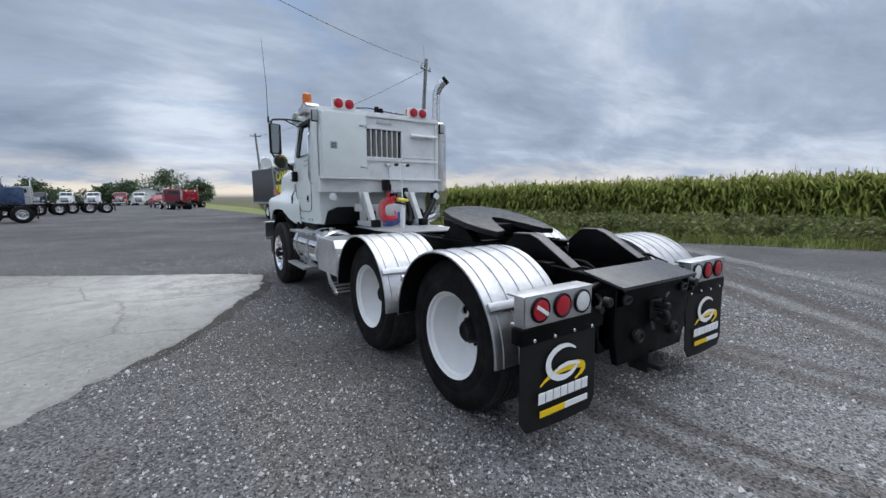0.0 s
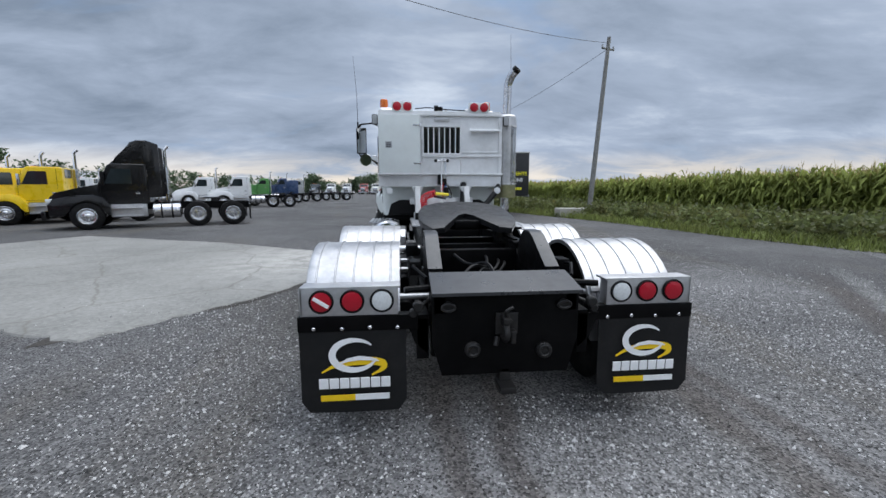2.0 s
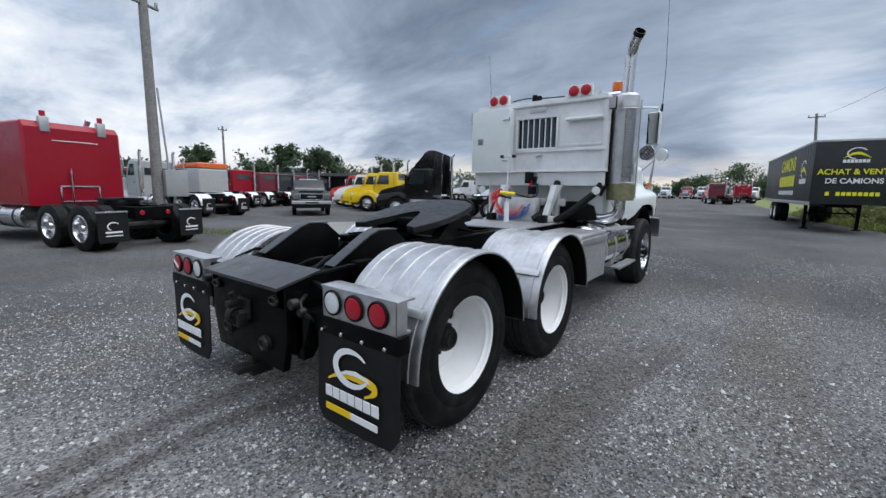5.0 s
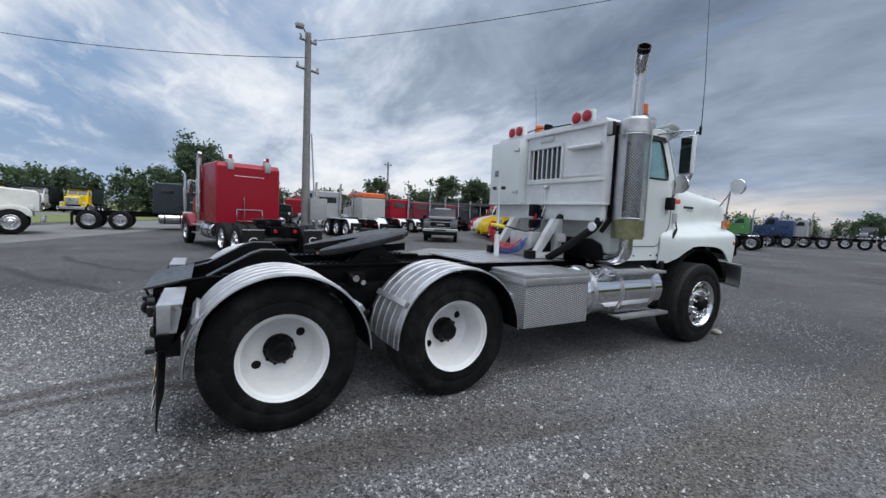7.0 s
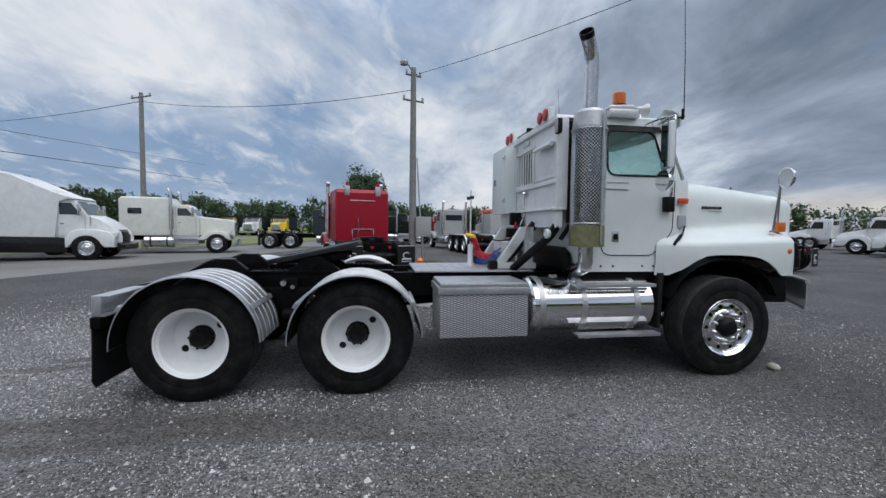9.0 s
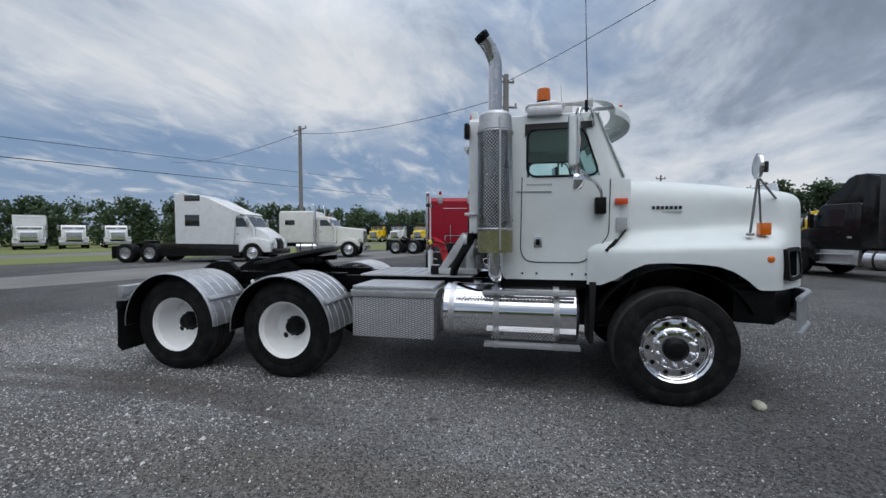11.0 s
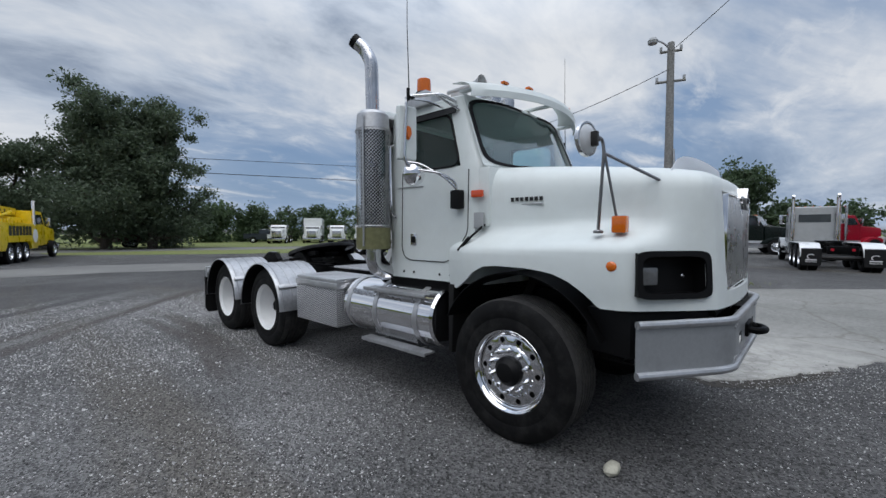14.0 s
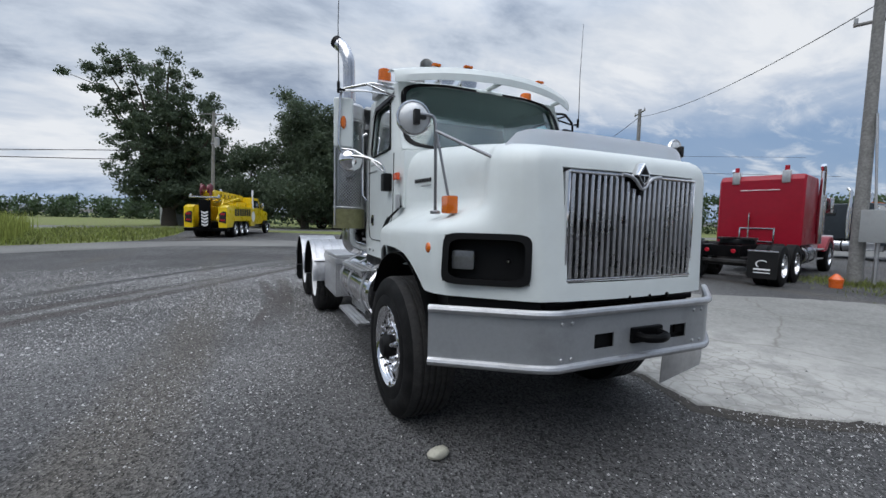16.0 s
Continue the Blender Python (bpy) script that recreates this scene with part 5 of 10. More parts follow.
# tail lamp bars with lamps, hanger bars and flaps
for sx in (1, -1):
    bm = nb()
    box(bm, min(sx * 0.66, sx * 1.235), max(sx * 0.66, sx * 1.235), 0.0, 0.014, 0.795, 0.965, 0.004)
    box(bm, min(sx * 0.645, sx * 1.235), max(sx * 0.645, sx * 1.235), 0.0, 0.13, 0.958, 0.972, 0.005)
    box(bm, min(sx * 0.66, sx * 1.235), max(sx * 0.66, sx * 1.235), 0.014, 0.10, 0.795, 0.81, 0.004)
    box(bm, min(sx * 1.222, sx * 1.237), max(sx * 1.222, sx * 1.237), 0.0, 0.07, 0.80, 0.97, 0.003)
    box(bm, min(sx * 0.66, sx * 0.672), max(sx * 0.66, sx * 0.672), 0.014, 0.10, 0.80, 0.96, 0.004)
    bar = part("tail_lamp_bar", bm, ALUD, truck, "dull aluminium tail lamp box")
    for i, (cx, mt, lab) in enumerate(((0.755, WLENS, "clear round reversing lamp"), (0.93, RED, "round red tail lamp"), (1.11, RED, "round red tail lamp"))):
        bm = nb()
        lathe(bm, [(0.0, 0.072), (-0.012, 0.072), (-0.016, 0.066), (-0.008, 0.060)], (sx * cx, 0.0, 0.885), "y", 28)
        ring = part("lamp_gasket", bm, BLACKPL, bar)
        bm = nb()
        lathe(bm, [(-0.004, 0.061), (-0.014, 0.058), (-0.019, 0.040), (-0.021, 0.0)], (sx * cx, 0.0, 0.885), "y", 28)
        part("lamp_lens", bm, mt, bar, lab)
        if sx < 0 and i == 2:
            bm = nb()
            box(bm, -0.052, 0.052, -0.004, 0.0, -0.011, 0.011, 0.001, 1, Matrix.Translation((sx * cx, -0.022, 0.885)) @ Matrix.Rotation(radians(33), 4, "Y"))
            part("tape_strip", bm, WHTP, bar)
    bm = nb()
    box(bm, min(sx * 0.54, sx * 1.255), max(sx * 0.54, sx * 1.255), -0.008, 0.07, 0.70, 0.795, 0.008)
    tube(bm, [(sx * 0.44, 0.10, 0.93), (sx * 0.62, 0.05, 0.93)], 0.022, 8)
    hang = part("flap_hanger", bm, BLACKP, truck)
    bm = nb()
    for k in range(4):
        disc(bm, (sx * (0.665 + 0.165 * k), -0.008, 0.722 if k % 2 else 0.718), 0.012, -0.012, "y", 10, 0.004)
    pieces("bolt", bm, CHROMED, hang)
    bm = nb()
    w0, w1 = 0.615, 1.25
    rows = []
    for j in range(9):
        z = 0.74 - 0.55 * j / 8
        row = []
        for i in range(9):
            u = i / 8
            inset = 0.05 * (1 - math.sqrt(max(0.0, 1 - max(0.0, (0.24 - z) / 0.05) ** 2))) if z < 0.24 else 0.0
            xx = w0 + (w1 - w0) * u
            xx = xx + inset * (1 - 2 * u)
            row.append((sx * xx, 0.008 - 0.02 * math.sin(u * 3.1 + 0.4) * (0.78 - z) - 0.05 * (0.78 - z) ** 2 * (1 if sx > 0 else 0.6), z))
        rows.append(row)
    grid(bm, rows)
    thicken(bm, 0.009)
    flap = part("mud_flap", bm, FLAP, truck, "black rubber mud flap with a white and yellow emblem")
    # the emblem: a white open ring, a yellow sweep, a row of white blocks and a two-coloured bar
    fx = sx * 0.925

    def swoosh(pts, wid):
        b2 = nb()
        rr = []
        n = len(pts)
        for i, (px, pz) in enumerate(pts):
            a, b = Vector(pts[max(i - 1, 0)]), Vector(pts[min(i + 1, n - 1)])
            d = (b - a).normalized()
            nn = Vector((-d.y, d.x))
            ww = wid * max(0.06, math.sin(math.pi * (0.06 + 0.88 * i / (n - 1)))) ** 0.9
            rr.append([(fx + px + nn.x * ww, 0, 0.38 + pz + nn.y * ww), (fx + px - nn.x * ww, 0, 0.38 + pz - nn.y * ww)])
        return b2, rr
    FY = lambda z: -0.012 - 0.05 * (0.78 - z) ** 2 - 0.021 * (0.78 - z) * (1.0)

    def lay(b2, rr, mt, nm):
        rows2 = [[(p[0], FY(p[2]) - 0.004, p[2]) for p in r] for r in rr]
        grid(b2, rows2)
        thicken(b2, 0.002)
        part(nm, b2, mt, flap)
    arc = [(0.0 + 0.132 * math.cos(a), 0.178 + 0.092 * math.sin(a)) for a in (radians(d) for d in range(40, 352, 8))]
    b2, rr = swoosh(arc, 0.021)
    grid(b2, [[(p[0], FY(p[2]) - 0.007, p[2]) for p in r] for r in rr])
    thicken(b2, 0.002)
    part("emblem_ring", b2, WHTP, flap)
    key = [(-0.195, 0.074), (-0.13, 0.112), (-0.05, 0.130), (0.04, 0.138), (0.12, 0.136), (0.17, 0.122), (0.178, 0.098), (0.15, 0.074), (0.10, 0.050)]
    sweep = [tuple(v)[:2] for v in round_path([(a, b, 0) for a, b in key], 0.04, 3)]
    b2, rr = swoosh(sweep, 0.024)
    lay(b2, rr, YELP, "emblem_sweep")
    b2 = nb()
    for k in range(7):
        xx = fx - 0.214 + 0.0615 * k
        box(b2, xx, xx + 0.056, FY(0.39) - 0.008, FY(0.39) - 0.002, 0.352, 0.418, 0.003, 1)
    pieces("emblem_block", b2, WHTP, flap)
    for x0, x1, mt, nm in ((-0.205, 0.0, YELP, "emblem_bar"), (0.0, 0.205, WHTP, "emblem_bar")):
        b2 = nb()
        box(b2, fx + x0, fx + x1, FY(0.295) - 0.007, FY(0.295) - 0.002, 0.278, 0.314, 0.0)
        part(nm, b2, mt, flap)
    b2, rr = swoosh([(-0.105, 0.122), (-0.04, 0.150), (0.03, 0.160), (0.10, 0.152), (0.145, 0.138)], 0.013)
    grid(b2, [[(p[0], FY(p[2]) - 0.010, p[2]) for p in r] for r in rr])
    thicken(b2, 0.002)
    part("emblem_stroke", b2, WHTP, flap)
    # the lamp box and flap of one side hang a little further out
    for o in (bar, hang, flap):
        o.location = (0.026, 0.06, 0) if sx > 0 else (0, 0, 0)

# ribbed aluminium half fenders
def fender(y, sx):
    bm = nb()
    x0, x1, rad = 0.65, 1.288 if sx > 0 else 1.268, 0.606
    cross = [(x0, -0.03), (x0, 0.0)]
    n = 5
    for i in range(n):
        a = x0 + (x1 - x0) * (i + 0.5) / n
        cross += [(a - 0.046, 0.0), (a - 0.007, 0.0), (a - 0.003, 0.007), (a + 0.003, 0.007), (a + 0.007, 0.0)]
    cross += [(x1 - 0.008, 0.0), (x1, -0.004), (x1 + 0.002, -0.014)]
    rows = []
    for i in range(33):
        a = radians(2 + 180 * i / 32)
        rows.append([(sx * cx, y + (rad + dr) * math.cos(a), HUB_Z + (rad + dr) * math.sin(a)) for cx, dr in cross])
    grid(bm, rows)
    thicken(bm, 0.004)
    f = part("half_fender", bm, ALU, truck, "ribbed bright aluminium half fender")
    # black sheet just inside the fender's curve
    bm = nb()
    rows = []
    for i in range(33):
        a = radians(3 + 178 * i / 32)
        rows.append([(sx * cx, y + (rad - 0.016) * math.cos(a), HUB_Z + (rad - 0.016) * math.sin(a)) for cx in (x0 + 0.01, x1 - 0.01)])
    grid(bm, rows)
    thicken(bm, -0.006)
    part("fender_lining", bm, BLACKPL, f, "black sheet inside the half fender")
    bm = nb()
    for a in (32, 148):
        ca, sa = math.cos(radians(a)), math.sin(radians(a))
        tube(bm, [(sx * 0.44, y + (rad - 0.05) * ca, HUB_Z + (rad - 0.05) * sa), (sx * 0.88, y + (rad - 0.05) * ca, HUB_Z + (rad - 0.05) * sa)], 0.02, 10)
        box(bm, sx * 0.965 - 0.30, sx * 0.965 + 0.30, -0.026, 0.026, rad + 0.004, rad + 0.030, 0.005, 2, Matrix.Translation((0, y, HUB_Z)) @ Matrix.Rotation(radians(a - 90), 4, "X"))
    pieces("fender_bracket", bm, ALUD, f)


for yy in (REAR_Y, MID_Y):
    for sd in (1, -1):
        fender(yy, sd)

# fifth wheel coupling
bm = nb()
out = [(0.44, 1.38), (0.47, 1.55), (0.46, 1.80), (0.40, 2.02), (0.22, 2.16), (0.0, 2.20)]
left = [(-x, y) for x, y in reversed(out[:-1])]
throat = [(-0.36, 1.20), (-0.24, 1.24), (-0.08, 1.64), (0.0, 1.71), (0.08, 1.64), (0.24, 1.24), (0.36, 1.20)]
prism(bm, out + left + throat, 0, 0.055, "z", 0.012)
bmesh.ops.transform(bm, matrix=Matrix.Translation((0, 1.7, 1.245)) @ Matrix.Rotation(radians(12), 4, "X") @ Matrix.Translation((0, -1.7, 0)), verts=bm.verts)
fifth = part("fifth_wheel", bm, DECKBLK, truck, "greased black fifth wheel plate tipped towards the tail")
bm = nb()
for sx in (1, -1):
    prism(bm, [(1.40, 1.06), (1.62, 1.24), (1.78, 1.24), (2.0, 1.06)], sx * 0.34, sx * 0.44, "x", 0.01)
    prism(bm, [(1.30, 1.14), (1.30, 1.19), (2.05, 1.27), (2.05, 1.20)], sx * 0.30, sx * 0.36, "x", 0.006)
box(bm, -0.30, 0.30, 1.62, 1.78, 1.14, 1.22, 0.02)
box(bm, -0.12, 0.12, 1.5, 1.95, 1.16, 1.24, 0.02)
tube(bm, [(0.1, 1.75, 1.17), (0.55, 1.72, 1.14), (0.60, 1.70, 1.14)], 0.014, 8)
part("coupling_jaw", bm, BLACKP, fifth)
bm = nb()
for sx in (1, -1):
    box(bm, sx * 0.34, sx * 0.46, 1.05, 2.55, 1.06, 1.085, 0.005)
    for k in range(22):
        box(bm, sx * 0.36, sx * 0.40, 1.15 + k * 0.055, 1.175 + k * 0.055, 1.085, 1.10, 0.003)
part("slide_rack", bm, BLACKP, truck, "toothed black sliding rail")
bm = nb()
for k, (a, b, h) in enumerate(((-0.25, 0.1, 0.93), (-0.1, 0.22, 0.9), (0.05, -0.2, 0.95), (0.2, 0.28, 0.88))):
    tube(bm, round_path([(a, 0.42, h - 0.06), (a * 0.4, 0.62, h + 0.05), (b * 0.5, 0.80, h - 0.02), (b, 1.05, h + 0.04), (b * 0.6, 1.4, h)], 0.12), 0.013, 6)
pieces("air_line", bm, BLACKPL, truck)
bm = nb()
for sx in (1, -1):
    for y in (0.55, 1.42):
        lathe(bm, [(0, 0.075), (0.02, 0.085), (0.11, 0.085), (0.13, 0.05), (0.17, 0.05), (0.19, 0.085), (0.26, 0.085), (0.28, 0.05)], (sx * 0.62, y, 0.64), "y", 16)
    tube(bm, [(sx * 0.48, 0.15, 0.98), (sx * 0.56, 0.35, 1.02), (sx * 0.52, 0.6, 0.99), (sx * 0.55, 1.1, 0.96)], 0.012, 6)
    box(bm, min(sx * 0.5, sx * 0.58), max(sx * 0.5, sx * 0.58), 0.42, 0.56, 0.94, 1.04, 0.012)
    box(bm, min(sx * 0.48, sx * 0.60), max(sx * 0.48, sx * 0.60), 1.40, 1.56, 0.90, 1.02, 0.015)
pieces("brake_chamber", bm, BLACKP, truck)
bm = nb()
for sx in (1, -1):
    tube(bm, [(sx * 0.46, 1.44, 0.985), (sx * 0.70, 1.44, 0.985)], 0.03, 12)
    tube(bm, [(sx * 0.46, 1.52, 0.94), (sx * 0.66, 1.52, 0.94)], 0.022, 12)
pieces("fender_stay", bm, CHROMED, truck)

# deck plate between the rails behind the cab
bm = nb()
box(bm, -0.50, 0.50, 2.78, 4.15, 1.065, 1.085, 0.004)
for k in range(9):
    box(bm, -0.46, 0.46, 2.86 + k * 0.14, 2.88 + k * 0.14, 1.085, 1.091, 0.002)
pieces("walk_plate", bm, ALUD, truck, "grimy aluminium walk plate")

# tool boxes and fuel tanks either side
def tank_side(sx):
    a, b = (0.58, 1.15) if sx > 0 else (-1.15, -0.58)
    bm = nb()
    if sx > 0:
        box(bm, a, b, 2.97, 3.85, 0.50, 0.915, 0.006)
        tb = uv_box(part("tool_box", bm, TREADPLATE, truck, "diamond-plate aluminium tool box with a smooth lid"), 22)
        bm = nb()
        box(bm, a - 0.012, b + 0.012, 2.955, 3.865, 0.92, 0.99, 0.008)
        box(bm, a, b, 2.97, 3.85, 0.99, 1.035, 0.02)
        part("tool_box_lid", bm, ALUD, tb)
    else:
        prism(bm, [(3.16, 0.56), (3.16, 0.90), (3.24, 0.99), (3.80, 0.99), (3.86, 0.92), (3.86, 0.56)], a, b, "x", 0.02)
        tb = part("battery_box", bm, ALUD, truck, "plain dull aluminium battery box")
        bm = nb()
        for k in range(4):
            box(bm, -1.18, -0.86, 3.18 + 0.055 * k, 3.205 + 0.055 * k, 0.36 + 0.03 * k, 0.375 + 0.03 * k, 0.003)
        for xx in (-1.16, -0.90):
            prism(bm, [(3.16, 0.34), (3.42, 0.47), (3.50, 0.58), (3.44, 0.58), (3.36, 0.50), (3.14, 0.37)], xx, xx + 0.02, "x", 0.002)
        part("hung_step", bm, ALUD, tb, "bent aluminium step hanging under the box")
    bm = nb()
    lathe(bm, [(3.905, 0.0), (3.905, 0.22), (3.915, 0.265), (3.94, 0.285), (5.23, 0.285), (5.255, 0.265), (5.265, 0.22), (5.265, 0.0)], (sx * 0.835, 0, 0.765), "y", 48)
    tk = part("fuel_tank", bm, CHROME, truck, "polished round aluminium fuel tank")
    for y in (4.02, 4.47, 5.05):
        bm = nb()
        rows = [[(sx * (0.835 + 0.292 * math.cos(t)), yy, 0.765 + 0.292 * math.sin(t)) for yy in (y - 0.028, y + 0.028)] for t in (radians(d) for d in range(-200, 125, 9))]
        grid(bm, rows)
        thicken(bm, 0.008)
        part("tank_strap", bm, ALUD, tk)
    bm = nb()
    for z, x0, x1, y0, y1 in ((0.485, 1.07, 1.20, 4.36, 5.26), (0.985, 1.00, 1.16, 4.34, 5.22)):
        for k in range(3):
            xx = x0 + (x1 - x0) * (k + 0.5) / 3
            box(bm, min(sx * (xx - 0.018), sx * (xx + 0.018)), max(sx * (xx - 0.018), sx * (xx + 0.018)), y0, y1, z, z + 0.02, 0.003)
        box(bm, min(sx * (x1 - 0.01), sx * x1), max(sx * (x1 - 0.01), sx * x1), y0, y1, z - 0.012, z + 0.022, 0.003)
    for y in (4.47, 5.05):
        box(bm, min(sx * 0.95, sx * 1.19), max(sx * 0.95, sx * 1.19), y - 0.018, y + 0.018, 0.465, 0.484, 0.003)
        box(bm, min(sx * 0.9, sx * 1.16), max(sx * 0.9, sx * 1.16), y - 0.02, y + 0.02, 0.975, 0.986, 0.002)
    pieces("step_bar", bm, ALUD, tk, "ribbed aluminium step bar")
    for z0, z1 in ((0.90, 0.96), (0.53, 0.61)):
        for y0, y1 in ((4.50, 5.02), (4.06, 4.44)) if z0 > 0.8 else ((4.42, 5.04),):
            bm = nb()
            zm = (z0 + z1) / 2 - 0.765
            xx = 0.835 + math.sqrt(max(0.292 ** 2 - zm ** 2, 0)) + 0.012
            box(bm, min(sx * xx, sx * (xx + 0.004)), max(sx * xx, sx * (xx + 0.004)), y0, y1, z0, z1, 0.0)
            uv_box(part("step_guard", bm, PERF, tk), 42)
    bm = nb()
    disc(bm, (sx * 0.80, 4.25, 1.04), 0.05, 0.03, "z", 18)
    part("filler_cap", bm, CHROMED, tk)


tank_side(1)
tank_side(-1)

SUPPORT = mat("greyed_white_frame_paint", (0.52, 0.53, 0.53), 0.5, grain=0.15, scale=12, wear=(0.20, 0.19, 0.18), wear_amt=0.6, wear_scale=6)
# white support frame behind the cab with battery box, valves and coiled lines
bm = nb()
for sx in (1, -1):
    a, b = min(sx * 0.34, sx * 0.42), max(sx * 0.34, sx * 0.42)
    prism(bm, [(3.74, 1.16), (3.84, 1.16), (4.10, 1.50), (4.16, 1.58), (4.02, 1.58)], a, b, "x", 0.01)
    box(bm, a, b, 4.08, 4.17, 1.10, 1.58, 0.01)
    prism(bm, [(sx * 0.28, 1.58), (sx * 0.48, 1.58), (sx * 0.42, 1.46), (sx * 0.41, 1.16), (sx * 0.35, 1.16), (sx * 0.34, 1.46)], 4.06, 4.10, "y", 0.008)
    box(bm, a - 0.02, b + 0.02, 3.74, 4.20, 1.095, 1.165, 0.008)
box(bm, -0.5, 0.5, 4.10, 4.16, 1.30, 1.40, 0.008)
frame_s = part("cab_support", bm, SUPPORT, truck, "white welded cab support frame")
for sx in (1, -1):
    bm = nb()
    box(bm, sx * 0.38 - 0.055, sx * 0.38 + 0.055, 3.64, 3.74, 1.09, 1.19, 0.012)
    part("rubber_block", bm, BLACKPL, frame_s, "black rubber mount block")
bm = nb()
box(bm, -0.23, 0.19, 3.87, 4.03, 1.09, 1.40, 0.015)
part("valve_box", bm, SUPPORT, truck, "greyed white valve box")
bm = nb()
prism(bm, [(-0.86, 1.11), (-0.80, 1.30), (-0.66, 1.36), (0.66, 1.36), (0.80, 1.30), (0.86, 1.11)], 4.40, 4.45, "y", 0.02)
part("cab_underside", bm, BLACKPL, truck, "black rubber apron under the cab back")
bm = nb()
box(bm, -0.06, 0.02, 4.02, 4.16, 1.60, 1.76, 0.015)
box(bm, 0.03, 0.10, 3.95, 4.1, 1.45, 1.56, 0.012)
tube(bm, round_path([(0.36, 4.2, 1.62), (0.34, 4.05, 1.40), (0.30, 3.9, 1.20), (0.20, 3.8, 1.12)], 0.1), 0.05, 10)
part("hose_bracket", bm, BLACKPL, truck)


def coil(path, mt, nm, turns, rad):
    """A coiled hose wound round a bent path."""
    bm = nb()
    line = round_path(path, 0.10, 8)
    cum = [0.0]
    for a, b in zip(line, line[1:]):
        cum.append(cum[-1] + (b - a).length)
    pts, n, k = [], turns * 10, 0
    for i in range(n + 1):
        d = cum[-1] * i / n
        while k < len(line) - 2 and cum[k + 1] < d:
            k += 1
        a, b = line[k], line[k + 1]
        c = a.lerp(b, (d - cum[k]) / max(cum[k + 1] - cum[k], 1e-6))
        ax = (b - a).normalized()
        u = ax.cross(Vector((1, 0.2, 0.1))).normalized()
        w = ax.cross(u)
        t = 2 * math.pi * turns * i / n
        pts.append(c + rad * (math.cos(t) * u + math.sin(t) * w))
    tube(bm, pts, 0.0065, 5)
    part(nm, bm, mt, truck)


POLE_X, POLE_Y = -0.055, 3.52
coil([(-0.14, 3.52, 1.48), (-0.33, 3.62, 1.42), (-0.28, 3.68, 1.20), (-0.04, 3.78, 1.18)], REDHOSE, "red_air_coil", 24, 0.046)
coil([(-0.26, 3.66, 1.14), (-0.10, 3.74, 1.13), (0.05, 3.80, 1.18), (0.08, 3.84, 1.28)], BLUEHOSE, "blue_air_coil", 16, 0.036)
bm = nb()
box(bm, -0.02, 0.08, 4.10, 4.16, 1.575, 1.70, 0.012)
outlet = part("air_outlet", bm, BLACKPL, truck, "black air line outlet under the rack")
bm = nb()
tube(bm, round_path([(0.01, 4.11, 1.60), (0.0, 4.06, 1.50), (0.02, 3.95, 1.36), (-0.02, 3.74, 1.20)], 0.1), 0.009, 8)
tube(bm, [(0.01, 4.09, 1.64), (0.0, 4.06, 1.50)], 0.020, 10)
part("red_air_line", bm, REDHOSE, outlet)
bm = nb()
tube(bm, round_path([(0.06, 4.11, 1.60), (0.07, 4.06, 1.50), (0.12, 3.95, 1.38), (0.10, 3.82, 1.28)], 0.1), 0.009, 8)
part("blue_air_line", bm, BLUEHOSE, outlet)
bm = nb()
tube(bm, round_path([(0.10, 4.11, 1.60), (0.16, 4.02, 1.44), (0.12, 3.84, 1.40), (0.0, 3.62, 1.46), (POLE_X, POLE_Y, 1.46)], 0.08), 0.008, 8)
part("wire_lead", bm, BLACKPL, outlet)
bm = nb()
tube(bm, [(POLE_X, POLE_Y, 1.35), (POLE_X, POLE_Y, 2.03)], 0.009, 8)
tube(bm, [(POLE_X - 0.09, POLE_Y, 1.93), (POLE_X + 0.09, POLE_Y, 1.94)], 0.009, 8)
disc(bm, (POLE_X, POLE_Y, 1.085), 0.032, 0.27, "z", 14)
pole = part("hose_pole", bm, WHITE_W, truck, "white hose post with a thin hanger rod")
bm = nb()
tube(bm, [(POLE_X - 0.09, POLE_Y - 0.03, 1.475), (POLE_X + 0.10, POLE_Y + 0.03, 1.455)], 0.022, 10)
part("valve_handle", bm, YELHOSE, pole, "yellow line handle")
bm = nb()
for sx in (-1, 1):
    disc(bm, (POLE_X + sx * 0.085, POLE_Y - 0.03, 1.935), 0.022, 0.05, "y", 10)
tube(bm, [(POLE_X - 0.12, POLE_Y, 1.50), (POLE_X - 0.10, POLE_Y, 1.43), (POLE_X + 0.06, POLE_Y, 1.40)], 0.016, 8)
pieces("hose_hook", bm, DARKMET, pole)

# white rack wall behind the cab, with a locker, barred window and lamps
bm = nb()
RY = 4.205
x0, x1 = -0.97, 0.97
box(bm, x0, -0.285, RY, RY + 0.05, 1.76, 2.66, 0.004)
rack = part("rack_wall", bm, WHITE_W, truck, "worn white bulkhead rack with a barred window")
bm = nb()
box(bm, 0.315, x1, RY, RY + 0.05, 1.76, 2.66, 0.004)
box(bm, -0.285, 0.315, RY, RY + 0.05, 1.76, 2.09, 0.004)
box(bm, -0.285, 0.315, RY, RY + 0.05, 2.50, 2.66, 0.004)
box(bm, x0, x1, RY - 0.035, RY + 0.05, 2.66, 2.70, 0.01)
box(bm, x0 - 0.01, x1, RY - 0.02, RY + 0.06, 1.575, 1.755, 0.006)
box(bm, x0 - 0.02, x1 + 0.03, RY - 0.065, RY + 0.05, 1.757, 1.785, 0.006)
box(bm, x0 - 0.005, -0.33, RY - 0.168, RY - 0.066, 1.757, 1.785, 0.006)
box(bm, -0.30, x1, RY - 0.028, RY, 2.035, 2.075, 0.006)
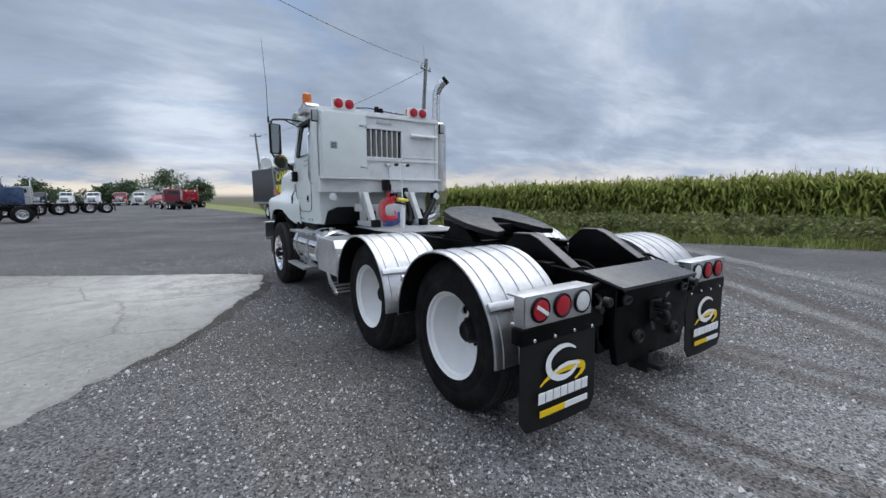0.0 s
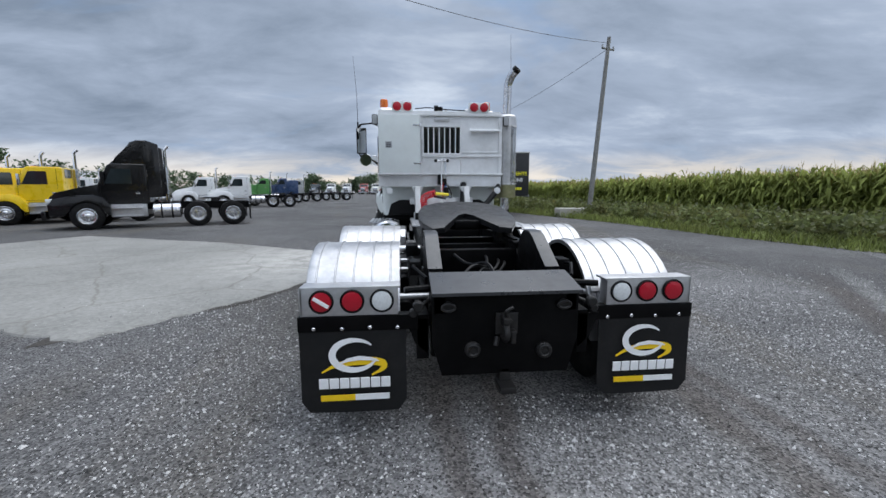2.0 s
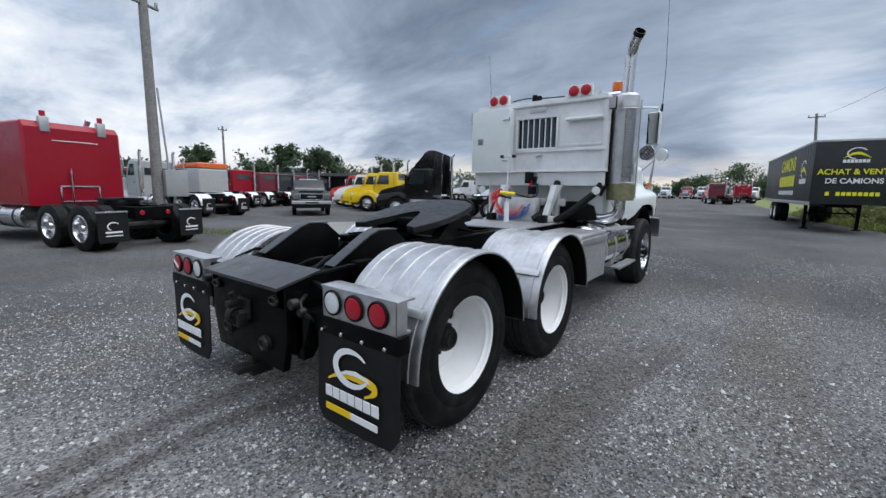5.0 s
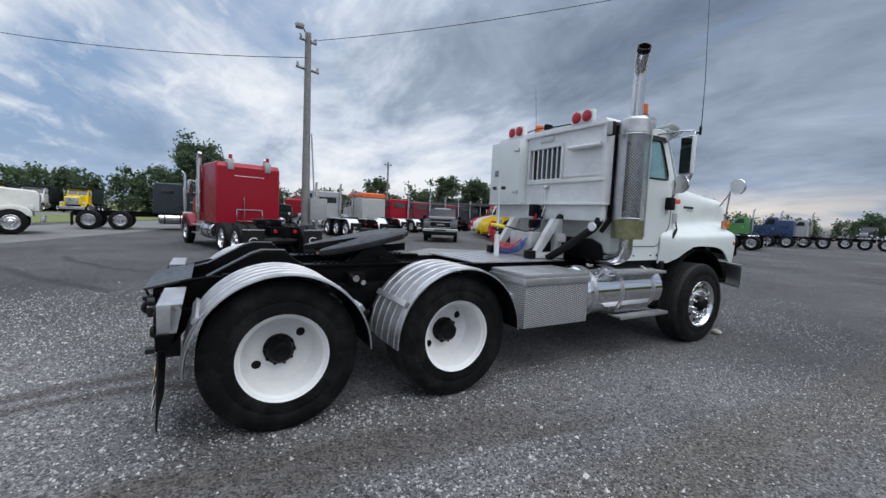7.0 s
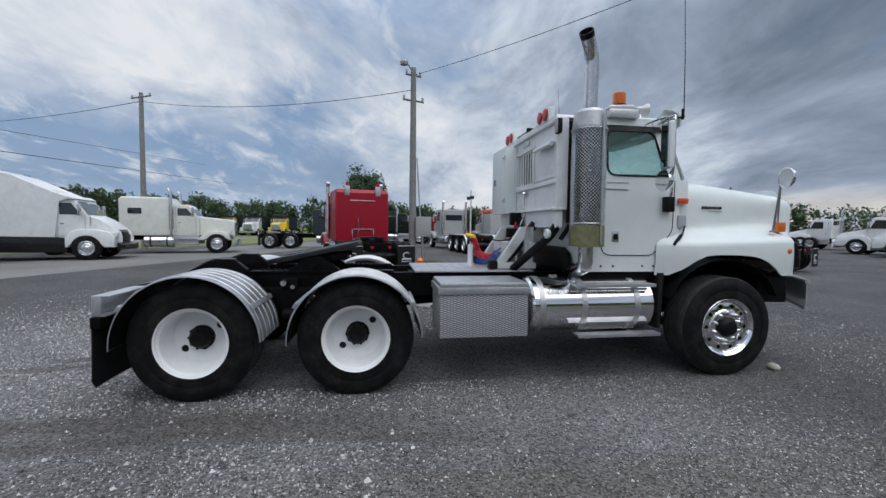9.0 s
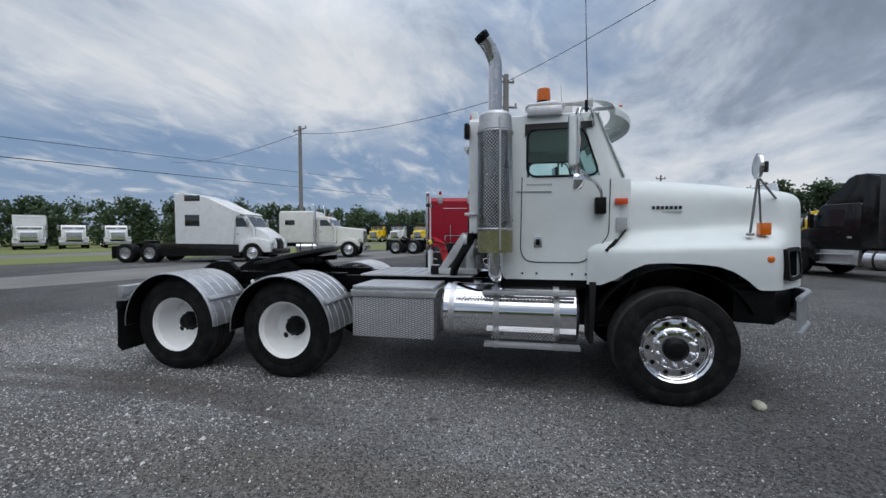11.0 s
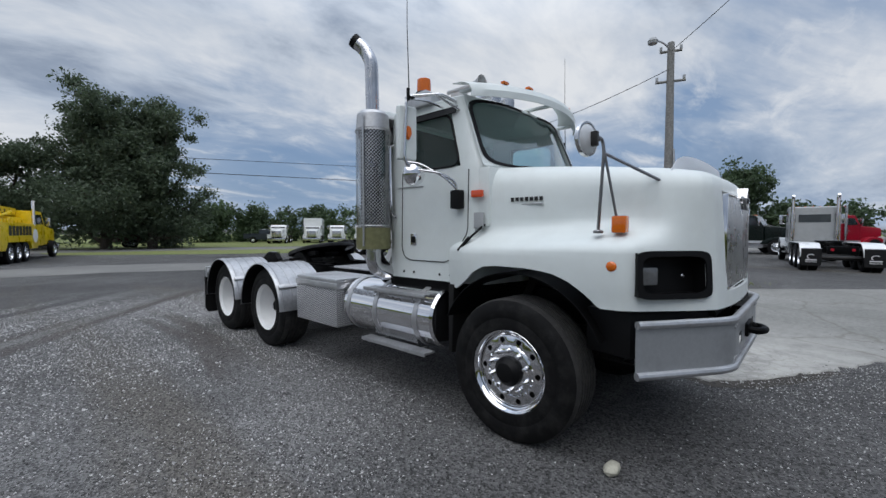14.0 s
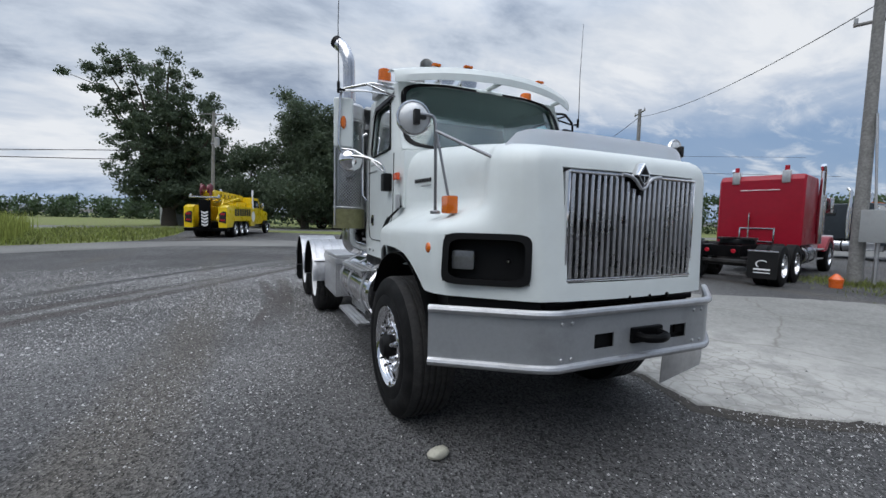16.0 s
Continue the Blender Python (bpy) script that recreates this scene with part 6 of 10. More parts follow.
box(bm, 0.34, x1, RY - 0.012, RY, 2.10, 2.13, 0.005)
box(bm, x1 - 0.05, x1 + 0.01, RY - 0.02, RY + 0.105, 1.76, 2.70, 0.01)
box(bm, x0, x0 + 0.03, RY, RY + 0.28, 1.60, 2.66, 0.01)
prism(bm, [(-0.97, 2.70), (0.97, 2.70), (0.94, 2.735), (-0.94, 2.735)], RY - 0.02, RY + 0.30, "y", 0.008)
pieces("rack_panel", bm, WHITE_W, rack)
# black strip and tube between the rack's side and the muffler
bm = nb()
box(bm, x1 - 0.02, x1 + 0.016, RY + 0.105, RY + 0.18, 1.62, 2.66, 0.006)
tube(bm, round_path([(x1 + 0.0, RY + 0.17, 2.66), (x1 + 0.01, RY + 0.18, 2.2), (x1 + 0.0, RY + 0.16, 1.62), (x1 - 0.06, RY + 0.07, 1.45)], 0.1), 0.026, 10)
part("side_seal", bm, BLACKPL, rack, "black upright strip and tube beside the muffler")
bm = nb()
box(bm, -0.965, -0.335, RY - 0.165, RY - 0.004, 1.787, 2.645, 0.008)
locker = part("locker", bm, WHITE, rack, "white locker with two hinges")
bm = nb()
for z in (1.93, 2.50):
    box(bm, -0.44, -0.325, RY - 0.178, RY - 0.164, z - 0.010, z + 0.010, 0.004)
    tube(bm, [(-0.335, RY - 0.17, z - 0.03), (-0.335, RY - 0.17, z + 0.03)], 0.010, 8)
pieces("hinge", bm, CHROMED, locker)
bm = nb()
box(bm, -0.86, -0.765, RY - 0.170, RY - 0.165, 2.16, 2.255, 0.002)
lb = part("locker_badge", bm, GREYP, locker, "small grey warning plate")
bm = nb()
for z in (2.18, 2.205, 2.23):
    box(bm, -0.85, -0.78, RY - 0.173, RY - 0.169, z - 0.005, z + 0.005, 0.0)
part("badge_lines", bm, BLKP2, lb)
bm = nb()
for a, b, c, d in ((-0.30, 0.33, 2.065, 2.095), (-0.30, 0.33, 2.495, 2.525)):
    box(bm, a, b, RY - 0.03, RY - 0.001, c, d, 0.004)
for a, b in ((-0.30, -0.27), (0.30, 0.33)):
    box(bm, a, b, RY - 0.029, RY - 0.001, 2.095, 2.495, 0.004)
for k in range(6):
    xx = -0.285 + 0.60 * (k + 1) / 7
    tube(bm, [(xx, RY - 0.02, 2.09), (xx, RY - 0.02, 2.50)], 0.009, 8)
pieces("window_bar", bm, WHITE_W, rack)
bm = nb()
box(bm, -0.285, 0.315, RY + 0.052, RY + 0.058, 2.09, 2.50)
part("rear_pane", bm, DGLASS, rack)
bm = nb()
box(bm, 0.46, 0.90, RY - 0.05, RY - 0.004, 2.455, 2.475, 0.004)
tube(bm, [(0.45, RY - 0.06, 2.44), (0.93, RY - 0.06, 2.44)], 0.022, 12)
part("flag_tube", bm, WHITE_W, rack)
bm = nb()
box(bm, -0.10, 0.14, RY - 0.012, RY, 2.575, 2.64, 0.003)
part("lamp_plate", bm, ALUD, rack)
bm = nb()
tube(bm, [(0.05, RY - 0.03, 1.98), (0.09, RY - 0.05, 2.0)], 0.014, 8)
tube(bm, [(0.06, RY - 0.03, 1.98), (0.08, RY - 0.04, 1.72), (0.085, RY - 0.10, 1.56)], 0.008, 6)
box(bm, 0.02, 0.11, RY - 0.03, RY - 0.002, 1.96, 2.01, 0.006)
part("latch_lever", bm, CHROMED, rack)
for pair in (-0.60, 0.60):
    bm = nb()
    box(bm, pair - 0.16, pair + 0.16, RY - 0.03, RY + 0.04, 2.715, 2.87, 0.02)
    pod = part("lamp_pod", bm, WHITE, rack)
    for dx in (-0.079, 0.079):
        bm = nb()
        lathe(bm, [(-0.03, 0.066), (-0.042, 0.066), (-0.046, 0.058), (-0.05, 0.04), (-0.052, 0.0)], (pair + dx, RY, 2.795), "y", 26)
        part("stop_lamp", bm, RED, pod, "round red lamp on the cab top")
bm = nb()
tube(bm, round_path([(-0.40, RY + 0.02, 2.77), (-0.2, RY + 0.05, 2.80), (0.1, RY + 0.05, 2.77), (0.38, RY + 0.02, 2.755)], 0.1), 0.008, 8)
tube(bm, [(-0.05, RY + 0.05, 2.735), (-0.05, RY + 0.05, 2.83)], 0.016, 8)
disc(bm, (0.0, RY + 0.05, 2.74), 0.035, 0.07, "z", 12)
disc(bm, (-0.08, RY + 0.05, 2.74), 0.022, 0.09, "z", 12)
part("roof_cable", bm, BLACKPL, rack)
bm = nb()
tube(bm, round_path([(0.93, 4.22, 1.60), (0.90, 4.18, 1.50), (0.62, 3.98, 1.22), (0.45, 3.92, 1.10)], 0.1), 0.045, 14)
part("air_intake_pipe", bm, BLACKPL, truck, "thick black slanting pipe under the rack")
for cx, mt in ((-0.82, WLENS), (0.90, WLENS)):
    bm = nb()
    lathe(bm, [(-0.02, 0.045), (-0.045, 0.055), (-0.06, 0.05), (-0.065, 0.0)], (cx, RY - 0.03, 1.51), "y", 20)
    part("work_lamp", bm, mt, rack, "round clear work lamp")
for cx in (-1.02, 1.03):
    bm = nb()
    box(bm, cx - 0.045, cx + 0.045, RY - 0.055, RY - 0.005, 2.515, 2.67, 0.02)
    part("spot_lamp", bm, BLACKPL, rack, "black square spot lamp")
    bm = nb()
    box(bm, cx - 0.036, cx + 0.036, RY - 0.061, RY - 0.053, 2.525, 2.66, 0.006)
    part("spot_lens", bm, GREYP, rack)

# ---------------------------------------------------------------- cab shell
BELT = [(0.0, 4.46), (0.78, 4.46), (0.90, 4.48), (0.945, 4.54), (0.95, 4.76), (0.95, 5.46), (0.95, 5.54), (0.935, 5.62), (0.885, 5.68), (0.46, 5.76), (0.0, 5.79)]
ROOF = [(0.0, 4.46), (0.76, 4.46), (0.86, 4.48), (0.895, 4.54), (0.90, 4.76), (0.90, 5.28), (0.90, 5.34), (0.885, 5.40), (0.845, 5.44), (0.44, 5.54), (0.0, 5.57)]
LEVELS = [1.11, 1.30, 1.70, 2.105, 2.13, 2.73, 2.745]


def cab_ring(z):
    t = max(0.0, min(1.0, (z - 2.105) / (2.68 - 2.105)))
    half = [lerp2(a, b, t) for a, b in zip(BELT, ROOF)]
    tuck = 0.012 * max(0.0, (1.35 - z) / 0.25)
    half = [(x - tuck * (1 if x > 0 else 0), y) for x, y in half]
    ring = [(x, y, z) for x, y in half] + [(-x, y, z) for x, y in reversed(half[1:-1])]
    return ring


rings = [cab_ring(z) for z in LEVELS]
for dz, sh in ((0.075, 0.012), (0.085, 0.04), (0.095, 0.11), (0.105, 0.28), (0.112, 0.55)):
    rings.append([(x * (1 - sh), 5.0 + (y - 5.0) * (1 - sh), 2.68 + dz) for x, y, z in cab_ring(2.68)])
NP = len(BELT)


def cab_open(i, k):
    n = 2 * NP - 2
    kk = k if k < NP - 1 else n - 1 - k
    if i == 4 and kk == 4:
        return True
    if i == 4 and kk in (8, 9):
        return True
    return False


bm = nb()
vs = grid(bm, rings, close_u=True, skip=cab_open)
bm.faces.new(vs[-1])
thicken(bm, 0.035)
cab = part("cab", bm, WHITE, truck, "white painted steel day cab", 40)

# glass: side windows and the two-part windscreen
def ring_pt(z, k):
    return Vector(cab_ring(z)[k])


n = 2 * NP - 2
for k0, k1, z0 in ((4, 5, 2.13), (n - 5, n - 4, 2.13)):
    bm = nb()
    a, b, c, d = ring_pt(z0, k0), ring_pt(z0, k1), ring_pt(2.61, k1), ring_pt(2.61, k0)
    cen = (a + b + c + d) / 4
    inx = Vector((-0.02 if cen.x > 0 else 0.02, 0, 0))
    bm.faces.new([bm.verts.new(v + inx) for v in (a, b, c, d)])
    g = part("side_window", bm, GLASS, cab, "clear side glass in a black seal")
    g.visible_shadow = False
    bm = nb()
    loop = [cen.lerp(p, 0.985) + inx * -0.2 for p in (a, b, c, d)]
    lp = round_path([loop[3].lerp(loop[0], 0.5), loop[0], loop[1], loop[2], loop[3], loop[3].lerp(loop[0], 0.5)], 0.10)
    tube(bm, lp[:-1], 0.011, 8, closed=True)
    part("window_seal", bm, BLACKPL, cab)
for k0, k1 in ((8, 10), (10, 12)):
    bm = nb()
    rows = []
    for z in (2.13, 2.25, 2.42, 2.68, 2.73):
        rows.append([Vector(ring_pt(z, k)) - Vector((0, 0.018, 0)) for k in range(k0, k1 + 1)])
    grid(bm, rows)
    thicken(bm, 0.005)
    g = part("windscreen", bm, SCREENGLASS, cab, "clear windscreen half")
    g.visible_shadow = False


def screen_at(u, v, off=0.0):
    """A place on the windscreen: u and v from -1 to 1 across and up it."""
    z = 2.43 + 0.30 * v
    t = max(0.0, min(3.999, (u + 1) * 2))
    a, b = ring_pt(z, 8 + int(t)), ring_pt(z, 9 + int(t))
    p = a.lerp(b, t - int(t))
    if abs(u) > 1:
        p.x += -(abs(u) - 1) * 0.9 * math.copysign(1, u)
    return p + Vector((0, off * 0.9, off * 0.42))


bm = nb()
frame_ring(bm, lambda u, v: screen_at(u, v, 0.005), [(1.05 * a, 1.075 * b) for a, b in round_rect(96, 60)], [(1.0 * a, 1.0 * b) for a, b in round_rect(96, 8)])
thicken(bm, 0.006)
part("windscreen_surround", bm, WHITE, cab, "white painted windscreen surround")
bm = nb()
frame_ring(bm, lambda u, v: screen_at(u, v, 0.014), [(1.03 * a, 1.045 * b) for a, b in round_rect(96, 7)], [(0.975 * a, 0.965 * b) for a, b in round_rect(96, 7)])
thicken(bm, 0.004)
part("windscreen_seal", bm, BLACKPL, cab, "black rubber windscreen seal")
# black rain guards over the side windows
for sx in (1, -1):
    bm = nb()
    rows = [[(sx * (0.917 + dx), y0, z - (0.07 if y0 < 4.78 and j == 1 else 0)) for y0 in (4.74, 4.80, 5.0, 5.2, 5.38)] for j, (dx, z) in enumerate(((-0.012, 2.665), (0.016, 2.60)))]
    grid(bm, rows)
    thicken(bm, 0.004)
    part("rain_guard", bm, BLACKPL, cab, "dark plastic rain guard over the side window")

# door headers over the side glass and the cowl under the windscreen corners
for sx in (1, -1):
    bm = nb()
    a, b, c, d = (ring_pt(2.615, 4), ring_pt(2.615, 5), ring_pt(2.732, 5), ring_pt(2.732, 4))
    vs1 = [bm.verts.new((sx * (p.x - 0.002), p.y, p.z)) for p in (a, b, c, d)]
    bm.faces.new(vs1)
    thicken(bm, 0.028)
    part("door_header", bm, WHITE, cab)
    bm = nb()
    box(bm, min(sx * 0.70, sx * 0.925), max(sx * 0.70, sx * 0.925), 5.52, 5.74, 1.60, 2.10, 0.03)
    part("cowl_corner", bm, WHITE, cab)

# inside of the cab
bm = nb()
box(bm, -0.88, 0.88, 4.60, 5.60, 1.30, 1.36, 0.01)
prism(bm, [(5.30, 1.70), (5.30, 2.02), (5.42, 2.085), (5.72, 2.085), (5.72, 1.70)], -0.88, 0.88, "x", 0.03)
part("dashboard", bm, INTER, cab)
for sx in (1, -1):
    bm = nb()
    box(bm, sx * 0.45 - 0.25, sx * 0.45 + 0.25, 4.66, 5.12, 1.62, 1.78, 0.05)
    box(bm, sx * 0.45 - 0.24, sx * 0.45 + 0.24, 4.56, 4.70, 1.75, 2.42, 0.05)
    part("seat", bm, INTER, cab)
bm = nb()
tube(bm, [(-0.45 + 0.22 * math.cos(a), 5.18 + 0.08 * math.sin(a), 2.10 + 0.20 * math.sin(a)) for a in (i * math.pi / 12 for i in range(24))], 0.014, 8, closed=True)
tube(bm, [(-0.45, 5.18, 2.10), (-0.45, 5.36, 1.95)], 0.03, 8)
part("steering_wheel", bm, INTER, cab)
bm = nb()
rows2 = [[(-0.86, 4.515, 1.36), (-0.30, 4.515, 1.36), (0.30, 4.515, 1.36), (0.86, 4.515, 1.36)], [(-0.86, 4.515, 2.10), (-0.30, 4.515, 2.10), (0.30, 4.515, 2.10), (0.86, 4.515, 2.10)],
         [(-0.86, 4.515, 2.48), (-0.30, 4.515, 2.48), (0.30, 4.515, 2.48), (0.86, 4.515, 2.48)], [(-0.84, 4.515, 2.66), (-0.30, 4.515, 2.66), (0.30, 4.515, 2.66), (0.84, 4.515, 2.66)]]
grid(bm, rows2)
thicken(bm, 0.006)
part("back_trim", bm, INTER, cab)

# doors drawn by their shut lines, with handle plate, pull and hinges
for sx in (1, -1):
    bm = nb()
    X = sx * 0.951
    outline = [(X, 4.715, 2.13), (X, 4.70, 1.40), (X, 4.74, 1.31), (X, 4.82, 1.285), (X, 5.30, 1.285), (X, 5.40, 1.38), (X, 5.535, 1.55), (X, 5.545, 2.09)]
    tube(bm, round_path(outline, 0.06), 0.0045, 6)
    part("door_seam", bm, BLACKPL, cab, "dark shut line round the cab door")
    bm = nb()
    box(bm, min(sx * 0.948, sx * 0.958), max(sx * 0.948, sx * 0.958), 4.83, 4.91, 1.43, 1.54, 0.004)
    part("handle_plate", bm, CHROMED, cab)
    bm = nb()
    box(bm, min(sx * 0.955, sx * 0.972), max(sx * 0.955, sx * 0.972), 4.85, 4.89, 1.455, 1.515, 0.004)
    part("door_handle", bm, BLACKPL, cab)
    bm = nb()
    box(bm, min(sx * 0.95, sx * 1.03), max(sx * 0.95, sx * 1.03), 5.40, 5.50, 1.755, 1.915, 0.014)
    part("kerb_view_mirror", bm, BLACKPL, cab, "black square bracket on the door")
    bm = nb()
    box(bm, min(sx * 0.945, sx * 0.975), max(sx * 0.945, sx * 0.975), 5.585, 5.70, 1.845, 1.905, 0.008)
    part("side_marker", bm, AMBER if sx < 0 else mat("orange_red_lens", (0.62, 0.07, 0.015), 0.15, coat=0.6, grain=0.1, scale=80, bump=0.0015), cab, "small orange side marker lamp")
    bm = nb()
    box(bm, min(sx * 0.943, sx * 0.950), max(sx * 0.943, sx * 0.950), 5.60, 5.70, 1.59, 1.72, 0.002)
    part("vent_patch", bm, GREYP, cab)
    bm = nb()
    tube(bm, round_path([(sx * 0.955, 4.58, 2.42), (sx * 1.0, 4.58, 2.40), (sx * 1.0, 4.60, 1.75), (sx * 0.955, 4.62, 1.70)], 0.05), 0.013, 8)
    part("grab_rail", bm, CHROME, cab)
    bm = nb()
    tube(bm, round_path([(sx * 0.955, 4.66, 1.99), (sx * 0.956, 5.0, 1.985)], 0.05), 0.006, 6)
    for k in range(9):
        box(bm, min(sx * 0.949, sx * 0.953), max(sx * 0.949, sx * 0.953), 4.76 + k * 0.028, 4.78 + k * 0.028, 2.045, 2.062, 0.0)
    part("door_trim", bm, GREYP, cab)
bm = nb()
box(bm, -0.93, 0.93, 4.50, 5.42, 1.02, 1.12, 0.015)
part("cab_floor", bm, BLACKP, cab)
bm = nb()
for y in (4.72, 4.86, 5.2, 5.33):
    for sx in (1, -1):
        disc(bm, (sx * 0.938, y, 1.17), 0.012, sx * 0.012, "x", 8, 0.003)
pieces("sill_bolt", bm, DARKMET, cab)

# ---------------------------------------------------------------- tilting hood with fenders
LOW = [(0.955, 5.34), (0.99, 5.42), (1.06, 5.58), (1.10, 5.75), (1.125, 6.10), (1.135, 6.50), (1.13, 6.72), (1.115, 6.86), (1.07, 6.94), (0.98, 7.025), (0.885, 7.115), (0.80, 7.19), (0.735, 7.245), (0.665, 7.295), (0.51, 7.325), (0.25, 7.345), (0.0, 7.35)]
TOP = [(0.90, 5.66), (0.90, 5.72), (0.895, 5.80), (0.885, 5.95), (0.86, 6.20), (0.825, 6.50), (0.815, 6.70), (0.808, 6.84), (0.803, 6.92), (0.825, 7.0), (0.818, 7.08), (0.80, 7.15), (0.768, 7.21), (0.70, 7.25), (0.55, 7.27), (0.27, 7.285), (0.0, 7.29)]


LOWD, TOPD = dens(LOW, 5), dens(TOP, 5)


ARCH = [(5.46, 1.075), (5.60, 1.15), (5.71, 1.235), (5.82, 1.288), (5.95, 1.302), (6.20, 1.300), (6.40, 1.282), (6.53, 1.235), (6.65, 1.155), (6.73, 1.08)]


def arch_z(y):
    """The height of the wheel opening's edge at y."""
    if y <= ARCH[0][0] or y >= ARCH[-1][0]:
        return 0.0
    for a, b in zip(ARCH, ARCH[1:]):
        if a[0] <= y <= b[0]:
            return a[1] + (b[1] - a[1]) * (y - a[0]) / (b[0] - a[0])
    return 0.0


def shoulder(y):
    return 1.52 + 0.05 * max(0.0, min(1.0, (y - 5.6) / 1.2))


def top_z(y):
    return 2.115 - 0.15 * max(0.0, (y - 5.6) / 1.6) ** 1.4


rows = []
zs = [1.075, 1.09, 1.14, 1.175, 1.24, 1.31, 1.38, 1.42, 1.45, 1.49, 1.53, 1.57, 1.61, 1.66, 1.74, 1.82]
for z in zs:
    half = []
    for (lx, ly), (tx, ty) in zip(LOWD, TOPD):
        zz = z
        floor_z = arch_z(ly)
        front = max(0.0, min(1.0, (ly - 6.9) / 0.25))
        sh = shoulder(ly)
        t = max(0.0, min(1.0, (zz - (sh - 0.12)) / 0.20))
        t = t * t * (3 - 2 * t)
        # the front face has no shelf: it leans back evenly
        te = max(0.0, min(1.0, (zz - 1.15) / 0.75)) * 0.9
        t = t * (1 - front) + te * front
        x, y = lerp2((lx, ly), (tx, ty), t)
        zz2 = max(zz, floor_z) if floor_z > 0 else zz
        if zz2 > zz:
            t2 = max(0.0, min(1.0, (zz2 - (sh - 0.12)) / 0.20))
            t2 = t2 * t2 * (3 - 2 * t2)
            x, y = lerp2((lx, ly), (tx, ty), t2 * (1 - front) + te * front)
        bulge = 0.018 * math.sin(math.pi * max(0.0, min(1.0, (zz2 - 1.1) / 0.42))) * (1 - front)
        half.append((x + bulge, y, zz2))
    rows.append(half + [(-x, y, z2) for x, y, z2 in reversed(half[:-1])])
base = rows[-1]
for f, sh in ((0.25, 0.006), (0.5, 0.022), (0.72, 0.055), (0.88, 0.105), (0.96, 0.17), (1.0, 0.30), (1.025, 0.55), (1.035, 0.80)):
    half = []
    for x, y, z in base:
        zt = top_z(y)
        ny = y - sh * 0.62 * max(0.0, (y - 6.6)) / 0.65 if y > 6.6 else y
        half.append((x * (1 - sh), ny, 1.82 + (zt - 1.82) * f))
    rows.append(half)


def grille_gap(i, k):
    a, b = rows[i][k], rows[i + 1][k + 1]
    cx, cy, cz = (a[0] + b[0]) / 2, (a[1] + b[1]) / 2, (a[2] + b[2]) / 2
    if abs(cx) < 0.525 and cy > 7.1 and 1.19 < cz < 1.80:
        return True
    return False


def lamp_gap(i, k):
    a, b = rows[i][k], rows[i + 1][k + 1]
    cx, cy, cz = (a[0] + b[0]) / 2, (a[1] + b[1]) / 2, (a[2] + b[2]) / 2
    return 0.73 < abs(cx) < 1.075 and cy > 6.88 and 1.18 < cz < 1.42


bm = nb()
grid(bm, rows, skip=lambda i, k: grille_gap(i, k) or lamp_gap(i, k))
bmesh.ops.remove_doubles(bm, verts=bm.verts, dist=0.0008)
thicken(bm, 0.02)
hood = part("hood", bm, WHITE, truck, "white one-piece hood and fenders", 50)

# dark inner arches
for sx in (1, -1):
    bm = nb()
    rr = []
    for i in range(21):
        a = radians(22 + 136 * i / 20)
        rr.append([(sx * xx, 6.08 + 0.70 * math.cos(a), 0.60 + 0.655 * math.sin(a)) for xx in (0.50, 0.80, 1.10)])
    grid(bm, rr)
    thicken(bm, 0.006)
    part("inner_arch", bm, BLACKPL, hood, "black inner wheel arch")
    bm = nb()
    prism(bm, [(5.36, 1.10), (5.36, 0.50), (5.40, 0.50), (5.42, 1.10)], sx * 0.62, sx * 1.0, "x", 0.006)
    part("splash_flap", bm, FLAP, truck)

# black brackets and filler behind the bumper ends
for sx in (1, -1):
    bm = nb()
    prism(bm, [(sx * 0.48, 6.60), (sx * 0.98, 6.60), (sx * 1.04, 6.90), (sx * 0.62, 7.24), (sx * 0.48, 7.24)], 0.76, 1.06, "z", 0.02)
    part("bumper_filler", bm, BLACKPL, truck, "black plastic filler behind the bumper end")

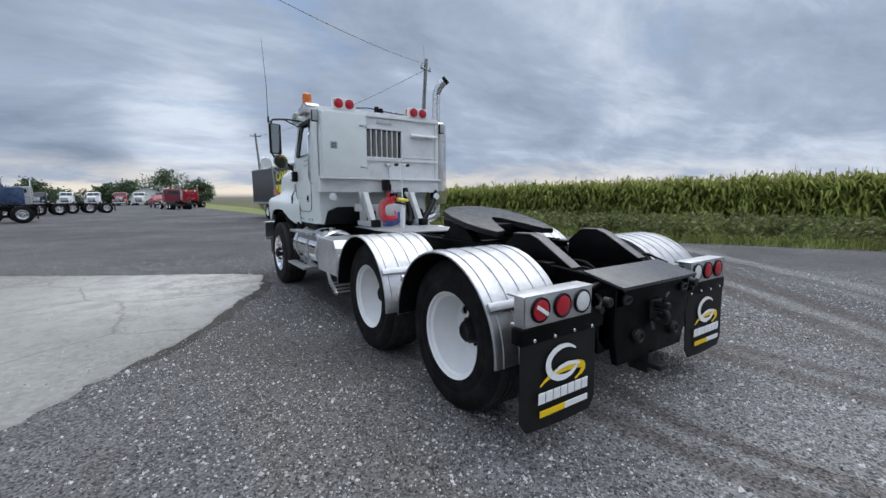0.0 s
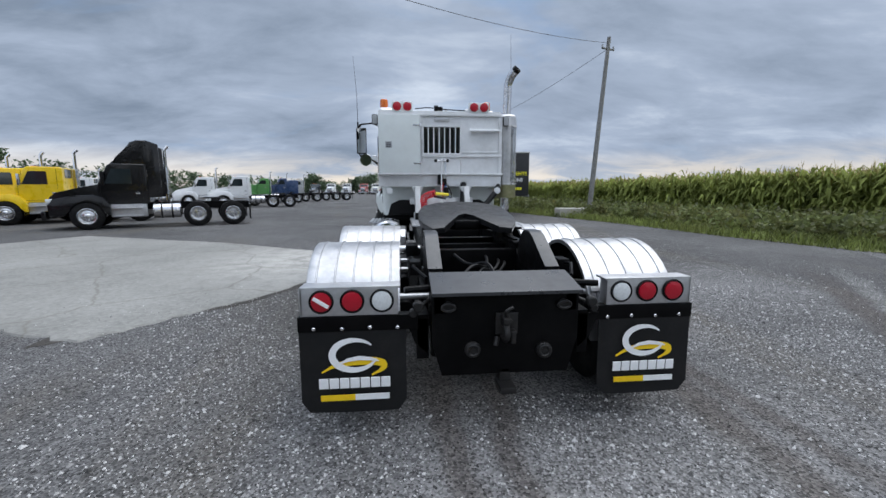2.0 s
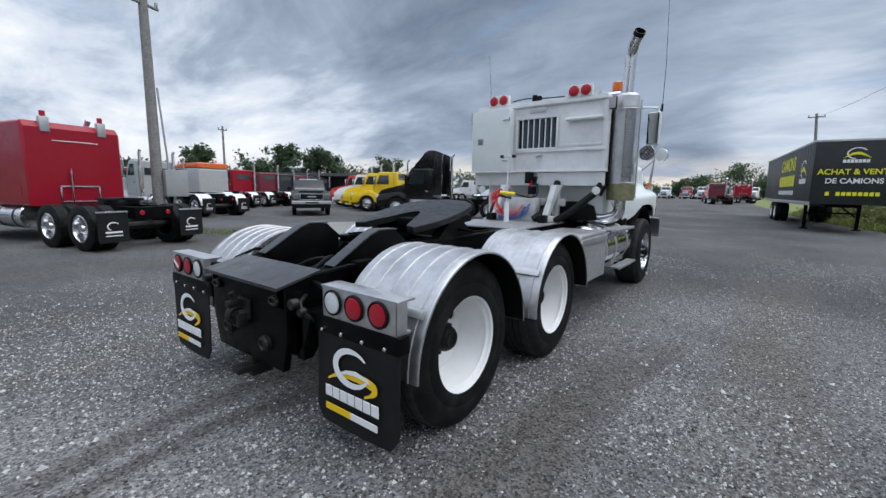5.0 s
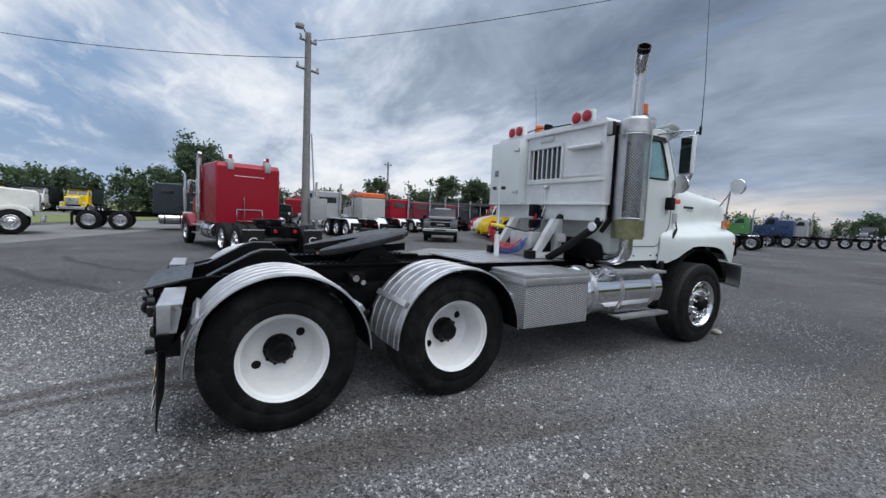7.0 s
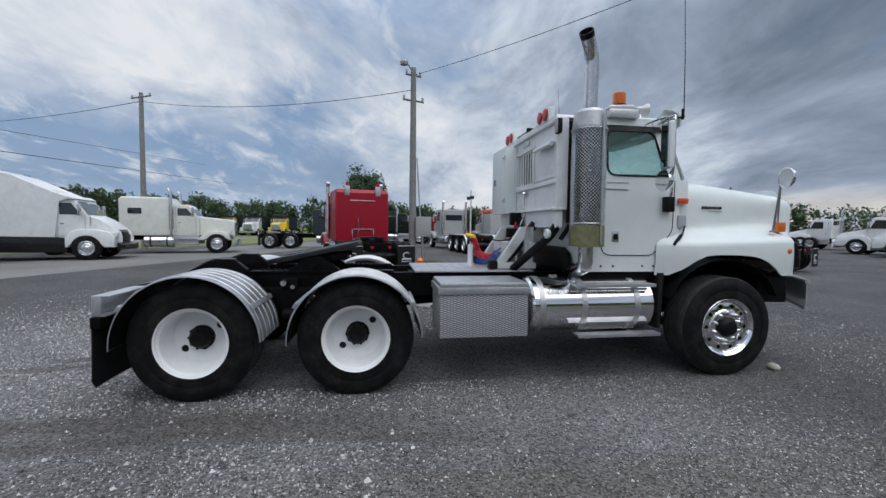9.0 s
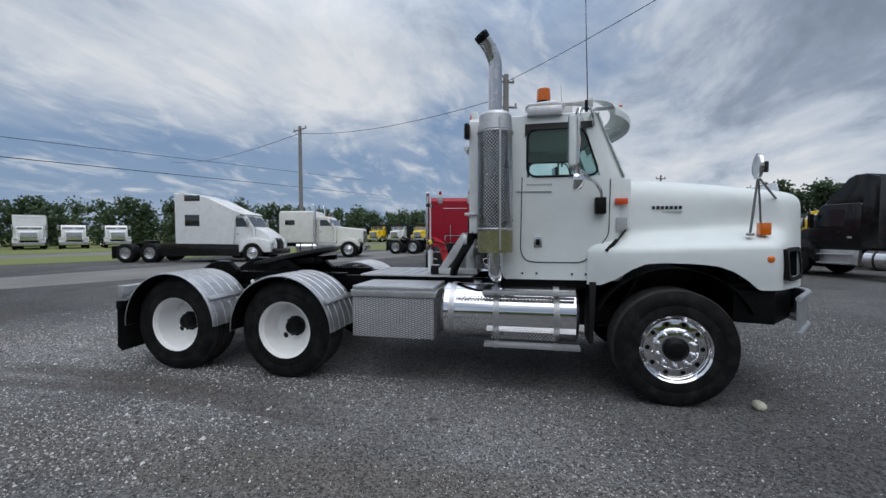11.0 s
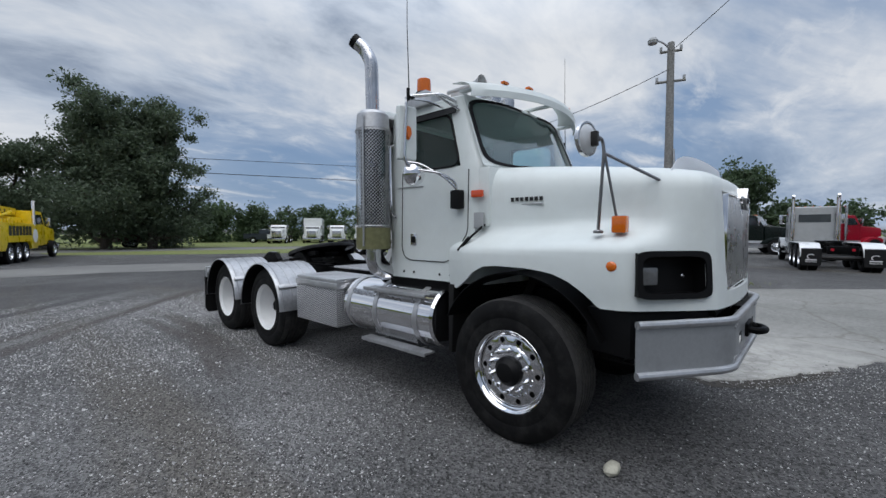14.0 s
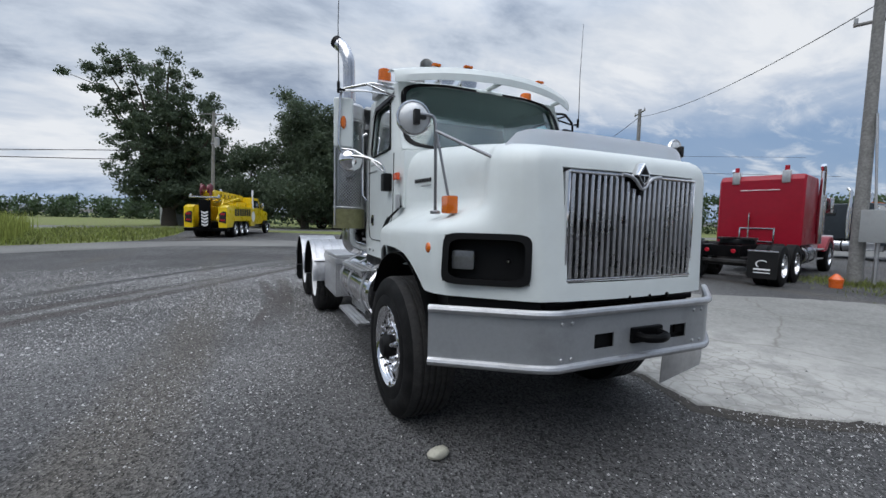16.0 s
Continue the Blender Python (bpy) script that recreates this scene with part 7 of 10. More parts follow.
# lamp recesses on the raked corners
for sx in (1, -1):
    bm = nb()
    P = [Vector((sx * 1.070, 6.92, 1.43)), Vector((sx * 0.69, 7.222, 1.43)), Vector((sx * 0.705, 7.240, 1.165)), Vector((sx * 1.090, 6.935, 1.165))]
    nrm = Vector((sx * 0.6, 0.8, 0)).normalized()
    P = [p + nrm * 0.030 for p in P]
    cen = sum(P, Vector()) / 4
    def bezel(a, b):
        return P[0].lerp(P[1], (a + 1) / 2).lerp(P[3].lerp(P[2], (a + 1) / 2), (1 - b) / 2) + nrm * 0.014
    frame_ring(bm, bezel, [(1.03 * a, 1.10 * b) for a, b in round_rect(72, 7)], [(0.88 * a, 0.84 * b) for a, b in round_rect(72, 6)])
    thicken(bm, 0.012)
    rim = part("lamp_frame", bm, BLACKPL, hood, "black lamp surround")
    bm = nb()
    r1 = [p + nrm * 0.005 for p in P]
    r2 = [cen + (p - cen) * 0.93 - nrm * 0.12 for p in P]
    a = [bm.verts.new(p) for p in r1]
    b = [bm.verts.new(p) for p in r2]
    for i in range(4):
        bm.faces.new((a[i], a[(i + 1) % 4], b[(i + 1) % 4], b[i]))
    bm.faces.new(b)
    part("lamp_recess", bm, BLACKPL, rim)
    bm = nb()
    u = (P[1] - P[0]).normalized()
    c = P[0].lerp(P[3], 0.55) + u * 0.105 - nrm * 0.10
    w = Vector((0, 0, 1))
    M = Matrix((u, nrm, w)).transposed().to_4x4()
    M.translation = c
    box(bm, -0.068, 0.068, 0.0, 0.06, -0.058, 0.058, 0.02, 2, M)
    part("head_lamp", bm, HLENS, rim, "rectangular clear head lamp")
    bm = nb()
    c2 = c + u * 0.26 + nrm * 0.02
    M2 = M.copy()
    M2.translation = c2
    disc(bm, (0, 0, 0), 0.012, 0.012, "y", 8)
    bmesh.ops.transform(bm, matrix=M2, verts=bm.verts)
    part("lamp_screw", bm, CHROMED, rim)

# grille of upright bright bars
bm = nb()
for z in (1.19, 1.795):
    box(bm, -0.52, 0.52, 7.255, 7.322, z - 0.009, z + 0.009, 0.004)
for x in (-0.52, 0.52):
    box(bm, x - 0.010, x + 0.010, 7.235, 7.315, 1.19, 1.795, 0.004)
grille = part("grille", bm, CHROME, hood, "chrome grille of upright bars")
GRILLEBAR = mat("dull_grille_chrome", (0.62, 0.62, 0.63), 0.30, 1.0, grain=0.08, rough_var=0.1)
for k in range(23):
    xx = -0.493 + 0.986 * k / 22
    zt = 1.785 - (0.10 * max(0.0, 1 - abs(xx) / 0.12) if abs(xx) < 0.12 else 0.0)
    bm = nb()
    box(bm, xx - 0.0115, xx + 0.0115, 7.27, 7.335 - 0.03 * abs(xx), 1.20, zt, 0.006)
    part("grille_bar", bm, GRILLEBAR, grille)
bm = nb()
box(bm, -0.55, 0.55, 7.21, 7.225, 1.18, 1.81)
part("radiator_screen", bm, BLACKPL, grille)
bm = nb()
prism(bm, [(0.0, 1.872), (0.048, 1.80), (0.026, 1.768), (0.0, 1.735), (-0.026, 1.768), (-0.048, 1.80)], 7.29, 7.362, "y", 0.008)
badge = part("emblem", bm, CHROMED, grille, "chrome diamond-shaped emblem")
bm = nb()
for pts in ([(0.0, 1.852), (0.034, 1.802), (0.0, 1.806), (-0.034, 1.802)], [(-0.034, 1.796), (-0.006, 1.796), (-0.006, 1.757), (-0.018, 1.768)], [(0.034, 1.796), (0.006, 1.796), (0.006, 1.757), (0.018, 1.768)]):
    prism(bm, pts, 7.360, 7.366, "y", 0.002)
pieces("emblem_inlay", bm, BLACKPL, badge)
bm = nb()
tube(bm, round_path([(-0.16, 7.345, 1.797), (-0.07, 7.35, 1.785), (0, 7.355, 1.70), (0.07, 7.35, 1.785), (0.16, 7.345, 1.797)], 0.05), 0.010, 8)
part("emblem_chevron", bm, ALUD, grille)
# hood air deflector, a pale curved shield on the hood top
bm = nb()
rr = []
for i in range(25):
    u = i / 24 * 2 - 1
    x = 0.775 * u
    yb = 7.12 - 0.09 * abs(u) ** 3
    zb = 1.83 + (top_z(yb) - 0.02 - 1.83) * min(1.0, (1 - abs(u)) / 0.22)
    zt = 2.055 - 0.10 * abs(u) ** 14
    rr.append([(x, yb, zb), (x * 0.995, yb + 0.020, zb + 0.55 * (zt - zb)), (x * 0.99, yb + 0.012, zt)])
grid(bm, rr)
thicken(bm, 0.006)
part("hood_deflector", bm, mat("milky_plastic", (0.80, 0.82, 0.86), 0.30, trans=0.35, ior=1.06, coat=0.15), hood, "milky plastic bug deflector on the hood nose")

# signal lamps, badges, latch
for sx in (1, -1):
    bm = nb()
    box(bm, min(sx * 0.965, sx * 1.04), max(sx * 0.965, sx * 1.04), 6.77, 6.86, 1.55, 1.66, 0.014)
    part("turn_signal", bm, AMBER, hood, "amber turn signal lamp")
    bm = nb()
    lathe(bm, [(0, 0.036), (sx * 0.012, 0.030), (sx * 0.018, 0.022), (sx * 0.020, 0)], (sx * 1.128, 6.81, 1.345), "x", 20)
    part("fender_marker", bm, AMBER, hood, "round amber marker lamp")
    bm = nb()
    for k in range(7):
        yy = 5.93 + 0.04 * k
        t = (yy - 5.95) / 0.25
        xx = 0.887 - 0.025 * t
        box(bm, min(sx * xx, sx * (xx + 0.008)), max(sx * xx, sx * (xx + 0.008)), yy, yy + 0.026, 1.798, 1.828, 0.0)
    pieces("badge_block", bm, BLKP2, hood, "small black block badge")
    bm = nb()
    box(bm, sx * 0.872 - 0.006, sx * 0.872 + 0.006, 5.96, 6.20, 1.768, 1.778, 0.0)
    part("badge_underline", bm, GREYP, hood)
    bm = nb()
    tube(bm, round_path([(sx * 0.93, 5.70, 1.62), (sx * 1.02, 5.60, 1.50), (sx * 1.03, 5.50, 1.38)], 0.04), 0.010, 8)
    tube(bm, [(sx * 1.01, 5.60, 1.51), (sx * 1.03, 5.50, 1.40)], 0.018, 8)
    part("hood_latch", bm, BLACKPL, hood, "black rubber hood latch")

# bumper: three flat faces with rolled edges, a tow eye and two square holes
bm = nb()
plan = [(1.20, 6.985), (0.72, 7.328), (0.62, 7.372), (-0.62, 7.372), (-0.72, 7.328), (-1.20, 6.985)]
holes = ((0.265, 0.075), (-0.365, 0.075))
xs = []
for (a, b) in zip(plan, plan[1:]):
    steps = 1 if abs(a[0] - b[0]) < 0.2 else (4 if abs(a[0] - b[0]) < 0.9 else 1)
    if abs(a[0] - b[0]) > 0.9:
        cuts = sorted({a[0], 0.265 + 0.075, 0.265 - 0.075, -0.365 + 0.075, -0.365 - 0.075}, reverse=True)
        xs += [(c, 7.372) for c in cuts]
    else:
        xs += [lerp2(a, b, i / steps) for i in range(steps)]
xs.append(plan[-1])
zlev = [0.715, 0.80, 0.885, 1.02]
rr = [[(x, y, z) for x, y in xs] for z in zlev]


def bump_hole(i, k):
    cx = (xs[k][0] + xs[k + 1][0]) / 2
    return i == 1 and any(abs(cx - h) < w for h, w in holes) and abs(xs[k][1] - 7.372) < 1e-3 and abs(xs[k + 1][1] - 7.372) < 1e-3


grid(bm, rr, skip=bump_hole)
thicken(bm, 0.008)
bumper = part("bumper", bm, BUMPM, truck, "grey steel bumper with bright rolled edges")
for z in (0.718, 1.018):
    bm = nb()
    tube(bm, round_path([(x, y + 0.004, z) for x, y in plan], 0.05), 0.024, 10)
    part("rolled_edge", bm, ALUD, bumper)
bm = nb()
for sx in (1, -1):
    for cx in (0.51, 0.58):
        for z in (0.765, 0.965):
            yy = 7.372
            disc(bm, (sx * cx, yy + 0.002, z), 0.011, 0.008, "y", 8, 0.003)
pieces("bumper_bolt", bm, ALUD, bumper)
bm = nb()
box(bm, -0.20, 0.06, 7.345, 7.395, 0.805, 0.90, 0.012)
tube(bm, round_path([(-0.16, 7.385, 0.855), (-0.16, 7.45, 0.85), (-0.07, 7.485, 0.85), (0.02, 7.45, 0.85), (0.02, 7.385, 0.855)], 0.07), 0.026, 10)
part("tow_eye", bm, BLACKP, bumper, "black forged tow eye")
# added black block behind each hole, in place of the shade inside it
for h, w in holes:
    bm = nb()
    box(bm, h - w - 0.06, h + w + 0.06, 7.27, 7.342, 0.75, 0.935)
    part("bumper_pocket", bm, BLACKPL, bumper)
bm = nb()
for sx in (1, -1):
    box(bm, min(sx * 0.36, sx * 0.46), max(sx * 0.36, sx * 0.46), 6.9, 7.355, 0.82, 0.96, 0.01)
box(bm, -0.62, 0.62, 7.05, 7.28, 1.02, 1.06, 0.01)
tube(bm, [(-0.35, 7.30, 1.055), (0.35, 7.30, 1.055)], 0.02, 8)
for cx in (-0.28, -0.12, 0.05):
    disc(bm, (cx, 7.33, 1.06), 0.022, 0.03, "z", 10)
part("bumper_mount", bm, BLACKP, bumper)
# a loose-hanging splash guard under the far end of the bumper
bm = nb()
rr = [[(-0.53 - 0.56 * u, 7.16 - 0.08 * u + 0.04 * (z - 0.6), z + 0.04 * u - (0.02 if z > 0.45 else 0.0)) for u in (i / 8 for i in range(9))] for z in (0.68, 0.60, 0.59, 0.50, 0.42, 0.385)]
grid(bm, rr)
thicken(bm, 0.006)
part("splash_guard", bm, ALUD, bumper, "bent bright splash guard hanging under the bumper")

# ---------------------------------------------------------------- exhaust, visor, roof things, mirrors
EX, EY = 1.115, 4.46
bm = nb()
lathe(bm, [(2.56, 0.165), (2.60, 0.162), (2.70, 0.155), (2.73, 0.13), (2.735, 0.0)], (EX, EY, 0), "z", 40)
stack = part("exhaust_muffler", bm, ALUD, truck, "upright muffler in a perforated bright shield")
bm = nb()
tube(bm, [(EX, EY, 1.40), (EX, EY, 2.60)], 0.12, 28)
part("muffler_body", bm, DARKMET, stack)
bm = nb()
rr = []
seg = 64
for z in (1.60, 2.56):
    rr.append([(EX + 0.168 * math.cos(a), EY + 0.168 * math.sin(a), z) for a in (radians(-78 + 208 * k / 40) for k in range(41))])
grid(bm, rr)
ob = part("perforated_shield", bm, PERF, stack)
bm = nb()
grid(bm, [[(EX + 0.168 * math.cos(a), EY + 0.168 * math.sin(a), z) for a in (radians(130 + 152 * k / 30) for k in range(31))] for z in (1.60, 2.56)])
thicken(bm, 0.003)
part("plain_shield", bm, ALUD, stack, "plain grey inner half of the muffler shield")
uv = ob.data.uv_layers.new(name="uv")
for poly in ob.data.polygons:
    idx = [ob.data.loops[li].vertex_index for li in poly.loop_indices]
    cen_a = math.atan2(poly.center.y - EY, poly.center.x - EX)
    for li, vi in zip(poly.loop_indices, idx):
        c = ob.data.vertices[vi].co
        a = math.atan2(c.y - EY, c.x - EX)
        while a - cen_a > math.pi:
            a -= 2 * math.pi
        while cen_a - a > math.pi:
            a += 2 * math.pi
        uv.data[li].uv = (a * 0.168 * 43, c.z * 43)
bm = nb()
rr = [[(EX + 0.17 * math.cos(a), EY + 0.17 * math.sin(a), z) for a in (2 * math.pi * k / 40 for k in range(41))] for z in (1.39, 1.60)]
grid(bm, rr)
thicken(bm, 0.004)
part("heat_skirt", bm, HEAT, stack, "olive heat-stained skirt of the shield")
bm = nb()
for a in (20, 200):
    ca, sa = math.cos(radians(a)), math.sin(radians(a))
    tube(bm, [(EX + 0.178 * ca, EY + 0.178 * sa, 1.42), (EX + 0.178 * ca, EY + 0.178 * sa, 2.66)], 0.010, 8)
for z in (1.62, 2.54):
    tube(bm, [(EX + 0.172 * math.cos(a), EY + 0.172 * math.sin(a), z) for a in (2 * math.pi * k / 32 for k in range(32))], 0.006, 6, closed=True)
box(bm, 0.90, EX - 0.14, EY - 0.04, EY + 0.04, 2.48, 2.54, 0.008)
box(bm, 0.90, EX - 0.14, EY - 0.04, EY + 0.04, 1.70, 1.76, 0.008)
part("shield_bracket", bm, ALUD, stack)
bm = nb()
tube(bm, round_path([(EX, EY, 2.70), (EX + 0.012, EY, 3.22), (EX + 0.05, EY - 0.05, 3.34), (EX + 0.105, EY - 0.105, 3.405)], 0.12, 8), 0.066, 28)
part("stack_pipe", bm, STACKM, stack, "chrome curved exhaust stack")
bm = nb()
dv = Vector((0.055, -0.055, 0.065)).normalized()
p0 = Vector((EX + 0.100, EY - 0.100, 3.399))
lathe(bm, [(0, 0.067), (0.055, 0.068), (0.056, 0.060), (-0.02, 0.055), (-0.02, 0.0)], (0, 0, 0), "z", 24)
bmesh.ops.transform(bm, matrix=Matrix.Translation(p0) @ dv.to_track_quat("Z", "Y").to_matrix().to_4x4(), verts=bm.verts)
part("stack_mouth", bm, BLACKPL, stack, "sooty black stack mouth")
bm = nb()
tube(bm, round_path([(EX, EY, 1.42), (EX, EY, 1.20), (EX - 0.16, EY + 0.02, 1.135), (0.50, EY + 0.06, 1.13)], 0.16, 8), 0.075, 20)
part("exhaust_pipe", bm, CHROMED, stack, "bright exhaust elbow under the muffler")

bm = nb()
rr = []
for i in range(29):
    u = i / 28 * 2 - 1
    x = 0.965 * u
    yb = 5.885 - 0.30 * u * u
    zb = 2.745 - 0.03 * abs(u) ** 2.6
    rr.append([(x, yb - 0.21, zb + 0.125), (x, yb - 0.11, zb + 0.115), (x, yb - 0.035, zb + 0.085), (x, yb, zb + 0.03), (x, yb - 0.004, zb - 0.025)])
grid(bm, rr)
thicken(bm, 0.010)
visor = part("sun_visor", bm, WHITE, truck, "curved white sun visor standing off the windscreen")
bm = nb()
for u in (-0.88, 0.0, 0.88):
    box(bm, u - 0.025, u + 0.025, 5.40 if abs(u) > 0.5 else 5.50, 5.58 if abs(u) > 0.5 else 5.80, 2.765, 2.79, 0.006)
pieces("visor_stay", bm, WHITE, visor)
for u in (-0.45, 0.35, 0.62):
    bm = nb()
    yb = 5.885 - 0.30 * (u / 0.965) ** 2
    box(bm, u - 0.04, u + 0.04, yb - 0.10, yb - 0.06, 2.848, 2.868, 0.007)
    part("clearance_lamp", bm, AMBER, visor, "small amber clearance lamp")

bm = nb()
box(bm, 0.72, 0.95, 4.76, 5.10, 2.73, 2.83, 0.02)
prism(bm, [(4.74, 2.82), (4.78, 2.86), (5.02, 2.875), (5.12, 2.825)], 0.74, 0.95, "x", 0.015)
base_r = part("beacon_base", bm, ALUD, truck, "grey roof beacon mount")
bm = nb()
lathe(bm, [(2.885, 0.066), (2.93, 0.068), (3.005, 0.064), (3.015, 0.05), (3.018, 0.0)], (0.86, 4.92, 0), "z", 24)
part("beacon", bm, AMBER, base_r, "amber rotating beacon lens")
bm = nb()
disc(bm, (0.86, 4.92, 2.87), 0.078, 0.018, "z", 24)
part("beacon_rim", bm, BLACKPL, base_r)
bm = nb()
box(bm, -1.0, -0.77, 4.76, 5.04, 2.73, 2.84, 0.02)
prism(bm, [(4.74, 2.84), (4.78, 2.885), (5.0, 2.90), (5.06, 2.845)], -0.96, -0.76, "x", 0.015)
base_l = part("beacon_base", bm, ALUD, truck, "grey roof beacon mount")
bm = nb()
lathe(bm, [(2.895, 0.066), (2.95, 0.068), (3.025, 0.064), (3.035, 0.05), (3.038, 0.0)], (-0.90, 4.89, 0), "z", 24)
part("beacon", bm, AMBER, base_l, "amber rotating beacon lens")
for sx in (0.36, 0.60):
    bm = nb()
    lathe(bm, [(0.0, 0.03), (0.25, 0.032), (0.42, 0.05), (0.50, 0.085), (0.51, 0.088), (0.505, 0.07)], (sx - 0.2, 4.92, 2.86), "y", 20)
    box(bm, sx - 0.23, sx - 0.17, 5.0, 5.04, 2.77, 2.84, 0.006)
    part("air_horn", bm, CHROMED, truck, "chrome roof air horn")
bm = nb()
lathe(bm, [(-0.34, 0.0), (-0.34, 0.022), (-0.10, 0.026), (0.02, 0.042), (0.07, 0.070), (0.08, 0.073), (0.075, 0.062), (0.0, 0.03), (-0.02, 0.0)], (0.60, 5.34, 2.93), "y", 24, caps=False)
box(bm, 0.565, 0.635, 5.06, 5.22, 2.74, 2.90, 0.01)
box(bm, 0.585, 0.615, 5.30, 5.33, 2.76, 2.91, 0.004)
part("trumpet_horn", bm, mat("hazed_horn_metal", (0.46, 0.46, 0.46), 0.5, 0.5, grain=0.08, scale=20), truck, "chrome trumpet horn on the roof")


def mirrors(sx):
    bm = nb()
    tube(bm, round_path([(sx * 0.90, 5.36, 2.70), (sx * 1.10, 5.36, 2.72), (sx * 1.355, 5.21, 2.67), (sx * 1.37, 5.20, 2.16), (sx * 1.32, 5.22, 2.08), (sx * 1.15, 5.36, 2.06), (sx * 1.02, 5.45, 1.99), (sx * 1.0, 5.46, 1.88)], 0.06), 0.013, 10)
    tube(bm, round_path([(sx * 0.89, 5.20, 2.68), (sx * 1.12, 5.21, 2.69), (sx * 1.355, 5.20, 2.66)], 0.07), 0.010, 8)
    tube(bm, [(sx * 0.90, 5.40, 2.62), (sx * 1.15, 5.34, 2.71)], 0.010, 8)
    tube(bm, round_path([(sx * 1.335, 5.20, 2.14), (sx * 1.25, 5.26, 2.13), (sx * 1.10, 5.40, 2.02), (sx * 1.02, 5.46, 1.93)], 0.05), 0.010, 8)
    arm = part("mirror_arm", bm, CHROMED if sx > 0 else BLACKPL, truck, "bent tube mirror arm")
    bm = nb()
    M = Matrix.Translation((sx * 1.32, 5.17, 2.38)) @ Matrix.Rotation(radians(sx * -14), 4, "Z")
    box(bm, -0.088, 0.088, -0.030, 0.032, -0.225, 0.225, 0.026, 3, M)
    part("mirror_housing", bm, WHITE if sx > 0 else BLACKPL, arm, "tall mirror housing")
    bm = nb()
    box(bm, -0.076, 0.076, -0.037, -0.031, -0.208, 0.208, 0.0, 2, M)
    part("mirror_glass", bm, mat("mirror_silver", (0.40, 0.42, 0.43), 0.03, 1.0), arm, "tall flat mirror glass")
    bm = nb()
    lathe(bm, [(0.035, 0.0), (0.030, 0.020), (0.0, 0.026)], (0, 0, 0), "y", 20)
    bmesh.ops.transform(bm, matrix=M @ Matrix.Translation((sx * 0.0, 0.032, 0.0)) @ Matrix.Diagonal((1, 0.8, 2.3, 1)), verts=bm.verts)
    part("mirror_lamp", bm, AMBER, arm, "amber lamp on the mirror back")
    bm = nb()
    lathe(bm, [(0.08, 0.0), (0.072, 0.043), (0.043, 0.085), (0.0, 0.106), (-0.02, 0.106), (-0.028, 0.101), (-0.024, 0.0)], (sx * 1.255, 5.195, 2.05), "y", 28)
    part("convex_mirror", bm, CHROME, arm, "round chrome convex mirror")
    # round mirror on a tripod at the front fender
    bm = nb()
    T = Vector((sx * 1.068, 6.73, 2.074))
    tube(bm, round_path([(sx * 1.042, 6.69, 1.565), T, (sx * 1.075, 6.72, 2.145), (sx * 1.165, 6.70, 2.150), (sx * 1.18, 6.70, 2.13)], 0.05), 0.011, 8)
    tube(bm, [T, (sx * 1.0, 6.79, 1.65)], 0.009, 8)
    tube(bm, [T + Vector((0, 0, -0.02)), (sx * 0.77, 7.045, 1.85)], 0.010, 8)
    for p in ((sx * 1.042, 6.69, 1.548), (sx * 0.77, 7.05, 1.835)):
        disc(bm, p, 0.032, 0.022, "z", 14)
    tri = part("mirror_tripod", bm, mat("weathered_steel_tube", (0.30, 0.30, 0.31), 0.36, 1.0, grain=0.1, scale=30), truck, "steel tripod of the fender mirror")
    bm = nb()
    lathe(bm, [(0.034, 0.0), (0.030, 0.045), (0.012, 0.088), (0.002, 0.098), (-0.012, 0.100), (-0.016, 0.095), (-0.010, 0.06), (-0.006, 0.0)], (0, 0, 0), "y", 32)
    bmesh.ops.transform(bm, matrix=Matrix.Translation((sx * 1.19, 6.67, 2.13)) @ Matrix.Rotation(radians(sx * -10), 4, "Z"), verts=bm.verts)
    fm = part("fender_mirror", bm, mat("pale_mirror_shell", (0.62, 0.63, 0.64), 0.25, 0.25, grain=0.06, scale=20), tri, "round convex fender mirror")
    bm = nb()
    lathe(bm, [(0.012, 0.096), (0.010, 0.106), (-0.012, 0.109), (-0.018, 0.104), (-0.014, 0.096)], (0, 0, 0), "y", 32, closed=True, caps=False)
    bmesh.ops.transform(bm, matrix=Matrix.Translation((sx * 1.19, 6.67, 2.13)) @ Matrix.Rotation(radians(sx * -10), 4, "Z"), verts=bm.verts)
    part("mirror_rim", bm, CHROMED, fm)
    bm = nb()
    box(bm, min(sx * 1.13, sx * 1.20), max(sx * 1.13, sx * 1.20), 6.70, 6.735, 2.115, 2.14, 0.006)
    box(bm, sx * 1.19 - 0.018, sx * 1.19 + 0.018, 6.70, 6.74, 2.08, 2.17, 0.006)
    part("mirror_bracket", bm, DARKMET, tri)
    # whip antenna
    bm = nb()
    tube(bm, [(sx * 1.385, 5.275, 2.70), (sx * 1.39, 5.26, 3.2), (sx * (1.36 if sx > 0 else 1.43), 5.235, 4.25 if sx > 0 else 3.82)], 0.005, 6, r_end=0.002)
    disc(bm, (sx * 1.385, 5.265, 2.62), 0.014, 0.10, "z", 10)
    box(bm, min(sx * 1.33, sx * 1.39), max(sx * 1.33, sx * 1.39), 5.255, 5.285, 2.64, 2.655, 0.003)
    part("whip_antenna", bm, BLACKPL, arm, "thin black whip antenna")


mirrors(1)
mirrors(-1)
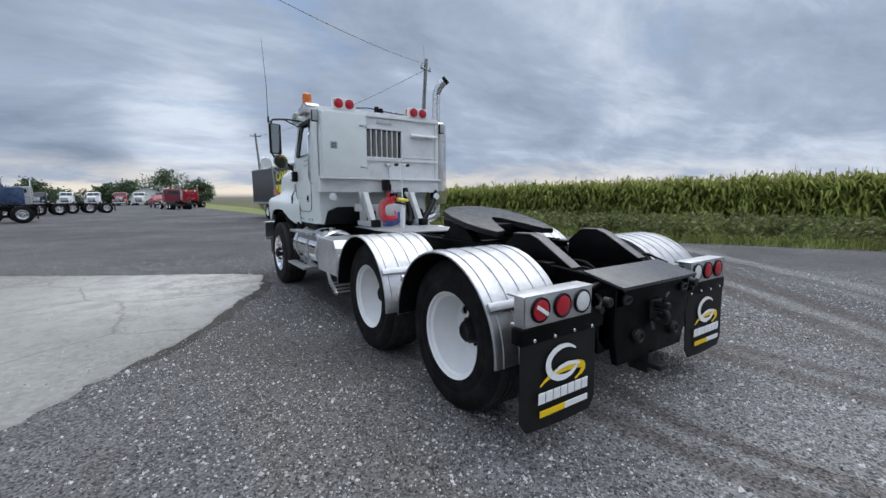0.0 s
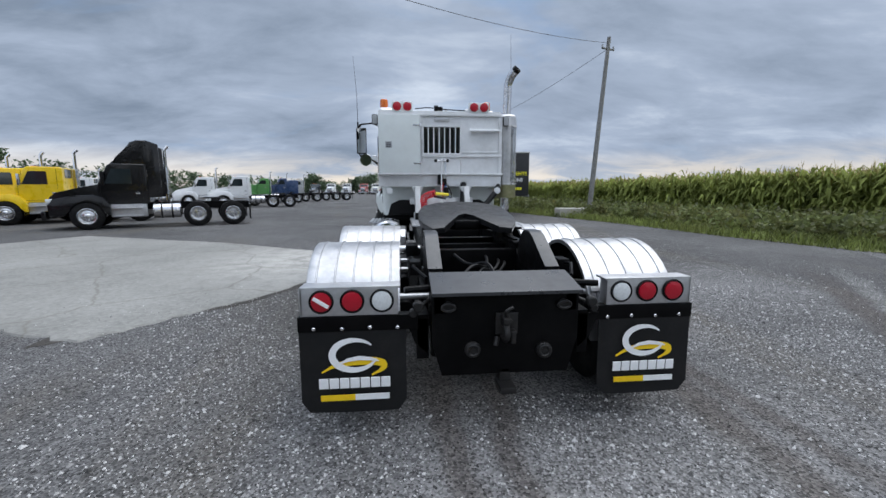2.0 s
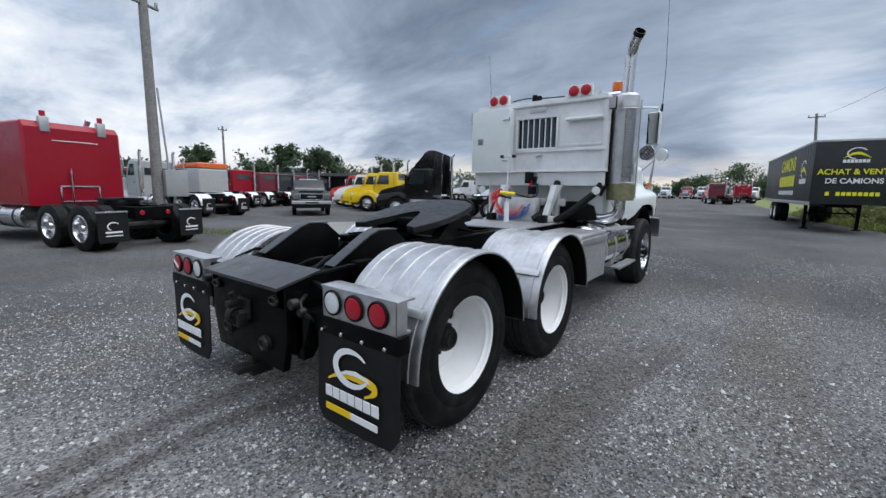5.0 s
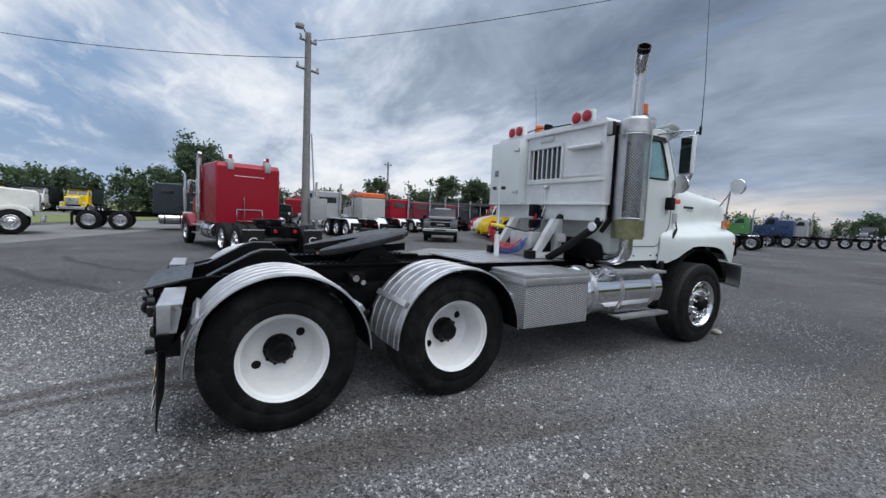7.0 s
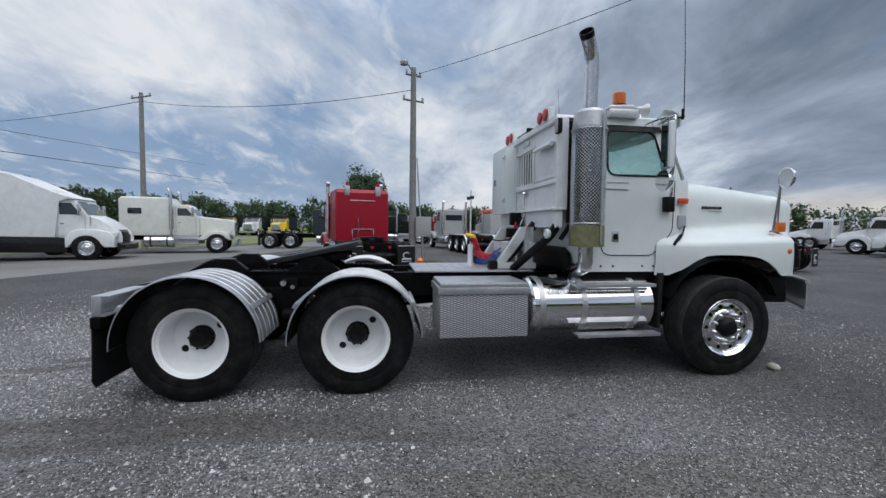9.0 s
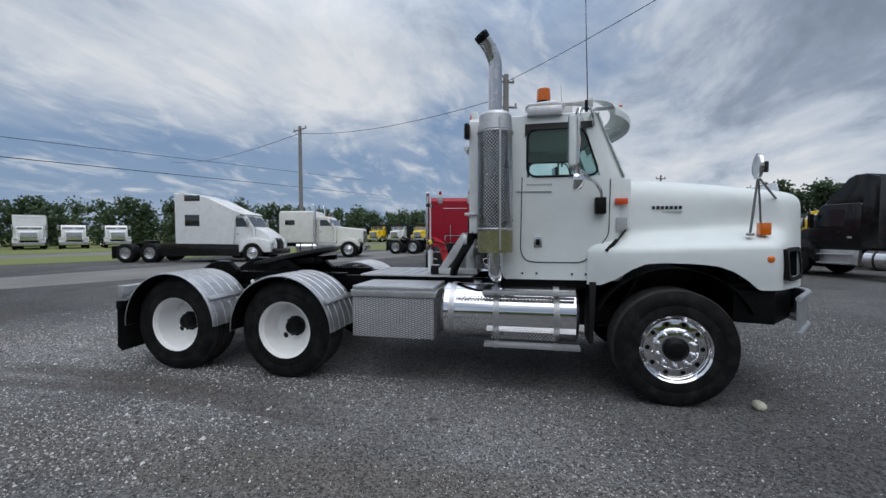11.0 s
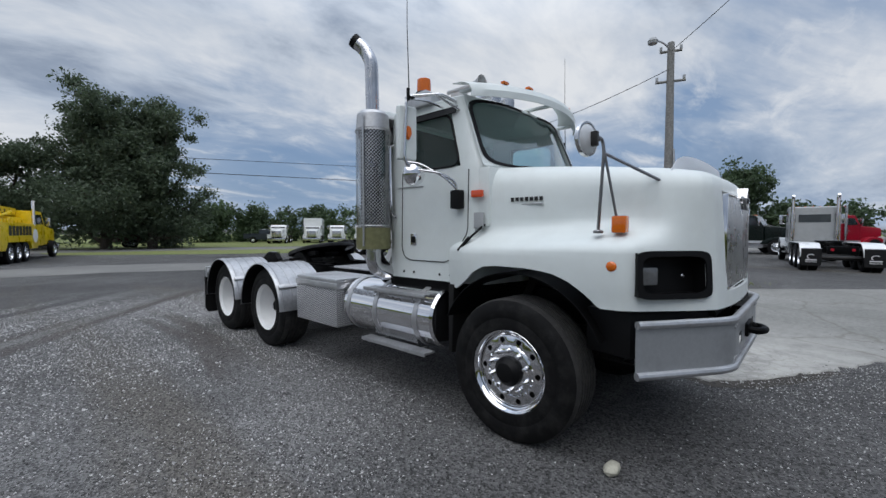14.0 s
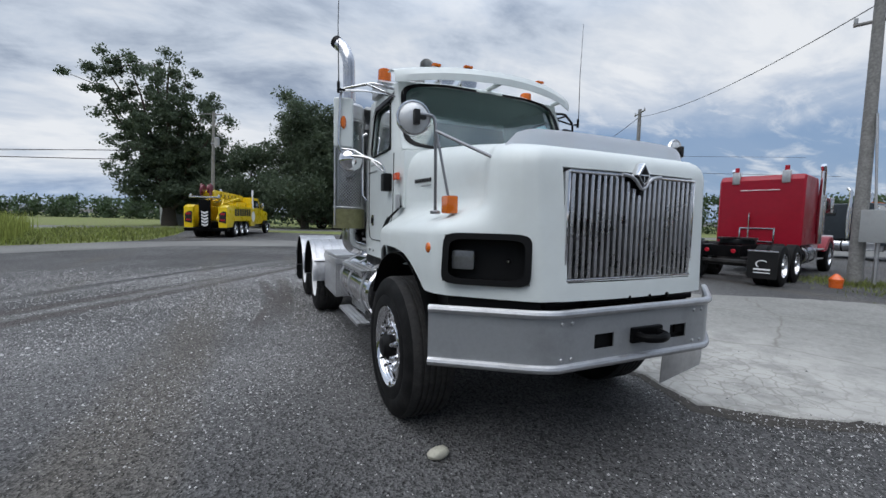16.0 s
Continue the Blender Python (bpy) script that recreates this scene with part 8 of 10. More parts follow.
# wipers
bm = nb()
for sx, tipx in ((0.62, 0.15), (-0.30, -0.72)):
    tube(bm, [(sx, 5.77, 2.115), (tipx, 5.825, 2.15)], 0.009, 6)
    tube(bm, [(sx - 0.02, 5.78, 2.13), (tipx - 0.1, 5.83, 2.165)], 0.006, 6)
pieces("wiper", bm, BLACKPL, truck)

# ---------------------------------------------------------------- other vehicles in the yard
def place(x, y, deg):
    """A thing at (x, y) on the ground whose own +y points deg degrees left of world +y."""
    return Matrix.Translation((x, y, 0)) @ Matrix.Rotation(radians(deg), 4, "Z")


WHEELS = {}


def wheel_meshes(dual, bright):
    key = (dual, bright)
    if key in WHEELS:
        return WHEELS[key]
    r, ri = 0.515, 0.30
    bm = nb()
    one = [(0.03, ri), (0.0, ri + 0.03), (0.004, r - 0.05), (0.035, r), (0.245, r), (0.276, r - 0.05), (0.28, ri + 0.03), (0.25, ri)]
    prof = one if not dual else one[:-2] + [(0.30, r - 0.09)] + [(a + 0.31, q) for a, q in one[2:]]
    lathe(bm, [(-a, q) for a, q in prof], (0, 0, 0), "x", 32, caps=False)
    me = part("tyre_tmp", bm, RUBBER)
    bm = nb()
    if dual:
        lathe(bm, [(-0.012, 0.305), (-0.006, 0.29), (-0.03, 0.28), (-0.16, 0.26), (-0.18, 0.20), (-0.17, 0.13), (-0.12, 0.12), (-0.06, 0.10), (-0.02, 0.08), (-0.015, 0.0)], (0, 0, 0), "x", 32, caps=False)
    else:
        lathe(bm, [(-0.012, 0.305), (-0.006, 0.29), (-0.05, 0.275), (-0.06, 0.22), (-0.03, 0.17), (-0.025, 0.12), (0.0, 0.10), (0.02, 0.06), (0.022, 0.0)], (0, 0, 0), "x", 32, caps=False)
    for k in range(10):
        a = 2 * math.pi * k / 10
        x = -0.175 if dual else -0.03
        disc(bm, (x, 0.165 * math.cos(a), 0.165 * math.sin(a)), 0.018, 0.035, "x", 6, 0.004)
    mr = part("rim_tmp", bm, CHROMED if bright else RIMWHITE)
    WHEELS[key] = (me.data, mr.data)
    bpy.data.objects.remove(me)
    bpy.data.objects.remove(mr)
    return WHEELS[key]


def add_wheel(root, x, y, dual, bright=True, r=0.515):
    """A wheel whose outer face lies at x (its sign gives the side)."""
    t, rim = wheel_meshes(dual, bright)
    w = new("wheel", t)
    w.parent = root
    s = 1 if x > 0 else -1
    k = r / 0.515
    w.matrix_local = Matrix.Translation((x, y, r)) @ Matrix.Rotation(0 if s > 0 else math.pi, 4, "Z") @ Matrix.Diagonal((k, k, k, 1))
    o = new("rim", rim)
    o.parent = w
    return w


def arch_profile(y0, y1, z0, z1, yc, r, zc, n=10, top=None):
    """A side outline from y0 to y1 with a round wheel opening at yc; top: outline points from the front top to the rear top."""
    pts = [(y0, z0)]
    half = math.sqrt(max(r * r - (z0 - zc) ** 2, 0.0))
    a0 = math.atan2(z0 - zc, -half)
    a1 = math.atan2(z0 - zc, half)
    for i in range(n + 1):
        a = a0 + (a1 - a0) * i / n
        pts.append((yc + r * math.cos(a), zc + r * math.sin(a)))
    pts.append((y1, z0))
    pts += top if top else [(y1, z1), (y0, z1)]
    return pts


def semi(name, label, m, col, wb=4.6, sleeper=0.0, sleeper_h=2.9, nose="square", fairing=0.0, stacks=2, axles=2, skirt=None, fenders=None,
         flaps=True, rear_cap=False, group="parked tractors", bright=True, cab_dark=None, tank=True, rear_pod=False, side_window=False, hood_back=0.75, cab_top=2.72):
    root = thing(name, label, "truck", m, group)
    # windscreen foot, cab back, nose, roof height, window sill height and windscreen rake
    cowl, cab_len, front, top, belt, rake = {
        "square": (wb - hood_back, 1.25, wb + 0.90, cab_top, 1.98, 0.42),
        "slope": (wb - 0.34, 1.62, wb + 1.18, 2.52, 1.70, 0.38),
        "aero": (wb + 0.05, 1.25, wb + 1.08, 2.62, 1.88, 0.46)}[nose]
    back = cowl - cab_len
    inset = 0.52 if nose == "slope" else 0.28
    # chassis
    bm = nb()
    for sx in (1, -1):
        box(bm, sx * 0.36, sx * 0.45, -1.35, wb + 0.5, 0.72, 1.0, 0.0)
    for y in (-1.2, -0.2, 0.9, 2.0):
        box(bm, -0.36, 0.36, y - 0.05, y + 0.05, 0.75, 0.95)
    part("frame", bm, BLACKP, root)
    bm = nb()
    for k in range(axles):
        y = 0.65 - 1.32 * k
        tube(bm, [(-0.9, y, 0.515), (0.9, y, 0.515)], 0.09, 8)
    tube(bm, [(-0.9, wb, 0.48), (0.9, wb, 0.48)], 0.06, 8)
    pieces("axle", bm, DARKMET, root)
    for sx in (1, -1):
        add_wheel(root, sx * 1.20, wb, False, bright)
        for k in range(axles):
            add_wheel(root, sx * 1.22, 0.65 - 1.32 * k, True, bright)
    # cab
    bm = nb()
    prism(bm, [(back, 0.95), (back, top - 0.05), (back + 0.1, top), (cowl - rake - 0.10, top), (cowl - rake, top - 0.06), (cowl - 0.02, belt), (cowl, belt - 0.08), (cowl, 0.95)], -1.0, 1.0, "x", 0.06, 3)
    cab_o = part("cab", bm, col, root)
    for sx in (1, -1):
        bm = nb()
        prism(bm, [(back + inset, belt + 0.05), (back + inset, top - 0.24), (back + inset + 0.04, top - 0.20), (cowl - rake - 0.12, top - 0.20), (cowl - 0.24, belt + 0.05)], sx * 1.0, sx * 1.008, "x", 0.0)
        part("side_window", bm, GLASSY, cab_o)
        bm = nb()
        box(bm, sx * 1.0 - 0.012, sx * 1.0 + 0.012, back + 0.28, back + 0.42, belt - 0.36, belt - 0.30, 0.006)
        part("door_handle", bm, CHROMED, cab_o)
        bm = nb()
        tube(bm, [(sx * 1.001, back + 0.20, top - 0.1), (sx * 1.001, back + 0.20, 1.05), (sx * 1.001, cowl - 0.12, 1.05), (sx * 1.001, cowl - 0.12, belt - 0.02)], 0.006, 4)
        part("door_seam", bm, BLACKPL, cab_o)
        bm = nb()
        box(bm, sx * 1.22 - 0.09, sx * 1.22 + 0.09, cowl - 0.28, cowl - 0.18, belt, belt + 0.50, 0.03)
        part("mirror", bm, BLACKPL if cab_dark else CHROMED, root)
        bm = nb()
        tube(bm, [(sx * 0.98, cowl - 0.3, belt + 0.47), (sx * 1.22, cowl - 0.22, belt + 0.45)], 0.014, 6)
        tube(bm, [(sx * 0.98, cowl - 0.2, belt + 0.02), (sx * 1.22, cowl - 0.22, belt + 0.04)], 0.014, 6)
        part("mirror_arm", bm, CHROMED, root)
        bm = nb()
        for z in (0.48, 0.78):
            box(bm, min(sx * 0.85, sx * 1.15), max(sx * 0.85, sx * 1.15), back + 0.25, min(cowl - 0.05, wb - 0.74), z, z + 0.04, 0.008)
        box(bm, min(sx * 0.80, sx * 0.98), max(sx * 0.80, sx * 0.98), back + 0.1, min(cowl, wb - 0.70), 0.45, 0.95, 0.02)
        part("step", bm, ALUD if not skirt else BLACKPL, root)
    bm = nb()
    p0, p1 = Vector((0, cowl - 0.05, belt + 0.05)), Vector((0, cowl - rake + 0.02, top - 0.12))
    d = (p1 - p0).normalized()
    nn = Vector((0, d.z, -d.y)) * 0.014
    for xa, xb in ((-0.92, -0.02), (0.02, 0.92)):
        q = [bm.verts.new(Vector((xx, p.y, p.z)) + nn) for xx, p in ((xa, p0), (xb, p0), (xb * 0.95, p1), (xa * 0.95, p1))]
        bm.faces.new(q)
    thicken(bm, 0.006)
    part("windscreen", bm, GLASSY, cab_o)
    bm = nb()
    for k in range(5):
        box(bm, -0.6 + 0.3 * k - 0.04, -0.6 + 0.3 * k + 0.04, cowl - rake - 0.24, cowl - rake - 0.14, top, top + 0.05, 0.01)
    pieces("roof_lamp", bm, AMBER, cab_o)
    # hood and wings
    if nose == "square":
        tp = [(front - 0.06, 0.95), (front - 0.06, 1.74), (front - 0.16, 1.84), (cowl, 2.0)]
        hp = [(cowl, 0.95)] + tp
        hw = 0.74
    else:
        tp = [(front - 0.02, 0.75), (front - 0.02, 1.02), (front - 0.10, 1.24), (front - 0.30, 1.42), (wb + 0.35, belt - 0.14), (cowl, belt + 0.02)]
        hp = [(cowl, 0.95), (wb - 0.5, 0.95), (wb + 0.55, 0.75)] + tp
        hw = 0.86
    bm = nb()
    prism(bm, hp, -hw, hw, "x", 0.09, 3)
    hood_o = part("hood", bm, col, root)
    for sx in (1, -1):
        bm = nb()
        if nose == "square":
            prof = arch_profile(wb - 0.92, wb + 0.66, 0.72, 1.28, wb, 0.61, 0.50, 12, [(wb + 0.62, 1.0), (wb + 0.34, 1.17), (wb, 1.21), (wb - 0.40, 1.15), (wb - 0.80, 0.9)])
        else:
            prof = arch_profile(wb - 0.72, front - 0.1, 0.55, 1.3, wb, 0.60, 0.51, 12, [(front - 0.08, 0.95), (front - 0.25, 1.18), (wb + 0.35, 1.30), (wb - 0.2, 1.33), (wb - 0.52, 1.22), (wb - 0.72, 0.95)])
        prism(bm, prof, sx * 0.66, sx * 1.19, "x", 0.05)
        part("wing", bm, col, hood_o)
        bm = nb()
        if nose == "square":
            box(bm, sx * 0.98 - 0.17, sx * 0.98 + 0.17, wb + 0.52, wb + 0.70, 1.02, 1.24, 0.05)
        else:
            box(bm, sx * 0.90 - 0.2, sx * 0.90 + 0.2, front - 0.28, front - 0.02, 0.98, 1.18, 0.05)
        part("head_lamp", bm, WLENS, hood_o)
    bm = nb()
    if nose == "square":
        box(bm, -0.60, 0.60, front - 0.065, front - 0.03, 0.92, 1.70, 0.01)
        for k in range(11):
            box(bm, -0.55 + 0.11 * k - 0.012, -0.55 + 0.11 * k + 0.012, front - 0.03, front - 0.015, 0.95, 1.67)
    else:
        prism(bm, [(front - 0.01, 0.72), (front + 0.005, 1.02), (front - 0.13, 1.30), (front - 0.16, 1.28), (front - 0.05, 1.0), (front - 0.05, 0.72)], -0.45, 0.45, "x", 0.01)
    part("grille", bm, CHROMED if nose == "square" else BLACKPL, hood_o)
    bm = nb()
    box(bm, -1.15, 1.15, front - 0.02, front + 0.12, 0.40, 0.74, 0.05)
    part("bumper", bm, CHROMED if nose == "square" and not cab_dark else (skirt or col), root)
    # sleeper or bare cab back
    rear = back
    if sleeper > 0:
        rear = back - sleeper
        bm = nb()
        if fairing > 0:
            crown = sleeper_h + fairing
            prism(bm, [(rear, 0.92), (rear, crown), (rear + 0.45, crown + 0.02), (rear + 1.1, crown - 0.05), (rear + 1.75, crown - 0.24), (rear + 2.4, crown - 0.56), (rear + 3.0, crown - 0.93), (cowl - rake - 0.16, top + 0.10), (cowl - rake + 0.04, top - 0.02), (cowl - rake - 0.14, top - 0.08), (back + 0.24, top - 0.08), (back + 0.20, 0.92)], -1.10, 1.10, "x", 0.07, 3)
        else:
            prism(bm, [(rear, 0.95), (rear, sleeper_h - 0.15), (rear + 0.12, sleeper_h), (back - 0.1, sleeper_h), (back + 0.12, sleeper_h - 0.3), (back - 0.02, 0.95)], -1.08, 1.08, "x", 0.12, 3)
        sl = part("sleeper", bm, col, root)
        for sx in (1, -1):
            if side_window:
                for a, b, c, e in ((rear + 0.55, rear + 1.35, 1.97, 2.58), (rear + 0.55, rear + 1.40, 3.32, 3.64)) if fairing > 0 else ((rear + 0.4, rear + 1.0, 2.1, 2.4),):
                    bm = nb()
                    box(bm, min(sx * 1.08, sx * 1.106), max(sx * 1.08, sx * 1.106), a, b, c, e, 0.012)
                    part("sleeper_window", bm, DGLASS, sl)
            bm = nb()
            box(bm, min(sx * 1.08, sx * 1.09), max(sx * 1.08, sx * 1.09), rear + 0.3, rear + 0.8, 1.2, 1.45, 0.0)
            part("sleeper_hatch", bm, col, sl)
        if rear_pod:
            bm = nb()
            for sx in (1, -1):
                box(bm, sx * 0.62 - 0.1, sx * 0.62 + 0.1, rear - 0.03, rear + 0.1, sleeper_h - 0.25, sleeper_h + 0.12, 0.02)
            pieces("rear_lamp_plate", bm, ALUD, sl)
            bm = nb()
            for sx in (1, -1):
                disc(bm, (sx * 0.62, rear + 0.03, sleeper_h + 0.12), 0.06, 0.14, "z", 12)
            pieces("roof_beacon", bm, RED, sl)
            bm = nb()
            box(bm, -0.45, 0.45, rear - 0.03, rear + 0.02, 1.02, 1.06, 0.005)
            box(bm, -0.45, 0.45, rear - 0.03, rear + 0.02, 1.42, 1.46, 0.005)
            for sx in (-0.43, 0.43):
                box(bm, sx - 0.02, sx + 0.02, rear - 0.03, rear + 0.02, 1.02, 1.46, 0.005)
            tube(bm, [(-0.2, rear - 0.06, 1.0), (-0.2, rear - 0.08, 1.9)], 0.02, 6)
            part("cab_guard", bm, CHROMED, root)
            bm = nb()
            tube(bm, [(-0.5, rear - 0.01, sleeper_h - 0.45), (0.5, rear - 0.01, sleeper_h - 0.45)], 0.01, 6)
            part("trim_line", bm, WHTP, sl)
    elif fairing > 0:
        bm = nb()
        prism(bm, [(back - 0.05, 2.3), (back - 0.05, top + fairing), (back + 0.26, top + fairing), (back + 0.46, top + fairing * 0.90), (back + 0.70, top + fairing * 0.55), (back + 0.92, top + fairing * 0.20), (cowl - rake - 0.10, top + 0.03), (cowl - rake - 0.12, top - 0.05)], -0.97, 0.97, "x", 0.08, 3)
        part("roof_fairing", bm, col, root)
        for sx in (1, -1):
            bm = nb()
            prism(bm, [(back - 0.45, 1.2), (back - 0.45, top + fairing - 0.15), (back - 0.05, top + fairing), (back + 0.02, 1.2)], sx * 0.98, sx * 1.04, "x", 0.015)
            part("side_extender", bm, col, root)
    else:
        bm = nb()
        box(bm, -0.62, 0.62, back - 0.012, back - 0.003, 2.05, 2.45)
        part("rear_window", bm, GLASSY, cab_o)
    for i in range(stacks):
        sx = 1 if i == 0 else -1
        bm = nb()
        ys = (back - 0.12) if sleeper == 0 else back + 0.02
        xs = sx * (0.86 if sleeper == 0 else 1.16)
        if sleeper == 0 and fairing > 0:
            xs = sx * 1.08
            ys = back - 0.52
        tall = 3.25 if sleeper_h < 3.1 else 3.95
        tube(bm, [(xs, ys, 1.0), (xs, ys, tall), (xs, ys - 0.14, tall + 0.17)], 0.075, 12)
        st = part("exhaust_pipe", bm, CHROME, root)
        bm = nb()
        tube(bm, [(xs, ys, 1.3), (xs, ys, 2.5)], 0.11, 12)
        part("stack_guard", bm, CHROMED, st)
    if tank:
        for sx in (1, -1):
            bm = nb()
            y1 = back - 0.08 if sleeper == 0 else back + 0.1
            y0 = max(y1 - 1.35, 1.25)
            lathe(bm, [(y0, 0.0), (y0, 0.27), (y0 + 0.03, 0.30), (y1 - 0.03, 0.30), (y1, 0.27), (y1, 0.0)], (sx * 0.84, 0, 0.66), "y", 24)
            tk2 = part("fuel_tank", bm, CHROMED, root)
            for yy in (y0 + 0.3, y1 - 0.3):
                bm = nb()
                lathe(bm, [(yy - 0.03, 0.30), (yy - 0.03, 0.308), (yy + 0.03, 0.308), (yy + 0.03, 0.30)], (sx * 0.84, 0, 0.66), "y", 24)
                part("tank_strap", bm, DARKMET, tk2)
    if skirt:
        for sx in (1, -1):
            bm = nb()
            prism(bm, [(1.25, 0.35), (1.25, 1.05), (wb - 0.9, 0.98), (wb - 0.66, 0.9), (wb - 0.66, 0.35)], sx * 1.12, sx * 1.16, "x", 0.01)
            part("side_skirt", bm, skirt, root)
    # fifth wheel, flaps, fenders, tail
    bm = nb()
    o5 = [(0.42, -0.3), (0.46, 0.0), (0.40, 0.28), (0.2, 0.42), (-0.2, 0.42), (-0.40, 0.28), (-0.46, 0.0), (-0.42, -0.3), (-0.2, -0.42), (-0.05, -0.05), (0.05, -0.05), (0.2, -0.42)]
    prism(bm, o5, 1.12, 1.18, "z", 0.01)
    box(bm, -0.42, 0.42, -0.12, 0.12, 1.0, 1.12, 0.02)
    part("fifth_wheel", bm, DECKBLK, root)
    last = 0.65 - 1.32 * (axles - 1)
    if flaps:
        for sx in (1, -1):
            bm = nb()
            prism(bm, [(sx * 0.62, 0.22), (sx * 1.20, 0.22), (sx * 1.22, 0.30), (sx * 1.22, 0.88), (sx * 0.60, 0.88), (sx * 0.60, 0.30)], last - 0.70, last - 0.685, "y", 0.0)
            fl = part("mud_flap", bm, FLAP, root, "black mud flap with a pale emblem")
            bm = nb()
            box(bm, sx * 0.91 - 0.31, sx * 0.91 + 0.31, last - 0.72, last - 0.66, 0.88, 0.92, 0.01)
            part("flap_bracket", bm, CHROMED, fl)
            bm = nb()
            pts = [(sx * 0.91 + 0.12 * math.cos(a), last - 0.704, 0.58 + 0.09 * math.sin(a)) for a in (radians(q) for q in range(40, 260, 20))]
            tube(bm, pts, 0.016, 4)
            part("emblem_ring", bm, WHTP, fl)
            bm = nb()
            box(bm, sx * 0.91 - 0.17, sx * 0.91 + 0.17, last - 0.706, last - 0.7, 0.43, 0.47)
            box(bm, sx * 0.91 - 0.17, sx * 0.91 + 0.17, last - 0.706, last - 0.7, 0.36, 0.38)
            pieces("emblem_bar", bm, WHTP, fl)
    bm = nb()
    box(bm, -0.45, 0.45, last - 0.72, last - 0.64, 0.70, 1.0, 0.015)
    part("tail_beam", bm, BLACKP, root)
    bm = nb()
    for sx in (1, -1):
        disc(bm, (sx * 0.3, last - 0.72, 0.86), 0.055, -0.02, "y", 14)
    pieces("tail_lamp", bm, RED, root)
    if fenders is not None:
        for sx in (1, -1):
            bm = nb()
            r = 0.60
            y1, y0 = 0.65, last
            pts = [(y1 + r * math.cos(radians(a)), 0.515 + r * math.sin(radians(a))) for a in range(5, 91, 12)] + [(y0 + r * math.cos(radians(a)), 0.515 + r * math.sin(radians(a))) for a in range(90, 176, 12)]
            rows = [[(sx * x, y, z) for x in (0.60, 1.24)] for y, z in pts]
            grid(bm, rows)
            thicken(bm, 0.012)
            part("fender", bm, fenders, root)
    return root


P_BLACK = mat("black_truck_paint", (0.004, 0.004, 0.005), 0.22, coat=0.3, spec=0.4, grain=0.1, scale=6, rough_var=0.08)
P_YEL = paint("yellow_truck_paint", (0.82, 0.56, 0.010), 0.3)
P_WHITE = paint("fleet_white_paint", (0.74, 0.75, 0.75), 0.32)
P_CREAM = paint("cream_white_paint", (0.72, 0.72, 0.66), 0.32)
P_RED = mat("deep_red_paint", (0.29, 0.004, 0.018), 0.35, coat=0.15, spec=0.35, grain=0.08, scale=6, wear=(0.22, 0.004, 0.012), wear_amt=0.4, wear_scale=1.3, rough_var=0.08)
P_GREEN = paint("leaf_green_paint", (0.085, 0.26, 0.07), 0.32)
P_BLUE = paint("navy_blue_paint", (0.03, 0.06, 0.14), 0.3)
P_ORANGE = paint("orange_paint", (0.72, 0.13, 0.02), 0.3)
P_SILVER = paint("silver_grey_paint", (0.40, 0.41, 0.41), 0.35)
P_DKGREY = mat("dark_grey_paint", (0.030, 0.037, 0.044), 0.35, coat=0.15, spec=0.3, grain=0.1, scale=6, rough_var=0.08)
P_DKGREEN = mat("black_green_paint", (0.006, 0.011, 0.009), 0.3, coat=0.12, spec=0.3, grain=0.1, scale=6, rough_var=0.08)
P_MAROON = paint("maroon_paint", (0.16, 0.012, 0.03), 0.35)

semi("black_tractor", "black day-cab tractor with a tall roof fairing and bright wheels", place(-9.05, 17.15, 114.5), P_BLACK, 4.25, nose="slope", fairing=0.92, stacks=1, skirt=None, cab_dark=True)
semi("yellow_tractor", "yellow conventional tractor with a rounded hood, in a row", place(-14.3, 19.6, 114.5), P_YEL, 4.0, nose="slope", stacks=1, flaps=False)
semi("yellow_tractor", "yellow conventional tractor parked behind another yellow one", place(-16.9, 21.0, 114.5), P_YEL, 4.0, nose="slope", stacks=1, flaps=False)
semi("white_tractor", "white tractor with rounded hood parked in a row", place(-19.6, 22.6, 114.5), P_WHITE, 4.2, nose="slope", stacks=1, flaps=False)
semi("red_tractor", "red tractor parked deep in the row", place(-22.4, 24.2, 114.5), paint("bright_red_paint", (0.50, 0.03, 0.04)), 4.2, nose="slope", stacks=1, flaps=False)
semi("white_day_cab", "white day-cab chassis truck, hood facing the yard", place(-14.8, 37.0, 110), P_WHITE, 4.4, nose="slope", stacks=1)
semi("white_day_cab", "white day-cab truck beside a green one", place(-11.0, 34.5, 106), P_WHITE, 4.3, nose="slope", stacks=0)
semi("green_tractor", "bright green tractor with a flat deck", place(-12.9, 45.2, 106), P_GREEN, 4.2, cab_top=2.62, nose="square", stacks=1)
semi("navy_tractor", "navy blue sleeper tractor behind the green one", place(-11.6, 49.0, 106), P_BLUE, 4.6, sleeper=1.2, sleeper_h=2.5, nose="square", stacks=1)
semi("grey_tractor", "grey tractor with bright rear wheels, far row", place(-10.0, 53.6, 104), P_SILVER, 5.4, cab_top=2.62, nose="square", stacks=1, axles=3)
for gx, gy, colr, lab in ((-22, 41, P_WHITE, "white tractor in the far row"), (-26.0, 39.2, P_WHITE, "white vocational truck in the far row"), (-30, 37.5, P_WHITE, "white tractor at the end of the far row")):
    semi("far_row_tractor", lab + ", side on", place(gx, gy, 112), colr, 4.4, nose="slope", stacks=1, flaps=False)

